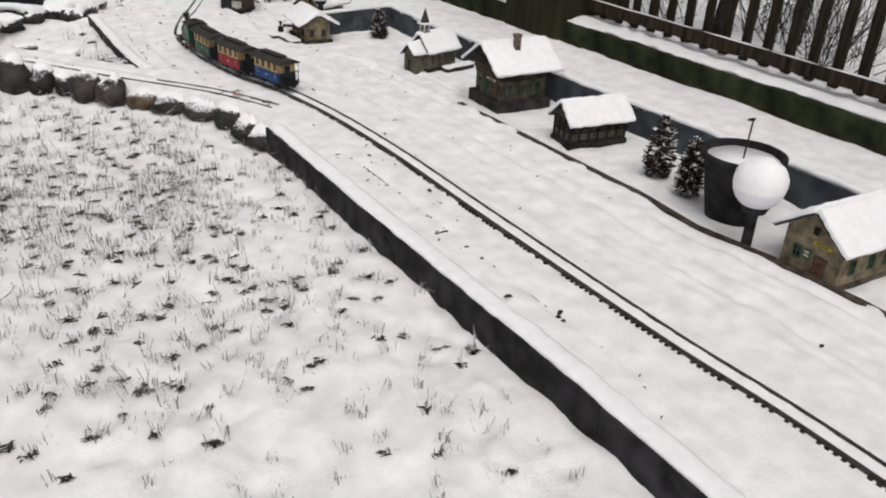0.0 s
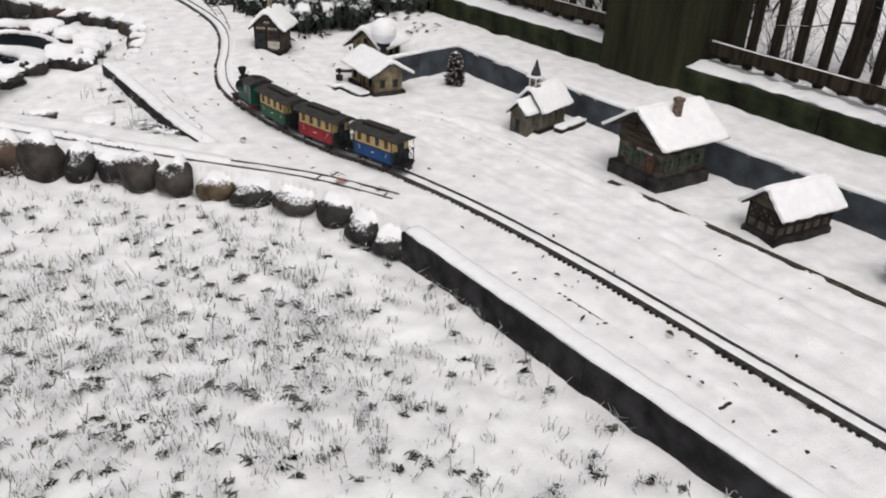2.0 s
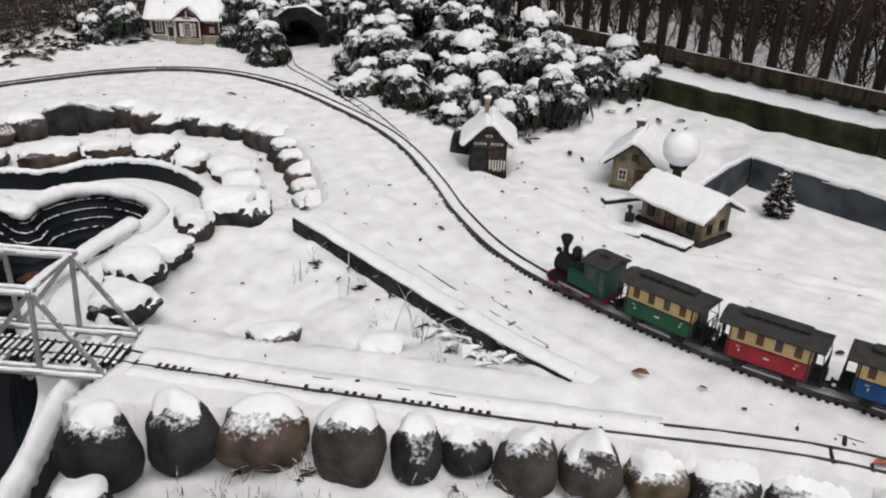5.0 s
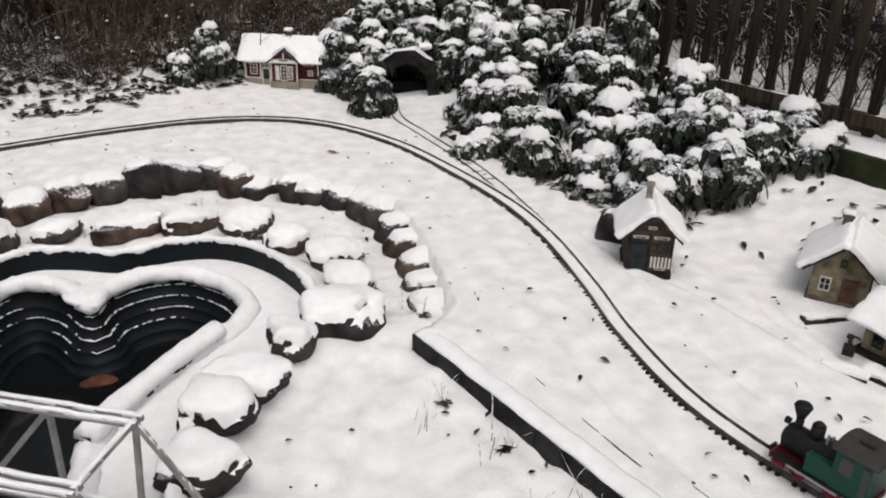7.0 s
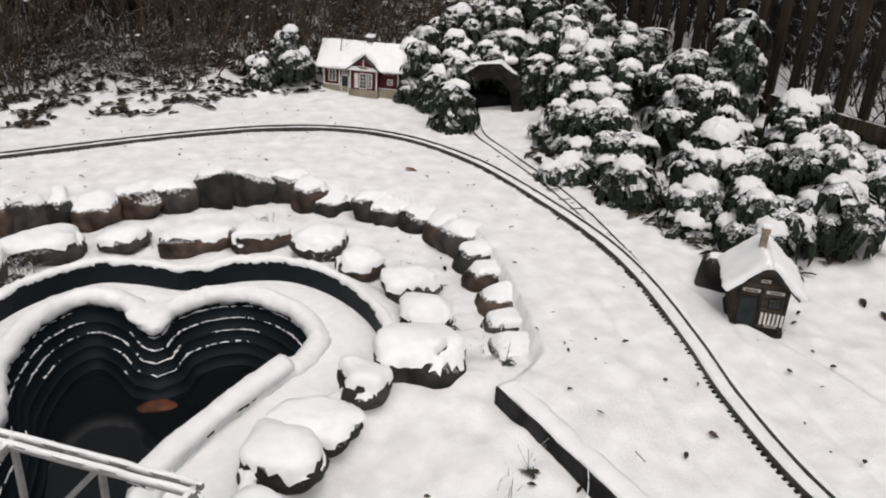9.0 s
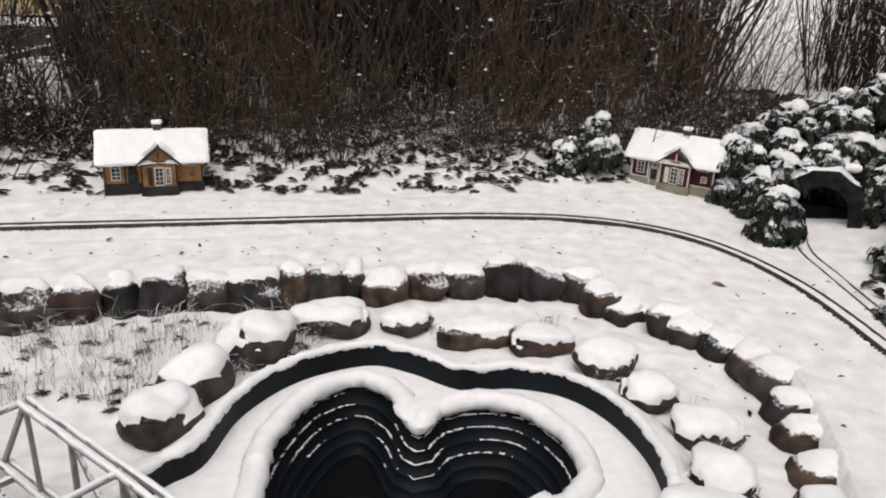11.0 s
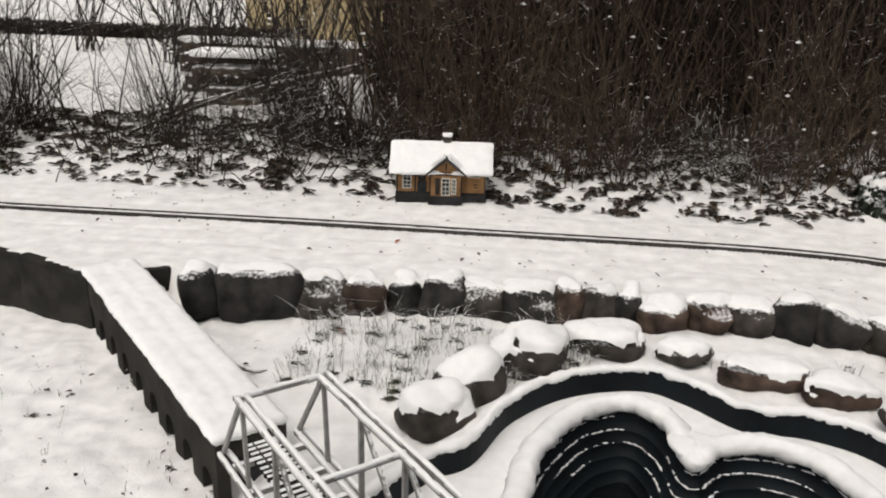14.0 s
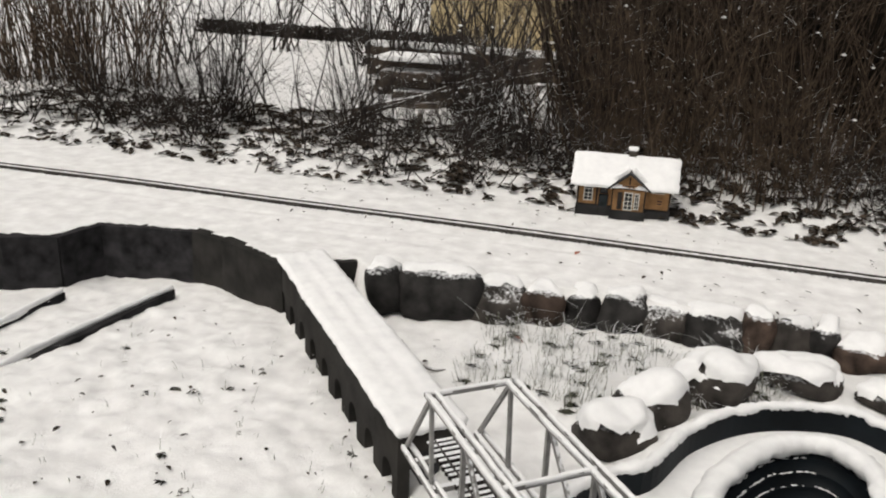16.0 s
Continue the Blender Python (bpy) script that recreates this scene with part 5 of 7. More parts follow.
tub = thing("planting_tub", at(2.44, 2.0, VZ, 0), "dark grey plastic plant tub filled with snow", "plant tub")
bm = bmesh.new()
prof = [(0.082, -0.02), (0.128, 0.222), (0.142, 0.224), (0.143, 0.244), (0.128, 0.244), (0.122, 0.18)]
n = 40
rings = [[bm.verts.new((r * math.cos(2 * math.pi * k / n), r * math.sin(2 * math.pi * k / n), z)) for k in range(n)] for r, z in prof]
for a, b in zip(rings[:-1], rings[1:]):
    for k in range(n):
        bm.faces.new((a[k], a[(k + 1) % n], b[(k + 1) % n], b[k]))
part("shell", bm, EDGE, tub, smooth=True)
bm = bmesh.new()
rod(bm, (0, 0, 0.14), (0, 0, 0.222), 0.112, 32, 0.122)
roughen(bm, 0.004, 20)
part("snow_fill", bm, SNOW, tub, smooth=True)
bm = bmesh.new()
rod(bm, (0.0, 0.0, 0.17), (0.01, 0.0, 0.36), 0.003, 6)
part("stick", bm, DARKWOOD, tub)
bm = bmesh.new()
box(bm, 0.03, 0.008, 0.006, 0.0, 0, 0.36)
part("crosspiece", bm, DARKWOOD, tub)


# ---------------------------------------------------------------- the train
BLACK = material("matt_black_plastic", (0.012, 0.012, 0.013), 0.5, 0.15, 60.0, 0.1, 200.0)
TRAINROOF = material("dark_grey_roof", (0.038, 0.037, 0.034), 0.7, 0.15, 40.0, 0.15, 160.0)
IVORY = material("ivory_coach", (0.46, 0.335, 0.155), 0.5, 0.08, 30.0, 0.1, 160.0)
COACHGREEN = material("green_coach", (0.014, 0.072, 0.036), 0.45, 0.1, 30.0, 0.1, 160.0)
COACHRED = material("red_coach", (0.25, 0.022, 0.03), 0.45, 0.1, 30.0, 0.1, 160.0)
COACHBLUE = material("blue_coach", (0.012, 0.052, 0.16), 0.45, 0.1, 30.0, 0.1, 160.0)
LOCOGREEN = material("green_locomotive", (0.010, 0.055, 0.036), 0.4, 0.1, 30.0, 0.1, 160.0)
LOCORED = material("red_frame", (0.13, 0.012, 0.018), 0.5, 0.12, 30.0, 0.1, 160.0)
BROWNFRAME = material("brown_window", (0.085, 0.045, 0.03), 0.5, 0.1, 30.0, 0.1, 160.0)
STEEL = material("bright_steel", (0.35, 0.35, 0.36), 0.35, 0.1, 30.0, 0.1, 160.0, metal=0.8)
MARKING = material("pale_marking", (0.55, 0.52, 0.40), 0.6, 0.05, 30.0, 0.1, 160.0)


def wheel(base, x, y, r, mat=BLACK):
    bm = bmesh.new()
    rod(bm, (x, y - 0.003, r), (x, y + 0.003, r), r, 18)
    w = part("wheel", bm, mat, base)
    bm = bmesh.new()
    rod(bm, (x, y - 0.0042, r), (x, y + 0.0042, r), r * 0.35, 10)
    part("hub", bm, STEEL, w)


def coach(m, colour, label):
    """A two-axle coach, x along the track, z from the rail head."""
    c = thing("passenger_coach", m, label, "train coach", "train")
    L, W2 = 0.200, 0.046
    bm = bmesh.new()
    box(bm, 0.272, 0.07, 0.012, 0, 0, 0.030)
    part("underframe", bm, BLACK, c)
    for s in (-1, 1):
        for y in (-0.0235, 0.0235):
            wheel(c, s * 0.062, y, 0.0155)
        for y in (-0.036, 0.036):
            bm = bmesh.new()
            box(bm, 0.034, 0.004, 0.020, s * 0.062, y, 0.020)
            part("axle_box", bm, BLACK, c)
        bm = bmesh.new()
        box(bm, 0.10, 0.003, 0.004, 0, s * 0.052, 0.022)
        part("step_board", bm, STEEL, c)
    bm = bmesh.new()
    box(bm, L, 2 * W2, 0.046, 0, 0, 0.058)
    part("lower_body", bm, colour, c)
    bm = bmesh.new()
    box(bm, L, 2 * W2 - 0.002, 0.046, 0, 0, 0.104)
    upper = part("upper_body", bm, IVORY, c)
    bm = bmesh.new()
    for s in (-1, 1):
        box(bm, L + 0.001, 0.002, 0.0022, 0, s * (W2 + 0.0002), 0.0815)
    part("waist_line", bm, BLACK, c)
    for s in (-1, 1):
        for k in range(4):
            x = -0.069 + k * 0.046
            bm = bmesh.new()
            box(bm, 0.018, 0.003, 0.030, x, s * (W2 - 0.0006), 0.106)
            w = part("window", bm, BROWNFRAME, upper)
            bm = bmesh.new()
            box(bm, 0.0135 if k != 1 else 0.0145, 0.0012, 0.024, x, s * (W2 + 0.0012), 0.107)
            part("pane", bm, BROWNFRAME if k != 1 else GLASS, w)
        for x, z, l, h in ((-0.068, 0.060, 0.004, 0.006), (0.068, 0.060, 0.004, 0.006), (0.0, 0.060, 0.014, 0.004), (-0.072, 0.071, 0.010, 0.0016), (0.072, 0.071, 0.010, 0.0016)):
            bm = bmesh.new()
            box(bm, l, 0.001, h, x, s * (W2 + 0.0006), z)
            part("marking", bm, MARKING, c)
        # end platform: railing with crossed bars
        e = s * 0.130
        bm = bmesh.new()
        box(bm, 0.040, 0.092, 0.006, s * 0.115, 0, 0.038)
        plat = part("platform", bm, BLACK, c)
        bm = bmesh.new()
        for y in (-0.042, -0.014, 0.014, 0.042):
            rod(bm, (e, y, 0.04), (e, y, 0.088), 0.0018, 5)
        for z in (0.048, 0.088):
            rod(bm, (e, -0.042, z), (e, 0.042, z), 0.0018, 5)
        for q in (-1, 1):
            rod(bm, (e, q * 0.042, 0.048), (e, q * 0.014, 0.088), 0.0014, 4)
            rod(bm, (e, q * 0.014, 0.048), (e, q * 0.042, 0.088), 0.0014, 4)
            rod(bm, (e, q * 0.042, 0.088), (s * 0.096, q * 0.044, 0.088), 0.0015, 4)
            rod(bm, (s * 0.096, q * 0.046, 0.04), (s * 0.096, q * 0.046, 0.122), 0.002, 5)
            rod(bm, (e, q * 0.044, 0.088), (s * 0.124, q * 0.044, 0.125), 0.0014, 4)
        part("railing", bm, BLACK, plat)
        bm = bmesh.new()
        box(bm, 0.003, 2 * W2 - 0.001, 0.047, s * (L / 2 + 0.001), 0, 0.058)
        part("end_wall", bm, DOORDARK, c, "dark end wall")
        bm = bmesh.new()
        box(bm, 0.005, 0.030, 0.060, s * (L / 2 + 0.002), 0, 0.082)
        part("end_door", bm, DOORDARK, upper)
        bm = bmesh.new()
        rod(bm, (s * 0.136, 0, 0.026), (s * 0.152, 0, 0.026), 0.005, 8)
        box(bm, 0.006, 0.022, 0.008, s * 0.150, 0, 0.026)
        part("coupler", bm, BLACK, c)
    bm = bmesh.new()
    w = 0.055
    arc = [(-w, 0.125), (-w, 0.129)] + [(-w + 2 * w * k / 8, 0.129 + 0.016 * math.sin(math.pi * k / 8)) for k in range(1, 8)] + [(w, 0.129), (w, 0.125)]
    prism(bm, arc, 0.258, Matrix.Rotation(math.pi / 2, 4, "Z"))
    roof = part("roof", bm, TRAINROOF, c, "dark grey curved roof")
    bm = bmesh.new()
    box(bm, 0.165, 0.034, 0.014, 0, 0, 0.149, bevel=0.003)
    part("clerestory", bm, TRAINROOF, roof)
    for k in range(7):
        for s in (-1, 1):
            bm = bmesh.new()
            box(bm, 0.014, 0.001, 0.005, -0.066 + k * 0.022, s * 0.0174, 0.1495)
            part("clerestory_vent", bm, BLACK, roof)
    return c


def locomotive(m):
    """A small four-wheeled tank engine; its front looks along +x."""
    e = thing("steam_locomotive", m, "green and black toy steam locomotive with red frame", "locomotive", "train")
    bm = bmesh.new()
    box(bm, 0.205, 0.062, 0.014, 0, 0, 0.032)
    part("frame", bm, LOCORED, e)
    for s in (-1, 1):
        bm = bmesh.new()
        box(bm, 0.006, 0.086, 0.016, s * 0.104, 0, 0.036)
        part("buffer_beam", bm, LOCORED, e)
    for x in (-0.03, 0.045):
        for y in (-0.0235, 0.0235):
            wheel(e, x, y, 0.021, LOCORED)
    for s in (-1, 1):
        bm = bmesh.new()
        beam(bm, (-0.045, s * 0.031, 0.021), (0.085, s * 0.031, 0.024), 0.003, 0.006)
        part("connecting_rod", bm, STEEL, e)
        bm = bmesh.new()
        rod(bm, (0.072, s * 0.036, 0.026), (0.098, s * 0.036, 0.026), 0.010, 10)
        part("cylinder", bm, LOCORED, e)
        bm = bmesh.new()
        box(bm, 0.20, 0.022, 0.003, 0, s * 0.042, 0.044)
        part("running_board", bm, BLACK, e)
    bm = bmesh.new()
    rod(bm, (-0.02, 0, 0.076), (0.095, 0, 0.076), 0.030, 20)
    boiler = part("boiler", bm, BLACK, e, smooth=False)
    for x in (0.0, 0.035, 0.07):
        bm = bmesh.new()
        rod(bm, (x, 0, 0.076), (x + 0.004, 0, 0.076), 0.031, 20)
        part("boiler_band", bm, BLACK, boiler)
    bm = bmesh.new()
    rod(bm, (0.095, 0, 0.076), (0.102, 0, 0.076), 0.027, 18, 0.019)
    part("smokebox_door", bm, BLACK, boiler)
    bm = bmesh.new()
    rod(bm, (0.078, 0, 0.09), (0.078, 0, 0.135), 0.0085, 14)
    rod(bm, (0.078, 0, 0.132), (0.078, 0, 0.158), 0.010, 16, 0.019)
    rod(bm, (0.078, 0, 0.158), (0.078, 0, 0.164), 0.0195, 16, 0.016)
    part("chimney", bm, BLACK, boiler, "flared black spark-arresting chimney", True)
    bm = bmesh.new()
    rod(bm, (0.036, 0, 0.10), (0.036, 0, 0.134), 0.0145, 14)
    rod(bm, (0.036, 0, 0.134), (0.036, 0, 0.142), 0.0145, 14, 0.007)
    part("dome", bm, BLACK, boiler, smooth=True)
    bm = bmesh.new()
    rod(bm, (0.010, 0.006, 0.095), (0.010, 0.006, 0.128), 0.003, 8)
    rod(bm, (0.004, -0.006, 0.095), (0.004, -0.006, 0.122), 0.003, 8)
    part("whistle", bm, STEEL, boiler)
    bm = bmesh.new()
    rod(bm, (0.098, 0, 0.108), (0.108, 0, 0.108), 0.008, 12)
    part("headlamp", bm, BLACK, boiler)
    for s in (-1, 1):
        bm = bmesh.new()
        box(bm, 0.060, 0.020, 0.044, -0.001, s * 0.038, 0.068, bevel=0.002)
        part("side_tank", bm, LOCOGREEN, e)
        bm = bmesh.new()
        prism(bm, [(-0.105, 0.044), (-0.030, 0.044), (-0.030, 0.138), (-0.105, 0.138)], 0.003, Matrix.Translation((0, s * 0.048, 0)))
        side = part("cab_side", bm, LOCOGREEN, e)
        bm = bmesh.new()
        box(bm, 0.030, 0.0046, 0.042, -0.055, s * 0.048, 0.108, bevel=0.002)
        part("cab_opening", bm, GLASS, side)
        bm = bmesh.new()
        box(bm, 0.016, 0.0046, 0.070, -0.094, s * 0.048, 0.094, bevel=0.002)
        part("cab_opening", bm, GLASS, side)
    for x in (-0.030, -0.103):
        bm = bmesh.new()
        box(bm, 0.003, 0.094, 0.094, x, 0, 0.091)
        part("cab_end", bm, LOCOGREEN, e)
    bm = bmesh.new()
    w = 0.055
    prism(bm, [(-w, 0.137), (-w, 0.140)] + [(-w + 2 * w * k / 8, 0.140 + 0.013 * math.sin(math.pi * k / 8)) for k in range(1, 8)] + [(w, 0.140), (w, 0.137)], 0.096, Matrix.Translation((-0.068, 0, 0)) @ Matrix.Rotation(math.pi / 2, 4, "Z"))
    roof = part("cab_roof", bm, TRAINROOF, e)
    bm = bmesh.new()
    box(bm, 0.034, 0.026, 0.008, -0.068, 0, 0.156, bevel=0.002)
    part("roof_vent", bm, TRAINROOF, roof)
    for s in (-1, 1):
        bm = bmesh.new()
        rod(bm, (s * 0.104, 0, 0.028), (s * 0.124, 0, 0.028), 0.005, 8)
        box(bm, 0.006, 0.024, 0.008, s * 0.122, 0, 0.028)
        part("coupler", bm, BLACK, e)
    return e


def on_track(y, half):
    """The pose of a vehicle on the near stretch of the main track, its axles half apart each way."""
    def spot(v):
        k = min(range(len(track_line)), key=lambda i: abs(track_line[i].y - v) + (9 if track_line[i].x < 1.0 else 0))
        return track_line[k]
    a, b = spot(y - half), spot(y + half)
    c = (a + b) / 2
    return Matrix.Translation((c.x, c.y, 0.016)) @ Matrix.Rotation(math.atan2(b.y - a.y, b.x - a.x), 4, "Z")


locomotive(on_track(4.765, 0.05))
coach(on_track(4.500, 0.062), COACHGREEN, "green and ivory toy passenger coach with dark roof")
coach(on_track(4.210, 0.062), COACHRED, "red and ivory toy passenger coach with dark roof")
coach(on_track(3.922, 0.062), COACHBLUE, "blue and ivory toy passenger coach with dark roof")


# ---------------------------------------------------------------- plants
GRASS = dusted("frosted_grass", (0.15, 0.155, 0.115), 0.40, scale=80, var=0.35)
LITTER = material("dead_leaves", (0.042, 0.032, 0.024), 0.9, 0.45, 20.0, 0.4, 120.0)
TURF_SHADE = material("matted_grass_and_shade", (0.080, 0.082, 0.062), 0.9, 0.45, 20.0, 0.4, 120.0)
LEAFRED = material("russet_leaf", (0.22, 0.075, 0.045), 0.8, 0.35, 40.0, 0.4, 120.0)
STEMS = dusted("bare_brown_stems", (0.088, 0.063, 0.044), 0.0, scale=30, var=0.4)
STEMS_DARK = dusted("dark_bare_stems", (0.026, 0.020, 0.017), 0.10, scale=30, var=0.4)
RHODO = dusted("rhododendron_leaf", (0.019, 0.025, 0.018), 0.30, scale=130, var=0.45, fade=0.35)
CONIFER = dusted("dark_conifer", (0.044, 0.031, 0.027), 0.26, scale=90, var=0.35)
TWIG = material("bush_twigs", (0.07, 0.05, 0.035), 0.85, 0.3, 20.0, 0.3, 80.0)


def height(x, y):
    return float(ground_z(np.array([x]), np.array([y]))[0])


def heights(x, y):
    return ground_z(np.array(x), np.array(y))


def from_lists(name, verts, faces, mat, parent=None, smooth=False):
    me = bpy.data.meshes.new(name)
    me.from_pydata(verts, [], faces)
    me.materials.append(mat)
    if smooth:
        me.shade_smooth()
    ob = new(name, me)
    if parent:
        ob.parent = parent
    return ob


def blade(vs, fs, p, lean, length, width, bend):
    """A grass blade of two tapered pieces."""
    d = Vector((math.cos(lean), math.sin(lean), 0))
    s = Vector((-d.y, d.x, 0)) * width / 2
    a = p
    b = p + d * length * bend * 0.4 + Vector((0, 0, length * 0.6))
    c = p + d * length * bend * 1.3 + Vector((0, 0, length * (0.95 - 0.25 * bend)))
    k = len(vs)
    vs += [a - s, a + s, b + s * 0.8, b - s * 0.8, c]
    fs += [(k, k + 1, k + 2, k + 3), (k + 3, k + 2, k + 4)]


def tufts(name, label, places, seed, size=1.0):
    """Grass tufts; matted dark blades paint in the shade of hollows beside them."""
    rng = random.Random(seed)
    vs, fs, lv, lf = [], [], [], []
    zs = heights([q[0] for q in places], [q[1] for q in places])
    for (x, y, n), z in zip(places, zs):
        main = rng.uniform(0, 6.28)
        for _ in range(n):
            r = rng.uniform(0, 0.022) * size
            a = rng.uniform(0, 6.28)
            blade(vs, fs, Vector((x + r * math.cos(a), y + r * math.sin(a), float(z) - 0.012)), main + rng.gauss(0, 0.9), rng.uniform(0.020, 0.062) * size * (1.7 if rng.random() < 0.07 else 1), rng.uniform(0.0014, 0.0028), rng.uniform(0.2, 1.3))
        # flat dark blades: matted grass that carries a snow hollow's shade by colour
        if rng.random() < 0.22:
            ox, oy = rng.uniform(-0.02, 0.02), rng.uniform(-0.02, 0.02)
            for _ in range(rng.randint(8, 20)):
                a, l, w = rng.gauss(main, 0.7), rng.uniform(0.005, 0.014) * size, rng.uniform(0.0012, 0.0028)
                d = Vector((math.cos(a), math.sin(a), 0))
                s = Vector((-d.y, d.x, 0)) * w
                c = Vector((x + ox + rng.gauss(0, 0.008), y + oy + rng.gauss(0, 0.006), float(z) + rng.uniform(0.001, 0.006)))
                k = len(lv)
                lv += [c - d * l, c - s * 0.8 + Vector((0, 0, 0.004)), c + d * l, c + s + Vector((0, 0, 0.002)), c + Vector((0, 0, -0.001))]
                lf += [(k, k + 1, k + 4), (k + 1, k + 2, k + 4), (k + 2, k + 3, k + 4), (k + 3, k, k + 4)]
    ob = from_lists(name, [tuple(v) for v in vs], fs, GRASS)
    tagged(ob, label, "grass", kind="stuff")
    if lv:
        li = from_lists("leaf_litter", [tuple(v) for v in lv], lf, TURF_SHADE)
        tagged(li, "matted grass, darkened for the shade of hollows in the lawn's snow", "leaf litter", kind="stuff")


rng = random.Random(21)
places = []
low_poly = [(x, y) for x, y in LOW]
while len(places) < 4300:
    x, y = rng.uniform(-1.9, 1.27), rng.uniform(0.1, 4.85)
    if not inside(low_poly, np.array([x]), np.array([y]))[0]:
        continue
    dense = 0.5 + 0.5 * noise.noise(Vector((x * 2.2, y * 2.2, 3.0))) + 0.25 * noise.noise(Vector((x * 7, y * 7, 9.0)))
    band = (0.10 if y > 1.7 else 0.06) + 0.90 * math.exp(-((y - 3.25 + 0.25 * x) / 1.1) ** 2) * (1 if x < 0.9 else 0.45)
    if rng.random() < dense * band * 1.3:
        places.append((x, y, rng.randint(5, 12)))
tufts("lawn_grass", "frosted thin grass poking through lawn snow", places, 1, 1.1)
places = []
while len(places) < 230:
    x, y = rng.uniform(-1.05, -0.05), rng.uniform(6.75, 7.32)
    if away(rim_line + rim_line[:1], np.array([x]), np.array([y]))[0] > 0.12 and y > 6.4 - 0.95 * (x + 0.9) + 0.25:
        places.append((x, y, rng.randint(4, 9)))
for x, y in ((0.85, 6.85), (1.0, 6.6), (1.02, 6.35), (0.98, 6.1), (1.05, 6.02), (0.3, 7.25), (0.7, 7.2), (1.05, 5.98), (0.75, 5.5), (0.84, 5.3), (0.8, 5.05), (0.86, 4.9)):
    for _ in range(4):
        places.append((x + rng.gauss(0, 0.04), y + rng.gauss(0, 0.04), rng.randint(2, 6)))
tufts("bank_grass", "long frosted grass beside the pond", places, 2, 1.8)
places = [(rng.uniform(-2.6, -1.0), rng.uniform(5.0, 6.9), rng.randint(1, 4)) for _ in range(260)]
places = [q for q in places if q[1] < 6.3 - 0.95 * (q[0] + 0.9)]
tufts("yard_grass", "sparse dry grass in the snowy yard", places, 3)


def litter(name, label, spots, mat, seed, lo=0.015, hi=0.04):
    """Curled single leaves lying on the snow."""
    rng = random.Random(seed)
    vs, fs = [], []
    zs = heights([q[0] for q in spots], [q[1] for q in spots])
    for (x, y), z in zip(spots, zs):
        a, l, w = rng.uniform(0, 6.28), rng.uniform(lo, hi), rng.uniform(lo, hi) * 0.45
        d, s = Vector((math.cos(a), math.sin(a), rng.uniform(-0.3, 0.4))), Vector((-math.sin(a), math.cos(a), rng.uniform(-0.3, 0.3)))
        c = Vector((x, y, float(z) + rng.uniform(0.003, 0.014)))
        k = len(vs)
        up = Vector((0, 0, l * 0.3))
        vs += [c - d * l, c - d * l * 0.3 - s * w + up, c - d * l * 0.3 + s * w + up * 0.7, c + d * l * 0.4 - s * w * 0.9 + up, c + d * l * 0.4 + s * w * 0.8 + up * 0.3, c + d * l, c + Vector((0, 0, 0.002))]
        fs += [(k, k + 1, k + 6), (k, k + 6, k + 2), (k + 1, k + 3, k + 6), (k + 2, k + 6, k + 4), (k + 3, k + 5, k + 6), (k + 4, k + 6, k + 5)]
    return tagged(from_lists(name, [tuple(v) for v in vs], fs, mat), label, "leaf litter", kind="stuff")


spots = []
while len(spots) < 15500:
    x = rng.uniform(-5.6, 3.2)
    y = 8.44 + 0.04 * (x + 1) + rng.uniform(0, 1) ** 0.9 * 1.5 + (0.1 if x > 0.9 else 0)
    if noise.noise(Vector((x * 7, y * 9, 2))) + 0.22 * (y - 8.9) < rng.uniform(-0.3, 0.35):
        continue
    if (x - 1.81) ** 2 + (y - 8.66) ** 2 > 0.06 and (x + 0.857) ** 2 / 2 + (y - 8.58) ** 2 > 0.03:
        spots.append((x, y))
litter("bank_litter", "dark dead leaves half covered by snow on the bank", spots, LITTER, 5, 0.010, 0.038)
spots = [(2.0 + abs(rng.gauss(0, 0.25)), rng.uniform(5.9, 7.4)) for _ in range(260)] + [(rng.uniform(2.2, 2.85), rng.uniform(5.4, 6.4)) for _ in range(60)]
litter("shrub_litter", "dead leaves on the snow under the shrubs", spots, LITTER, 6, 0.012, 0.035)
spots = [(rng.uniform(1.45, 2.1), rng.uniform(1.0, 5.6)) for _ in range(26)] + [(rng.uniform(-2.5, 1.2), rng.uniform(7.62, 8.35)) for _ in range(22)] + [(rng.uniform(1.36, 1.55), rng.uniform(0.9, 3.4)) for _ in range(22)] + [(rng.uniform(-2.4, -1.0), rng.uniform(4.9, 7.1)) for _ in range(150)] + [(rng.uniform(0.3, 1.2), rng.uniform(4.8, 7.3)) for _ in range(50)] + [(rng.uniform(1.1, 2.1), rng.uniform(3.6, 7.6)) for _ in range(90)] + [(rng.uniform(-2.5, 1.5), rng.uniform(7.55, 8.4)) for _ in range(110)]
litter("scattered_leaves", "single dark leaves scattered on the snow", spots, LITTER, 7, 0.004, 0.015)
for x, y, s in ((1.09, 4.40, 0.026), (1.25, 3.86, 0.026), (1.44, 7.32, 0.03), (-0.93, 7.12, 0.03), (-0.90, 7.83, 0.022)):
    leaf = litter("fallen_leaf", "single russet fallen leaf on the snow", [(x, y)], LEAFRED, int(x * 100), s, s)
    tagged(leaf, category="leaf")
    leaf["kind"] = ""
    del leaf["kind"]


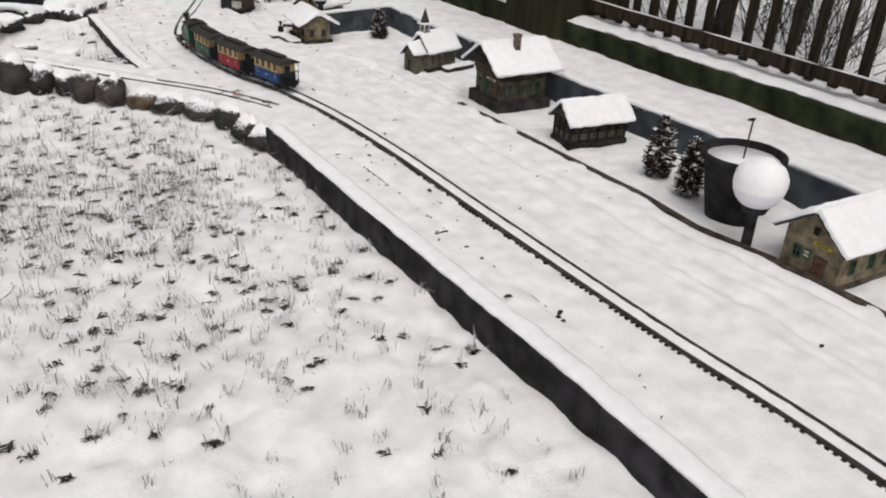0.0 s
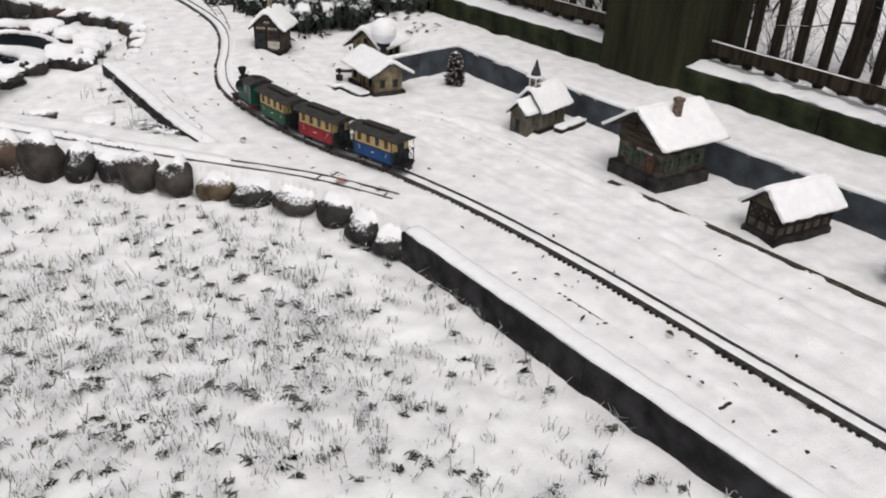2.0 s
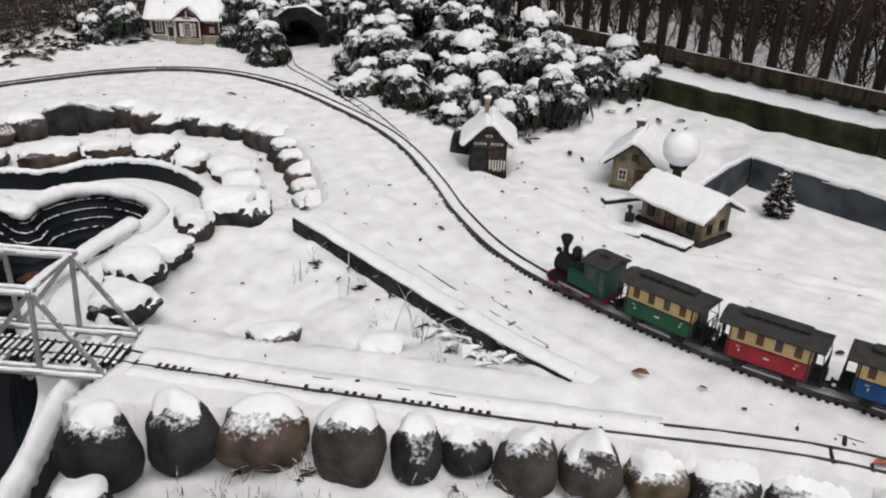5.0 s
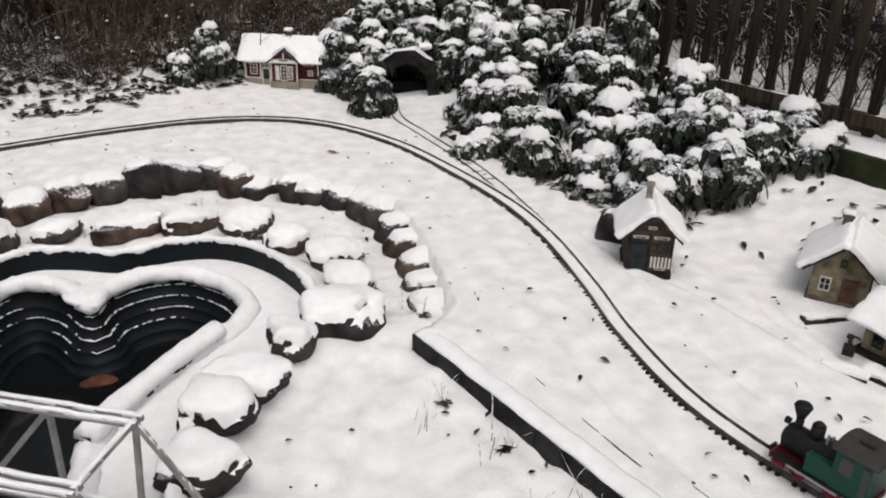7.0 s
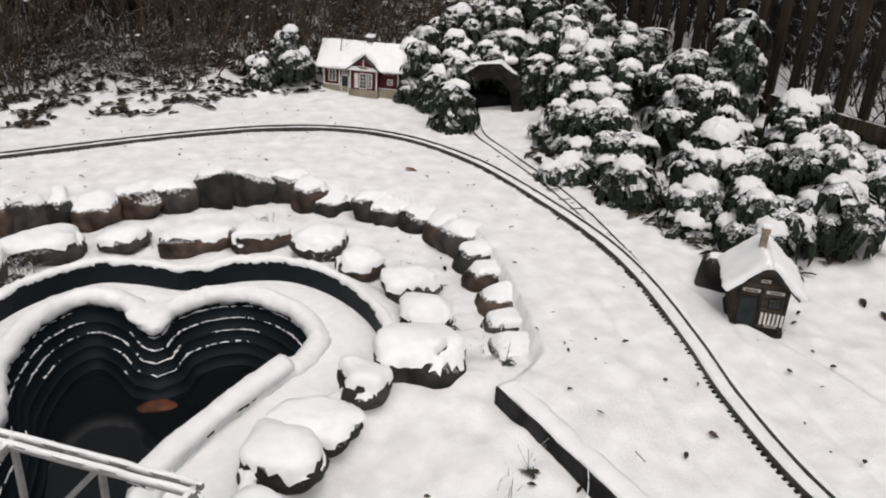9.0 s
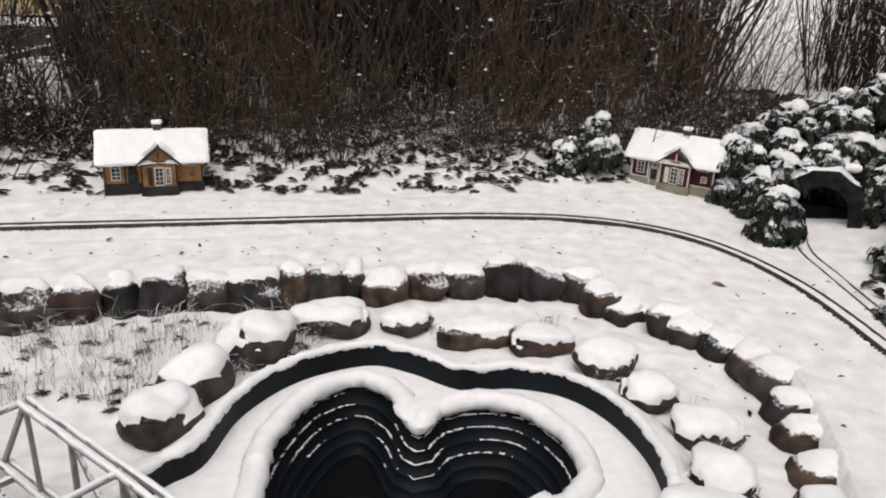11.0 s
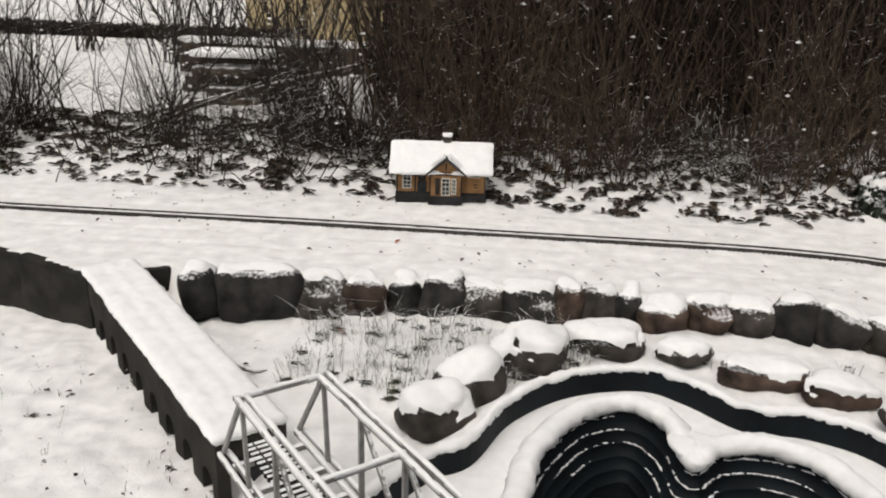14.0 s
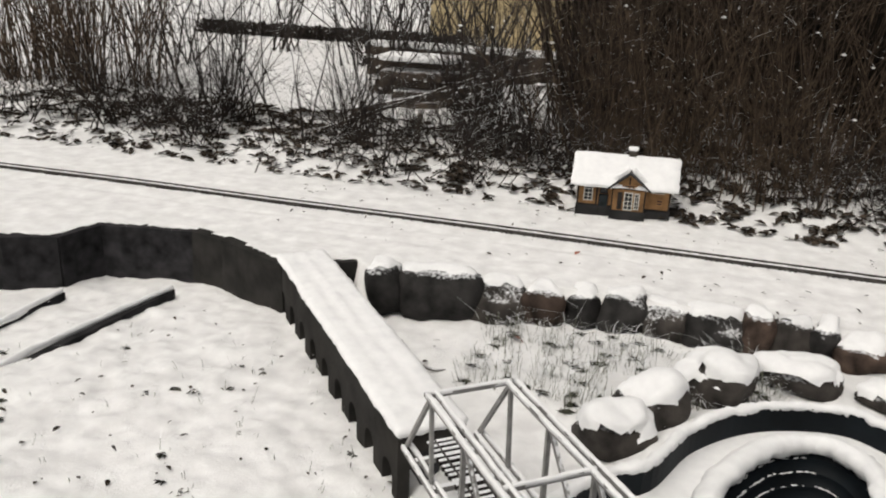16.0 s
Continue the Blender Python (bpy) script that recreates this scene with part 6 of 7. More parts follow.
# stems: bent three-sided rods, gathered into lists
def stem(vs, fs, p, d, length, r, rng, bends=3, wander=0.12, sides=3):
    q, w = p.copy(), d.normalized()
    ring = None
    for k in range(bends + 1):
        rr = r * (1 - 0.75 * k / bends)
        u = w.orthogonal().normalized()
        v = w.cross(u)
        base = len(vs)
        vs += [tuple(q + (u * math.cos(6.283 * j / sides) + v * math.sin(6.283 * j / sides)) * rr) for j in range(sides)]
        if ring is not None:
            fs += [(ring + j, ring + (j + 1) % sides, base + (j + 1) % sides, base + j) for j in range(sides)]
        ring = base
        yield q, w
        q = q + w * (length / bends)
        w = (w + Vector((rng.gauss(0, wander), rng.gauss(0, wander), rng.gauss(0, wander * 0.6)))).normalized()


def thicket(name, label, x0, x1, y0, y1, n, height_lo, height_hi, mat, seed, lean=0.22, r0=0.004, r1=0.009, twigs=4, clump=0.25, gap=0.0):
    rng = random.Random(seed)
    vs, fs = [], []
    hubs = [(rng.uniform(x0, x1), rng.uniform(y0, y1)) for _ in range(max(4, n // 14))]
    for _ in range(n):
        hx, hy = rng.choice(hubs)
        ox, oy = rng.gauss(0, clump * 0.35), rng.gauss(0, clump * 0.35)
        p = Vector((hx + ox, hy + oy, 0.0))
        p.z = 0.03
        if gap and -0.1 < p.x < 1.9 and rng.random() < gap:
            continue
        d = Vector((ox * 0.9 + rng.gauss(0, lean), oy * 0.5 + rng.gauss(0, lean) - 0.05, 1))
        L = rng.uniform(height_lo, height_hi)
        for q, w in list(stem(vs, fs, p, d, L, rng.uniform(r0, r1), rng, 4, 0.11))[1:]:
            for _ in range(rng.randint(0, twigs // 2 + 1)):
                td = Vector((rng.gauss(0, 0.7), rng.gauss(0, 0.7), rng.uniform(0.2, 1.0)))
                for _ in stem(vs, fs, q, td, rng.uniform(0.12, 0.45), r0 * 0.5, rng, 2, 0.2):
                    pass
    return tagged(from_lists(name, vs, fs, mat), label, "thicket", kind="stuff")


thicket("brushwood", "dense brown bare brushwood behind the railway", -1.4, 2.6, 9.15, 9.9, 700, 0.9, 2.0, STEMS, 31, 0.28, 0.0026, 0.0065, 7, gap=0.5)
# the deeper stems are a near-black copy, with the thicket's shade in their colour
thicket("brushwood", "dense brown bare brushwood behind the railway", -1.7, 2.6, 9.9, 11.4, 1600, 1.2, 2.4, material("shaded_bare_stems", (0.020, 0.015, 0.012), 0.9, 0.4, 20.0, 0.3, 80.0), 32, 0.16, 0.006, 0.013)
thicket("brushwood", "thin brown bare shoots at the thicket's edge", -1.2, 2.9, 8.85, 9.3, 420, 0.25, 1.2, STEMS, 33, 0.25, 0.002, 0.005)
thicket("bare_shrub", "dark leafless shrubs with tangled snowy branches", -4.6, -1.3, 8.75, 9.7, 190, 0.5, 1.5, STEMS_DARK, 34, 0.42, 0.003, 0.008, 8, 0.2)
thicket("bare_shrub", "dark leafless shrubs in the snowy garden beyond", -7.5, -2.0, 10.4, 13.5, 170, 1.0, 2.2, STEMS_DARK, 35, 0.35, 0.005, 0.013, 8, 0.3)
thicket("bare_shrub", "brown leafless shrub at the garden's edge", -6.4, -5.1, 9.3, 10.2, 200, 1.0, 2.0, STEMS, 36, 0.15, 0.004, 0.010, 6, 0.2)
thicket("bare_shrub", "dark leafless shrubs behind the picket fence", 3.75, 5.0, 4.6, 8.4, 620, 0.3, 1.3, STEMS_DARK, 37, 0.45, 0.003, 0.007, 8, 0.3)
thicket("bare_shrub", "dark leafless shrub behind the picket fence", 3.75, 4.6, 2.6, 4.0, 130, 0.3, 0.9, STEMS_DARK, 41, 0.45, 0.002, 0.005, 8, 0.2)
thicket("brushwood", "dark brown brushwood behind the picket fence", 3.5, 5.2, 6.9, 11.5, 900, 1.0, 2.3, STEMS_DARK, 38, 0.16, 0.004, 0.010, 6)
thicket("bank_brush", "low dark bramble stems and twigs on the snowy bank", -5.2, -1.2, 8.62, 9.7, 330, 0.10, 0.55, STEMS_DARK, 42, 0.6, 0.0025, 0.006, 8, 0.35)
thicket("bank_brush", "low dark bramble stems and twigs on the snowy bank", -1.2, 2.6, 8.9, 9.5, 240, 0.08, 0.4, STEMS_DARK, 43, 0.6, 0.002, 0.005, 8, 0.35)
# snow caught on the twigs
rng = random.Random(39)
vs, fs = [], []
for _ in range(1500):
    if rng.random() < 0.6:
        c = Vector((rng.uniform(-1.3, 2.7), rng.uniform(8.95, 9.6), 0.08 + 0.9 * rng.random() ** 3))
    else:
        c = Vector((rng.uniform(-4.6, -1.2), rng.uniform(8.8, 9.7), 0.1 + 0.8 * rng.random()))
    r = rng.uniform(0.0015, 0.004) if rng.random() < 0.9 else rng.uniform(0.006, 0.012)
    k = len(vs)
    vs += [tuple(c + Vector(q) * r) for q in ((1.6, 0, 0), (0, 1.2, 0), (-1.6, 0, 0), (0, -1.2, 0), (0, 0, 0.9), (0, 0, -0.5))]
    fs += [(k, k + 1, k + 4), (k + 1, k + 2, k + 4), (k + 2, k + 3, k + 4), (k + 3, k, k + 4), (k + 1, k, k + 5), (k + 2, k + 1, k + 5), (k + 3, k + 2, k + 5), (k, k + 3, k + 5)]
tagged(from_lists("twig_snow", vs, fs, SNOW), "small clumps of snow caught in the brushwood", "snow", kind="stuff")
# added near-black leaf screens stand for the shade deep behind brushwood and fence
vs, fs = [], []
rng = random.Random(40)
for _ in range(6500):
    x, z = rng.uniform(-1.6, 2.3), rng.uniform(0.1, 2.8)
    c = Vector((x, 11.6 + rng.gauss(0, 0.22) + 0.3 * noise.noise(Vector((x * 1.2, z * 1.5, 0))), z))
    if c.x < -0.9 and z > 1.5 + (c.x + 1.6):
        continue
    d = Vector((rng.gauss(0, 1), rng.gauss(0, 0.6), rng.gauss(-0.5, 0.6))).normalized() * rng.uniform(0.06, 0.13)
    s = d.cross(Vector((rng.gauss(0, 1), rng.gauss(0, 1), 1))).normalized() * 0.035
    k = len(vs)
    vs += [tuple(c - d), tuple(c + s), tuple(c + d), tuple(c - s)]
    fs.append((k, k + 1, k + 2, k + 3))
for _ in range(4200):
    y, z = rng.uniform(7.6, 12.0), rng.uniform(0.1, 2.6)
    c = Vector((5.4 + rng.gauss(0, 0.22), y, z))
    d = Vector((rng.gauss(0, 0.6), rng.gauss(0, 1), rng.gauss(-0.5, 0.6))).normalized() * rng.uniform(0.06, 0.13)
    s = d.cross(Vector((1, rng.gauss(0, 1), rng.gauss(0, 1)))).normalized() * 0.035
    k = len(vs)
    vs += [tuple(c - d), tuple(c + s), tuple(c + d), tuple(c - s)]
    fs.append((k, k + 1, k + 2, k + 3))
tagged(from_lists("evergreen_hedge", vs, fs, dusted("shade_screen_leaf", (0.008, 0.009, 0.007), 0.0, scale=30)), "added near-black leaf screen for the shade behind the brushwood", "hedge", kind="stuff")


# rhododendrons: drooping leaves in whorls under pillows of snow
PILLOWS = []
for k in range(14):
    bm = bmesh.new()
    rng = random.Random(700 + k)
    off = Vector((k * 7.3, k * 1.9, 0))
    reach = rng.uniform(0.85, 1.30)
    rings, n = [], 34
    for i in range(1, 11):
        ring = []
        for j in range(n):
            t = 6.2832 * j / n
            c = Vector((math.cos(t), math.sin(t), 0))
            e = reach * (1 + 0.42 * noise.noise(c * 1.5 + off) + 0.34 * noise.noise(c * 4.2 + off) + 0.22 * noise.noise(c * 9 + off))
            f = min(1.0, i / 9)
            th = e * f
            p = Vector((math.sin(th) * c.x, math.sin(th) * c.y, math.cos(th)))
            lump = max(0.0, 0.55 - noise.voronoi(p * 3.4 + off)[0][0])
            r = 0.97 + (0.05 + 0.44 * lump) * math.sqrt(max(0.0, 1 - f ** 3)) + 0.03 * noise.noise(p * 9 + off)
            if i == 10:
                r = 0.88
            ring.append(bm.verts.new((p.x * r, p.y * r, p.z * r)))
        rings.append(ring)
    mid = bm.verts.new((0, 0, sum(v.co.z for v in rings[0]) / n))
    for j in range(n):
        bm.faces.new((mid, rings[0][j], rings[0][(j + 1) % n]))
    for p, q in zip(rings[:-1], rings[1:]):
        for j in range(n):
            bm.faces.new((p[j], q[j], q[(j + 1) % n], p[(j + 1) % n]))
    PILLOWS.append(mesh_of("snow_pillow", bm, SNOW, True))


def rhododendron(x, y, z, width, tall, seed, label, snowy=0.85):
    """Branches that end in domed heads of drooping leaves, most of them under a pillow of snow."""
    rng = random.Random(seed)
    bush = thing("rhododendron", Matrix.Translation((x, y, z)), label, "shrub", "rhododendrons beside the railway")
    vs, fs = [], []
    heads, mounds = [], []
    want = int(4 + 52 * width * tall)
    for i in range(want * 20):
        if len(mounds) >= want:
            break
        a, e = rng.uniform(0, 6.28), rng.uniform(-0.2, 1.0)
        out = math.sqrt(max(0.0, 1 - max(0, e) ** 2)) * max(0.04, width / 2 - 0.05) * (rng.uniform(0.75, 1.1) if rng.random() < 0.8 else rng.uniform(0.1, 0.75))
        hub = Vector((out * math.cos(a), out * math.sin(a), max(0.07, tall * (0.40 + 0.48 * e))))
        R = rng.uniform(0.042, 0.086)
        if all((hub - h).length > 0.66 * (R + q) for h, q in mounds):
            mounds.append((hub, R))
    for c, R in mounds:
        bare = rng.random() > snowy
        heads.append((c + Vector((0, 0, 0.25 * R)), R * rng.uniform(0.9, 1.1), 1))
        heads.append((c - Vector((0, 0, 0.15 * R)), R * rng.uniform(1.0, 1.25), 0))
        for k in range(2):
            a = rng.uniform(0, 6.28)
            heads.append((c + Vector((0.8 * R * math.cos(a), 0.8 * R * math.sin(a), -0.3 * R)), R * rng.uniform(0.5, 0.75), 0))
        if not bare:
            ob = new("snow_pillow", rng.choice(PILLOWS))
            ob.parent = bush
            tip = Matrix.Rotation(rng.gauss(0, 0.22), 4, "X") @ Matrix.Rotation(rng.gauss(0, 0.22), 4, "Y")
            ob.matrix_basis = Matrix.Translation(c - Vector((0, 0, 0.40 * R))) @ tip @ Matrix.Rotation(rng.uniform(0, 6.28), 4, "Z") @ Matrix.Diagonal((R * rng.uniform(0.85, 1.15), R * rng.uniform(0.85, 1.15), R * rng.uniform(0.74, 0.95), 1))
    # shaded leaves deep inside the bush
    for k in range(int(60 * width * tall) + 3):
        a, r = rng.uniform(0, 6.28), width * 0.36 * math.sqrt(rng.random())
        heads.append((Vector((r * math.cos(a), r * math.sin(a), tall * rng.uniform(0.2, 0.62))), rng.uniform(0.045, 0.07), -1))
    for i, (hub, R, e) in enumerate(heads):
        if i % 4 == 0:
            tv, tf = [], []
            list(stem(tv, tf, Vector((hub.x * 0.15, hub.y * 0.15, 0)), Vector((hub.x * 0.7, hub.y * 0.7, hub.z)), hub.length * 0.97, 0.0055, rng, 4, 0.07, 5))
            from_lists("branch", tv, tf, TWIG, bush)
        flat = Vector((hub.x, hub.y, 0))
        axis = (Vector((0, 0, 1)) + flat * (0.9 / max(0.1, width)) + Vector((rng.gauss(0, 0.12), rng.gauss(0, 0.12), 0))).normalized()
        turn = axis.to_track_quat("Z", "Y").to_matrix()
        m = rng.randint(9, 13)
        for k in range(m):
            t = 6.283 * k / m + rng.gauss(0, 0.2)
            tier = 0.72 if k % 3 == 0 else 1.0
            c, d = Vector((math.cos(t), math.sin(t), 0)), Vector((-math.sin(t), math.cos(t), 0))
            w = R * rng.uniform(0.40, 0.56)
            l = R * rng.uniform(1.1, 1.6) * tier
            droop = rng.uniform(0.75, 1.3)
            pts = [(0.08 * l, 0.0, 0.15), (0.45 * l, -0.10 * l, 0.9), (0.82 * l, -0.38 * l * droop, 1.0), (1.0 * l, -0.85 * l * droop, 0.75), (1.0 * l, -1.15 * l * droop, 0.05)]
            b = len(vs)
            for r, h, s in pts:
                for q in (-1, 0, 1):
                    vs.append(tuple(hub + turn @ (c * r + d * (q * w / 2 * s) + Vector((0, 0, h - (0.12 * w * s if q else 0))))))
            for g in range(4):
                for q in (0, 1):
                    o = b + g * 3 + q
                    fs.append((o, o + 1, o + 4, o + 3))
    tagged(from_lists("leaves", vs, fs, RHODO, bush), kind="stuff")
    return bush


LAB = "dark green rhododendron with drooping leaves under snow pillows"
for i, (x, y, w, h) in enumerate([(1.94, 7.84, 0.24, 0.27), (2.50, 8.32, 0.52, 0.52), (2.28, 7.02, 0.44, 0.34), (2.12, 6.68, 0.26, 0.20), (2.55, 7.45, 0.46, 0.44), (2.34, 6.42, 0.42, 0.40), (2.62, 6.85, 0.42, 0.42), (2.22, 6.10, 0.34, 0.34),
                                   (2.58, 6.22, 0.46, 0.38), (2.78, 7.1, 0.42, 0.46), (2.75, 8.0, 0.5, 0.52), (2.86, 6.5, 0.28, 0.36), (2.0, 6.98, 0.20, 0.16), (2.96, 5.98, 0.34, 0.26), (2.36, 8.62, 0.34, 0.55), (2.45, 5.98, 0.30, 0.28), (2.3, 7.35, 0.34, 0.26), (1.42, 8.80, 0.30, 0.36), (1.26, 8.84, 0.2, 0.22), (2.16, 6.36, 0.28, 0.22), (2.72, 6.05, 0.36, 0.30), (2.66, 8.02, 0.34, 0.42), (2.04, 8.34, 0.28, 0.40), (2.62, 7.72, 0.32, 0.42), (2.60, 8.56, 0.30, 0.48), (2.10, 8.52, 0.30, 0.44), (2.50, 7.90, 0.20, 0.30), (2.02, 8.16, 0.2, 0.26), (2.86, 7.55, 0.4, 0.5), (2.75, 8.45, 0.5, 0.6), (3.0, 8.1, 0.45, 0.62), (2.92, 6.98, 0.30, 0.66)]):
    rhododendron(x, y, height(x, y) - 0.01, w, h, 500 + i, LAB, 0.86 if h < 0.4 else 0.66 if h < 0.5 else 0.45)


for x, y, w, h in ((2.33, 8.17, 0.24, 0.17), (2.48, 8.20, 0.22, 0.20), (2.22, 8.30, 0.22, 0.20), (2.13, 8.12, 0.14, 0.12)):
    rhododendron(x, y, 0.20, w, h, int(x * 1000), "snow-laden rhododendron growing over the tunnel mouth", 0.8)


# dwarf conifers in the village
def dwarf_conifer(x, y, tall, wide, seed):
    rng = random.Random(seed)
    tree = thing("dwarf_conifer", at(x, y, VZ, 0), "small dark dwarf spruce dusted with snow", "conifer", "dwarf conifers")
    bm = bmesh.new()
    rod(bm, (0, 0, -0.02), (0, 0, tall * 0.8), 0.006, 6, 0.002)
    part("trunk", bm, TWIG, tree)
    vs, fs = [], []
    for i in range(1500):
        h = rng.random() ** 1.25
        r = wide / 2 * min(1.0, 0.72 + 2 * h) * (1 - h ** 2.2) ** 0.8 * rng.uniform(0.35, 1.08) * (0.8 + 0.4 * noise.noise(Vector((h * 6, i % 7, seed))))
        a = rng.uniform(0, 6.28)
        c = Vector((r * math.cos(a), r * math.sin(a), tall * (0.06 + 0.93 * h)))
        d = Vector((math.cos(a), math.sin(a), rng.uniform(-0.1, 0.9))).normalized() * rng.uniform(0.010, 0.020)
        s = d.cross(Vector((rng.gauss(0, 1), rng.gauss(0, 1), rng.gauss(0, 1)))).normalized() * 0.0045
        k = len(vs)
        vs += [tuple(c - d * 0.5 - s), tuple(c - d * 0.5 + s), tuple(c + d + s * 0.4), tuple(c + d - s * 0.4)]
        fs.append((k, k + 1, k + 2, k + 3))
    from_lists("crown", vs, fs, CONIFER, tree)
    snow = bmesh.new()
    for i in range(4):
        h = 0.35 + 0.65 * rng.random()
        r = wide / 2 * (1 - h) ** 0.75 * 0.9
        a = rng.uniform(0, 6.28)
        made = bmesh.ops.create_icosphere(snow, subdivisions=1, radius=rng.uniform(0.005, 0.010))["verts"]
        for v in made:
            v.co = Vector((v.co.x * 1.4, v.co.y * 1.4, v.co.z * 0.7)) + Vector((r * math.cos(a), r * math.sin(a), tall * (0.12 + 0.9 * h)))
    part("snow_clumps", snow, SNOW, tree, smooth=True)


dwarf_conifer(2.45, 2.385, 0.25, 0.135, 1)
dwarf_conifer(2.425, 2.197, 0.23, 0.110, 2)
dwarf_conifer(2.40, 4.77, 0.18, 0.110, 3)


# ---------------------------------------------------------------- tunnel portal, branch line
branch = smooth_line([(1.60, 5.93), (1.70, 6.15), (1.78, 6.40), (1.85, 6.65), (1.92, 7.0), (1.97, 7.4), (2.02, 7.7), (2.20, 8.05), (2.35, 8.3)], 0.02)
spur = track("tunnel_track", branch, "snowed-in model railway branch running to the tunnel", 0.006)
sleepers(spur, branch[:60], 0.001, chance=0.6, seed=8)
buried = smooth_line([(1.36, 3.66), (1.405, 3.0), (1.425, 2.3), (1.445, 1.7), (1.475, 1.1), (1.50, 0.4)], 0.02)
loop = track("loop_track", buried, "model railway loop track almost hidden by snow", -0.006)
sleepers(loop, buried, -0.0025, chance=0.4, seed=9, wide=0.05)
wedge_line = smooth_line([(1.09, 5.6), (1.05, 5.2), (1.04, 4.8), (1.05, 4.5), (1.12, 4.25), (1.25, 3.98), (1.36, 3.7)], 0.02)
loop2 = track("passing_track", wedge_line, "model railway passing track almost hidden by snow", -0.001)
sleepers(loop2, wedge_line[30:], -0.001, chance=0.4, seed=10)
hut_line = smooth_line([(2.36, 5.62), (2.20, 5.60), (2.08, 5.50), (2.00, 5.36), (1.97, 5.22)], 0.02)
hut_spur = track("village_track", hut_line, "short buried model track beside the village hut", VZ + 0.002)
sleepers(hut_spur, hut_line, VZ + 0.005, chance=0.7, seed=12)

tunnel = thing("tunnel_portal", at(2.27, 8.03, 0, -32), "dark rough tunnel mouth under snow-laden shrubs", "tunnel")
# near-black bore lining: the tunnel's inner shade is put into its colour
BORE_SHADE = material("tunnel_shade", (0.006, 0.006, 0.006), 0.95, 0.3, 20.0, 0.5, 60.0)
arch = [(0.13 * math.cos(math.pi * k / 14), 0.07 + 0.13 * math.sin(math.pi * k / 14)) for k in range(15)]
bm = bmesh.new()
prism(bm, [(0.20, -0.05), (0.20, 0.10), (0.15, 0.22), (0.05, 0.275), (-0.06, 0.27), (-0.16, 0.21), (-0.20, 0.09), (-0.20, -0.05), (-0.13, -0.05)] + arch[::-1] + [(0.13, -0.05)], 0.10)
bmesh.ops.triangulate(bm, faces=bm.faces)
bmesh.ops.subdivide_edges(bm, edges=bm.edges, cuts=2, use_grid_fill=True)
roughen(bm, 0.016, 9, 2)
part("portal", bm, dusted("tunnel_rock", (0.020, 0.018, 0.016), 0.30, scale=40, var=0.4), tunnel)
bm = bmesh.new()
box(bm, 0.02, 0.5, 0.30, -0.145, 0.29, 0.09)
box(bm, 0.02, 0.5, 0.30, 0.145, 0.29, 0.09)
box(bm, 0.31, 0.5, 0.02, 0, 0.29, 0.225)
box(bm, 0.31, 0.02, 0.30, 0, 0.55, 0.09)
box(bm, 0.27, 0.46, 0.08, 0, 0.29, 0.035)
part("bore", bm, BORE_SHADE, tunnel)
bm = bmesh.new()
slab(bm, 0.26, 0.36, 0.05, 0.02, 0.27, 0.26, puff=0.48, seed=3)
roughen(bm, 0.02, 8, 3)
part("snow_cover", bm, SNOW, tunnel, smooth=True)


# ---------------------------------------------------------------- garden beyond
BEIGE = material("beige_house_wall", (0.46, 0.37, 0.22), 0.85, 0.10, 2.0, 0.3, 20.0, stain=0.2)
LOG = dusted("old_wood", (0.075, 0.058, 0.045), 0.25, scale=14, var=0.35)
house = thing("beige_house", Matrix.Translation((-3.65, 16.2, 0.05)), "beige rendered garden house beyond the snowy lawn", "house")
bm = bmesh.new()
box(bm, 3.4, 2.4, 2.6, 0.6, 0.2, 1.25)
part("wall", bm, BEIGE, house)
bm = bmesh.new()
box(bm, 3.44, 2.44, 0.16, 0.6, 0.2, -0.02)
part("base", bm, CONCRETE, house)
bm = bmesh.new()
box(bm, 3.9, 2.9, 0.12, 0.6, 0.2, 2.62)
part("roof", bm, SNOW, house)
pile = thing("timber_pile", at(-2.9, 10.55, 0.03, 8), "stacked dark old timbers dusted with snow", "timber pile")
for k in range(9):
    bm = bmesh.new()
    box(bm, 0.5 + 0.15 * (k % 3), 0.14, 0.07, 0.1 * (k % 2), 0.1 * (k % 3), 0.04 + 0.075 * (k // 2), bevel=0.008)
    part("timber", bm, LOG, pile)
bm = bmesh.new()
slab(bm, 0.6, 0.3, 0.05, 0.05, 0.05, 0.40)
part("snow_cover", bm, SNOW, pile, smooth=True)
ledge = thing("timber_ledge", at(-3.7, 12.0, 0.08, 3), "long dark timber retaining edge with snow", "retaining edge")
bm = bmesh.new()
box(bm, 2.2, 0.2, 0.28, 0.8, 0, 0.14, bevel=0.01)
part("sleeper_beam", bm, LOG, ledge)
bm = bmesh.new()
slab(bm, 2.2, 0.2, 0.05, 0.8, 0, 0.30)
part("snow_cover", bm, SNOW, ledge, smooth=True)
for k, (a, b, r) in enumerate([((-3.2, 9.98, 0.05), (-1.80, 10.5, 0.40), 0.035), ((-3.0, 9.3, 0.06), (-2.1, 9.9, 0.42), 0.014), ((-2.36, 9.42, 0.02), (-2.34, 9.44, 0.22), 0.026)]):
    bm = bmesh.new()
    rod(bm, a, b, r, 9, r * 0.7)
    roughen(bm, 0.006, 5)
    tagged(part("fallen_log" if k < 2 else "stump", bm, LOG), "leaning weathered log dusted with snow" if k < 2 else "short weathered tree stump in the snow", "log")
hedge = thing("low_hedge", at(-6.1, 15.0, 0.05, 4), "low dark clipped hedge across the snowy garden", "hedge")
vs, fs = [], []
rng = random.Random(51)
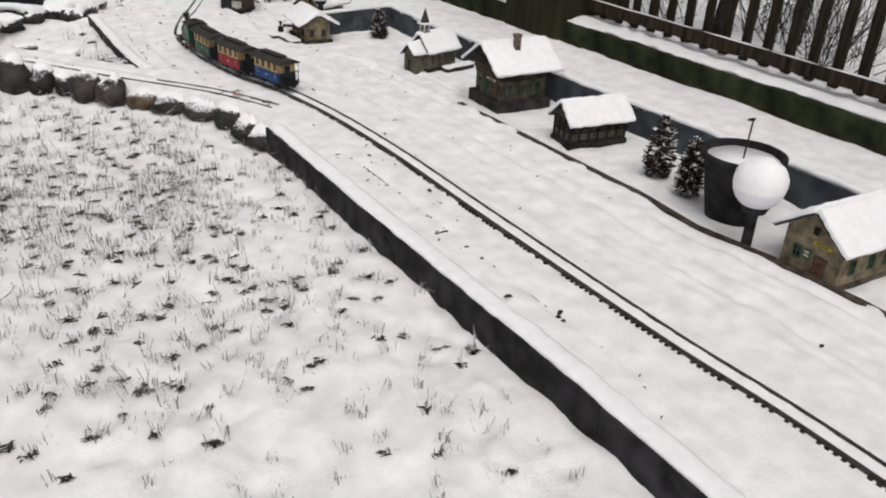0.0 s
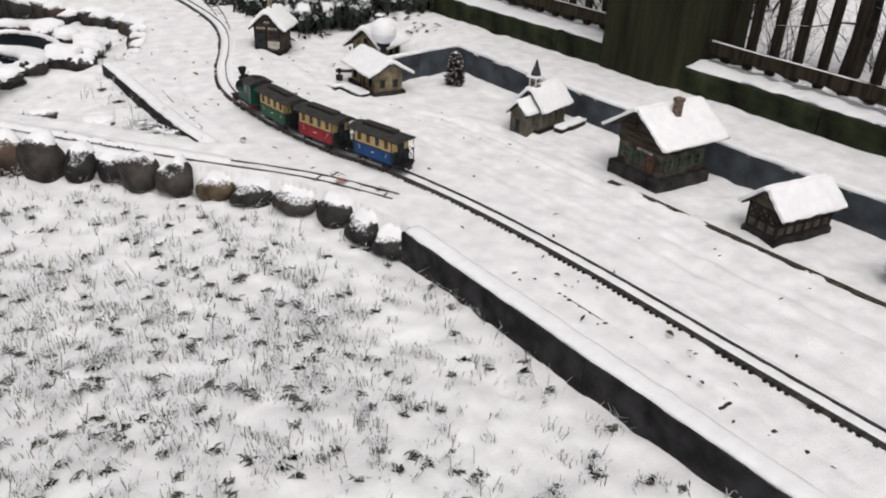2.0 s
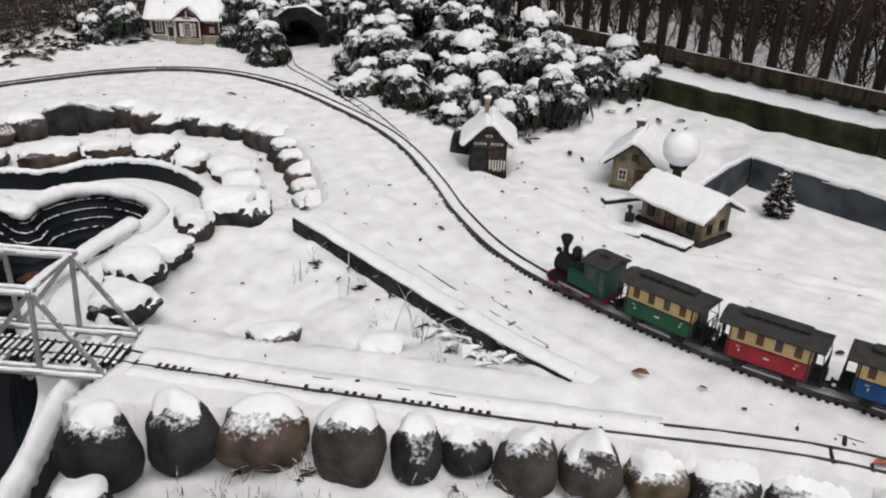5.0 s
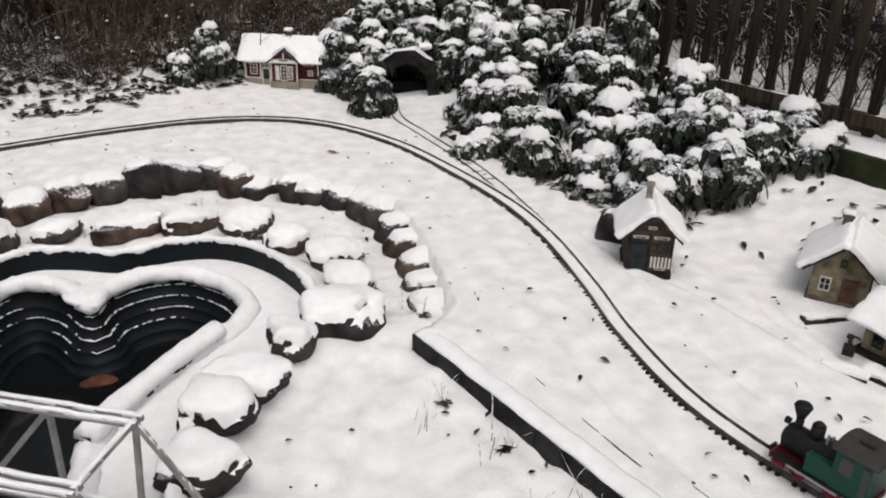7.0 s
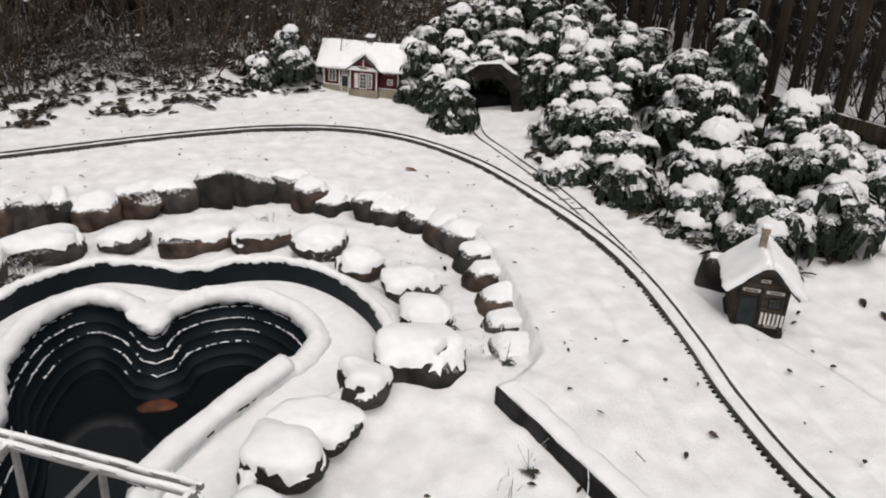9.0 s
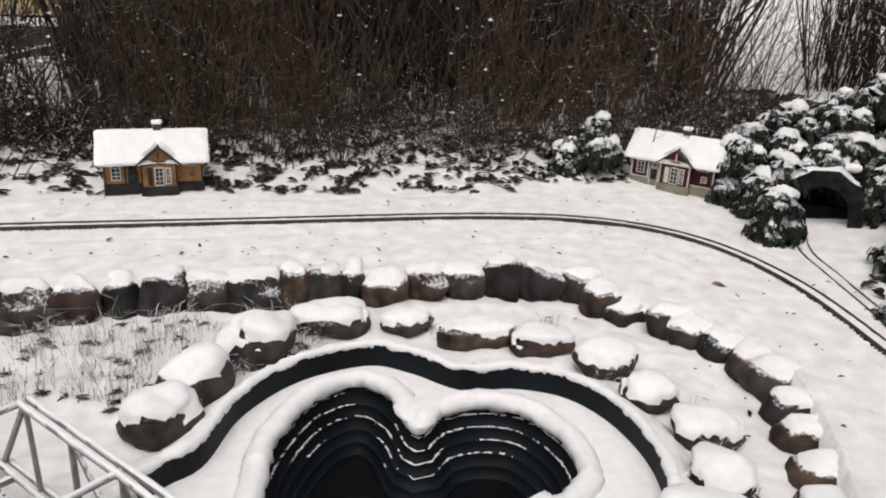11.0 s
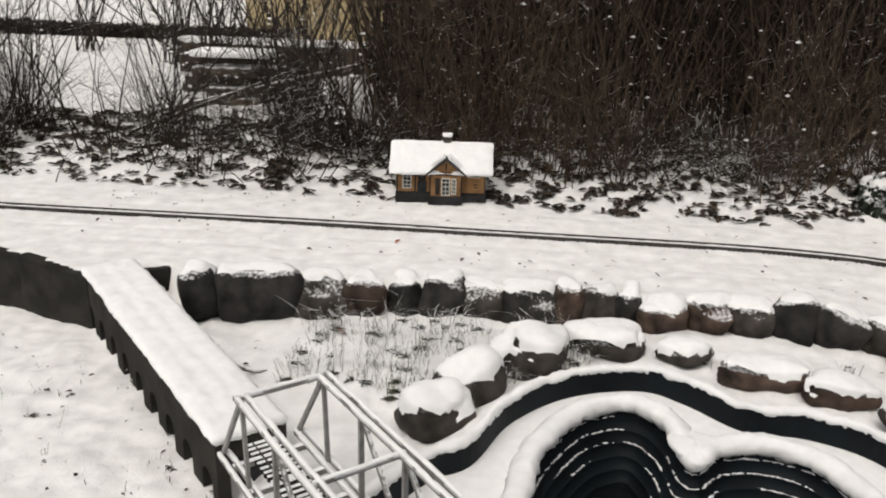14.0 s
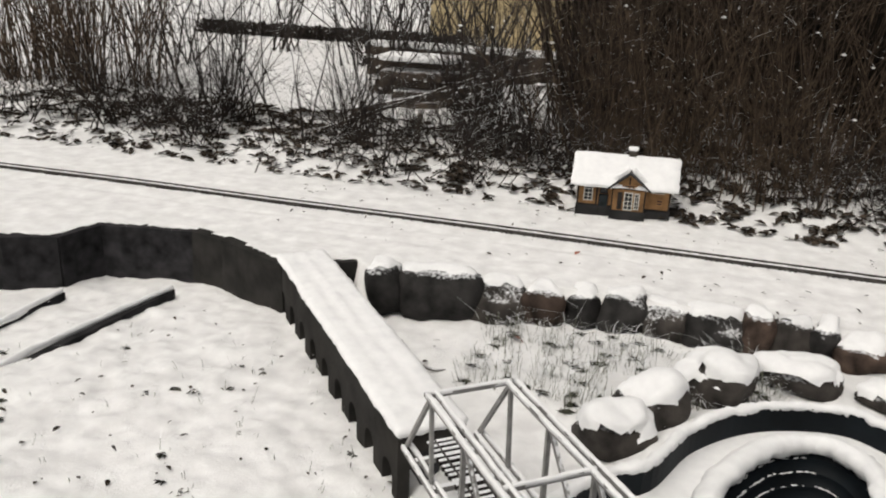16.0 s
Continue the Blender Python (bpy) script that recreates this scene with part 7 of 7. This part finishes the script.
for _ in range(2600):
    c = Vector((rng.uniform(-2.2, 2.0), rng.uniform(-0.15, 0.15), rng.uniform(0, 0.17)))
    d = Vector((rng.gauss(0, 1), rng.gauss(0, 1), rng.gauss(0, 1))).normalized() * 0.06
    s = d.orthogonal().normalized() * 0.02
    k = len(vs)
    vs += [tuple(c - d), tuple(c + s), tuple(c + d), tuple(c - s)]
    fs.append((k, k + 1, k + 2, k + 3))
from_lists("foliage", vs, fs, STEMS_DARK, hedge)
# red shed beyond the fence
REDWALL = material("red_shed_boards", (0.11, 0.030, 0.020), 0.8, 0.25, 8.0, 0.4, 60.0, stain=0.3)
shed2 = gable_house("red_shed", at(5.6, 6.6, 0.1, 62), "red garden shed under heavy snow beyond the fence", 1.9, 1.3, 0.42, 0.55, 0.12, REDWALL, snow=0.10, category="shed")
# kerbs in the village and the yard
KERB = material("worn_kerb", (0.055, 0.044, 0.036), 0.9, 0.35, 25.0, 0.6, 90.0, stain=0.5)
edging("village_kerb", [(x + 0.012, y) for x, y in VILLAGE_EDGE[:8]], 0.007, -0.08, KERB, "low dark worn kerb between railway bed and village", 0.026, 0.29, snow=0)
# kerbs in the yard
for pts in ([(-2.46, 7.16), (-2.50, 6.6), (-2.50, 5.9), (-2.48, 5.2)], [(-2.83, 6.93), (-2.78, 6.5), (-2.75, 6.0)]):
    edging("yard_kerb", pts, -0.205, -0.33, EDGE, "dark kerb board crossing the snowy yard", 0.034, 2.0, snow=0.3)
for x, y, r in ((3.95, 3.55, 0.055), (4.15, 3.2, 0.035), (3.9, 7.6, 0.05)):
    bm = bmesh.new()
    for k in range(6):
        rod(bm, (x + 0.02 * math.sin(k * 1.7), y + 0.02 * math.cos(k * 2.1), 0.45 * k - 0.1), (x + 0.02 * math.sin((k + 1) * 1.7), y + 0.02 * math.cos((k + 1) * 2.1), 0.45 * (k + 1) - 0.09), r * (1 - 0.05 * k), 12, r * (0.95 - 0.05 * k))
    roughen(bm, 0.012, 7, x)
    tree = thing("tree", Matrix(), "bare dark tree trunk behind the picket fence", "tree", "trees behind the fence")
    part("trunk", bm, STEMS_DARK, tree, smooth=True)
    tv, tf = [], []
    trng = random.Random(int(x * 100))
    for _ in range(26):
        list(stem(tv, tf, Vector((x, y, trng.uniform(0.3, 2.4))), Vector((trng.gauss(0, 1), trng.gauss(0, 1), trng.uniform(0.2, 1))), trng.uniform(0.3, 0.9), 0.009, trng, 4, 0.2, 4))
    tagged(from_lists("limbs", tv, tf, STEMS_DARK, tree), kind="stuff")
stick = bmesh.new()
line = smooth_line([(0.0, 2.50, -0.085), (0.06, 2.51, -0.082), (0.13, 2.52, -0.078), (0.19, 2.56, -0.075), (0.21, 2.63, -0.085)], 0.015)
for k, (a, b) in enumerate(zip(line[:-1], line[1:])):
    rod(stick, a, b, 0.0032, 6)
tagged(part("stick", stick, LOG), "thin dark bent stick lying in the lawn snow", "stick")
twig = bmesh.new()
line = smooth_line([(-1.20, 6.74, -0.02), (-1.12, 6.80, -0.10), (-1.0, 6.92, -0.12), (-0.90, 7.05, -0.10)], 0.02)
for a, b in zip(line[:-1], line[1:]):
    rod(twig, a, b, 0.005, 5)
rod(twig, (-1.20, 6.74, 0.01), (-1.01, 6.55, 0.0), 0.004, 5)
tagged(part("fallen_twig", twig, LOG), "dark bent twig beside the viaduct", "twig")
spots = [(0.90 + trng.gauss(0, 0.03), 4.86 + trng.gauss(0, 0.05)) for _ in range(46)] + [(0.86 + trng.gauss(0, 0.02), 4.74 + trng.gauss(0, 0.03)) for _ in range(16)]
litter("leaf_clump", "withered snowy leaves beside the dark edging", spots, dusted("withered_leaf", (0.055, 0.050, 0.040), 0.45, scale=60, var=0.4), 17, 0.012, 0.03)
boulder("boulder", 1.90, 6.00, 0.0, 0.14, 0.13, 0.18, 0.4, 411, "dark grey boulder leaning behind the boarded hut", STONES[1], lift=0.016, edge=0.8)
FISH = material("orange_ornament", (0.11, 0.04, 0.022), 0.6, 0.3, 20.0, 0.2, 60.0)
bm = stone_mesh(77, 0.11, 0.07, 0.06)
tagged(part("pond_ornament", bm, FISH, place=Matrix.Translation((0.18, 6.52, -0.345))), "dull orange ornament in the dark water", "ornament")
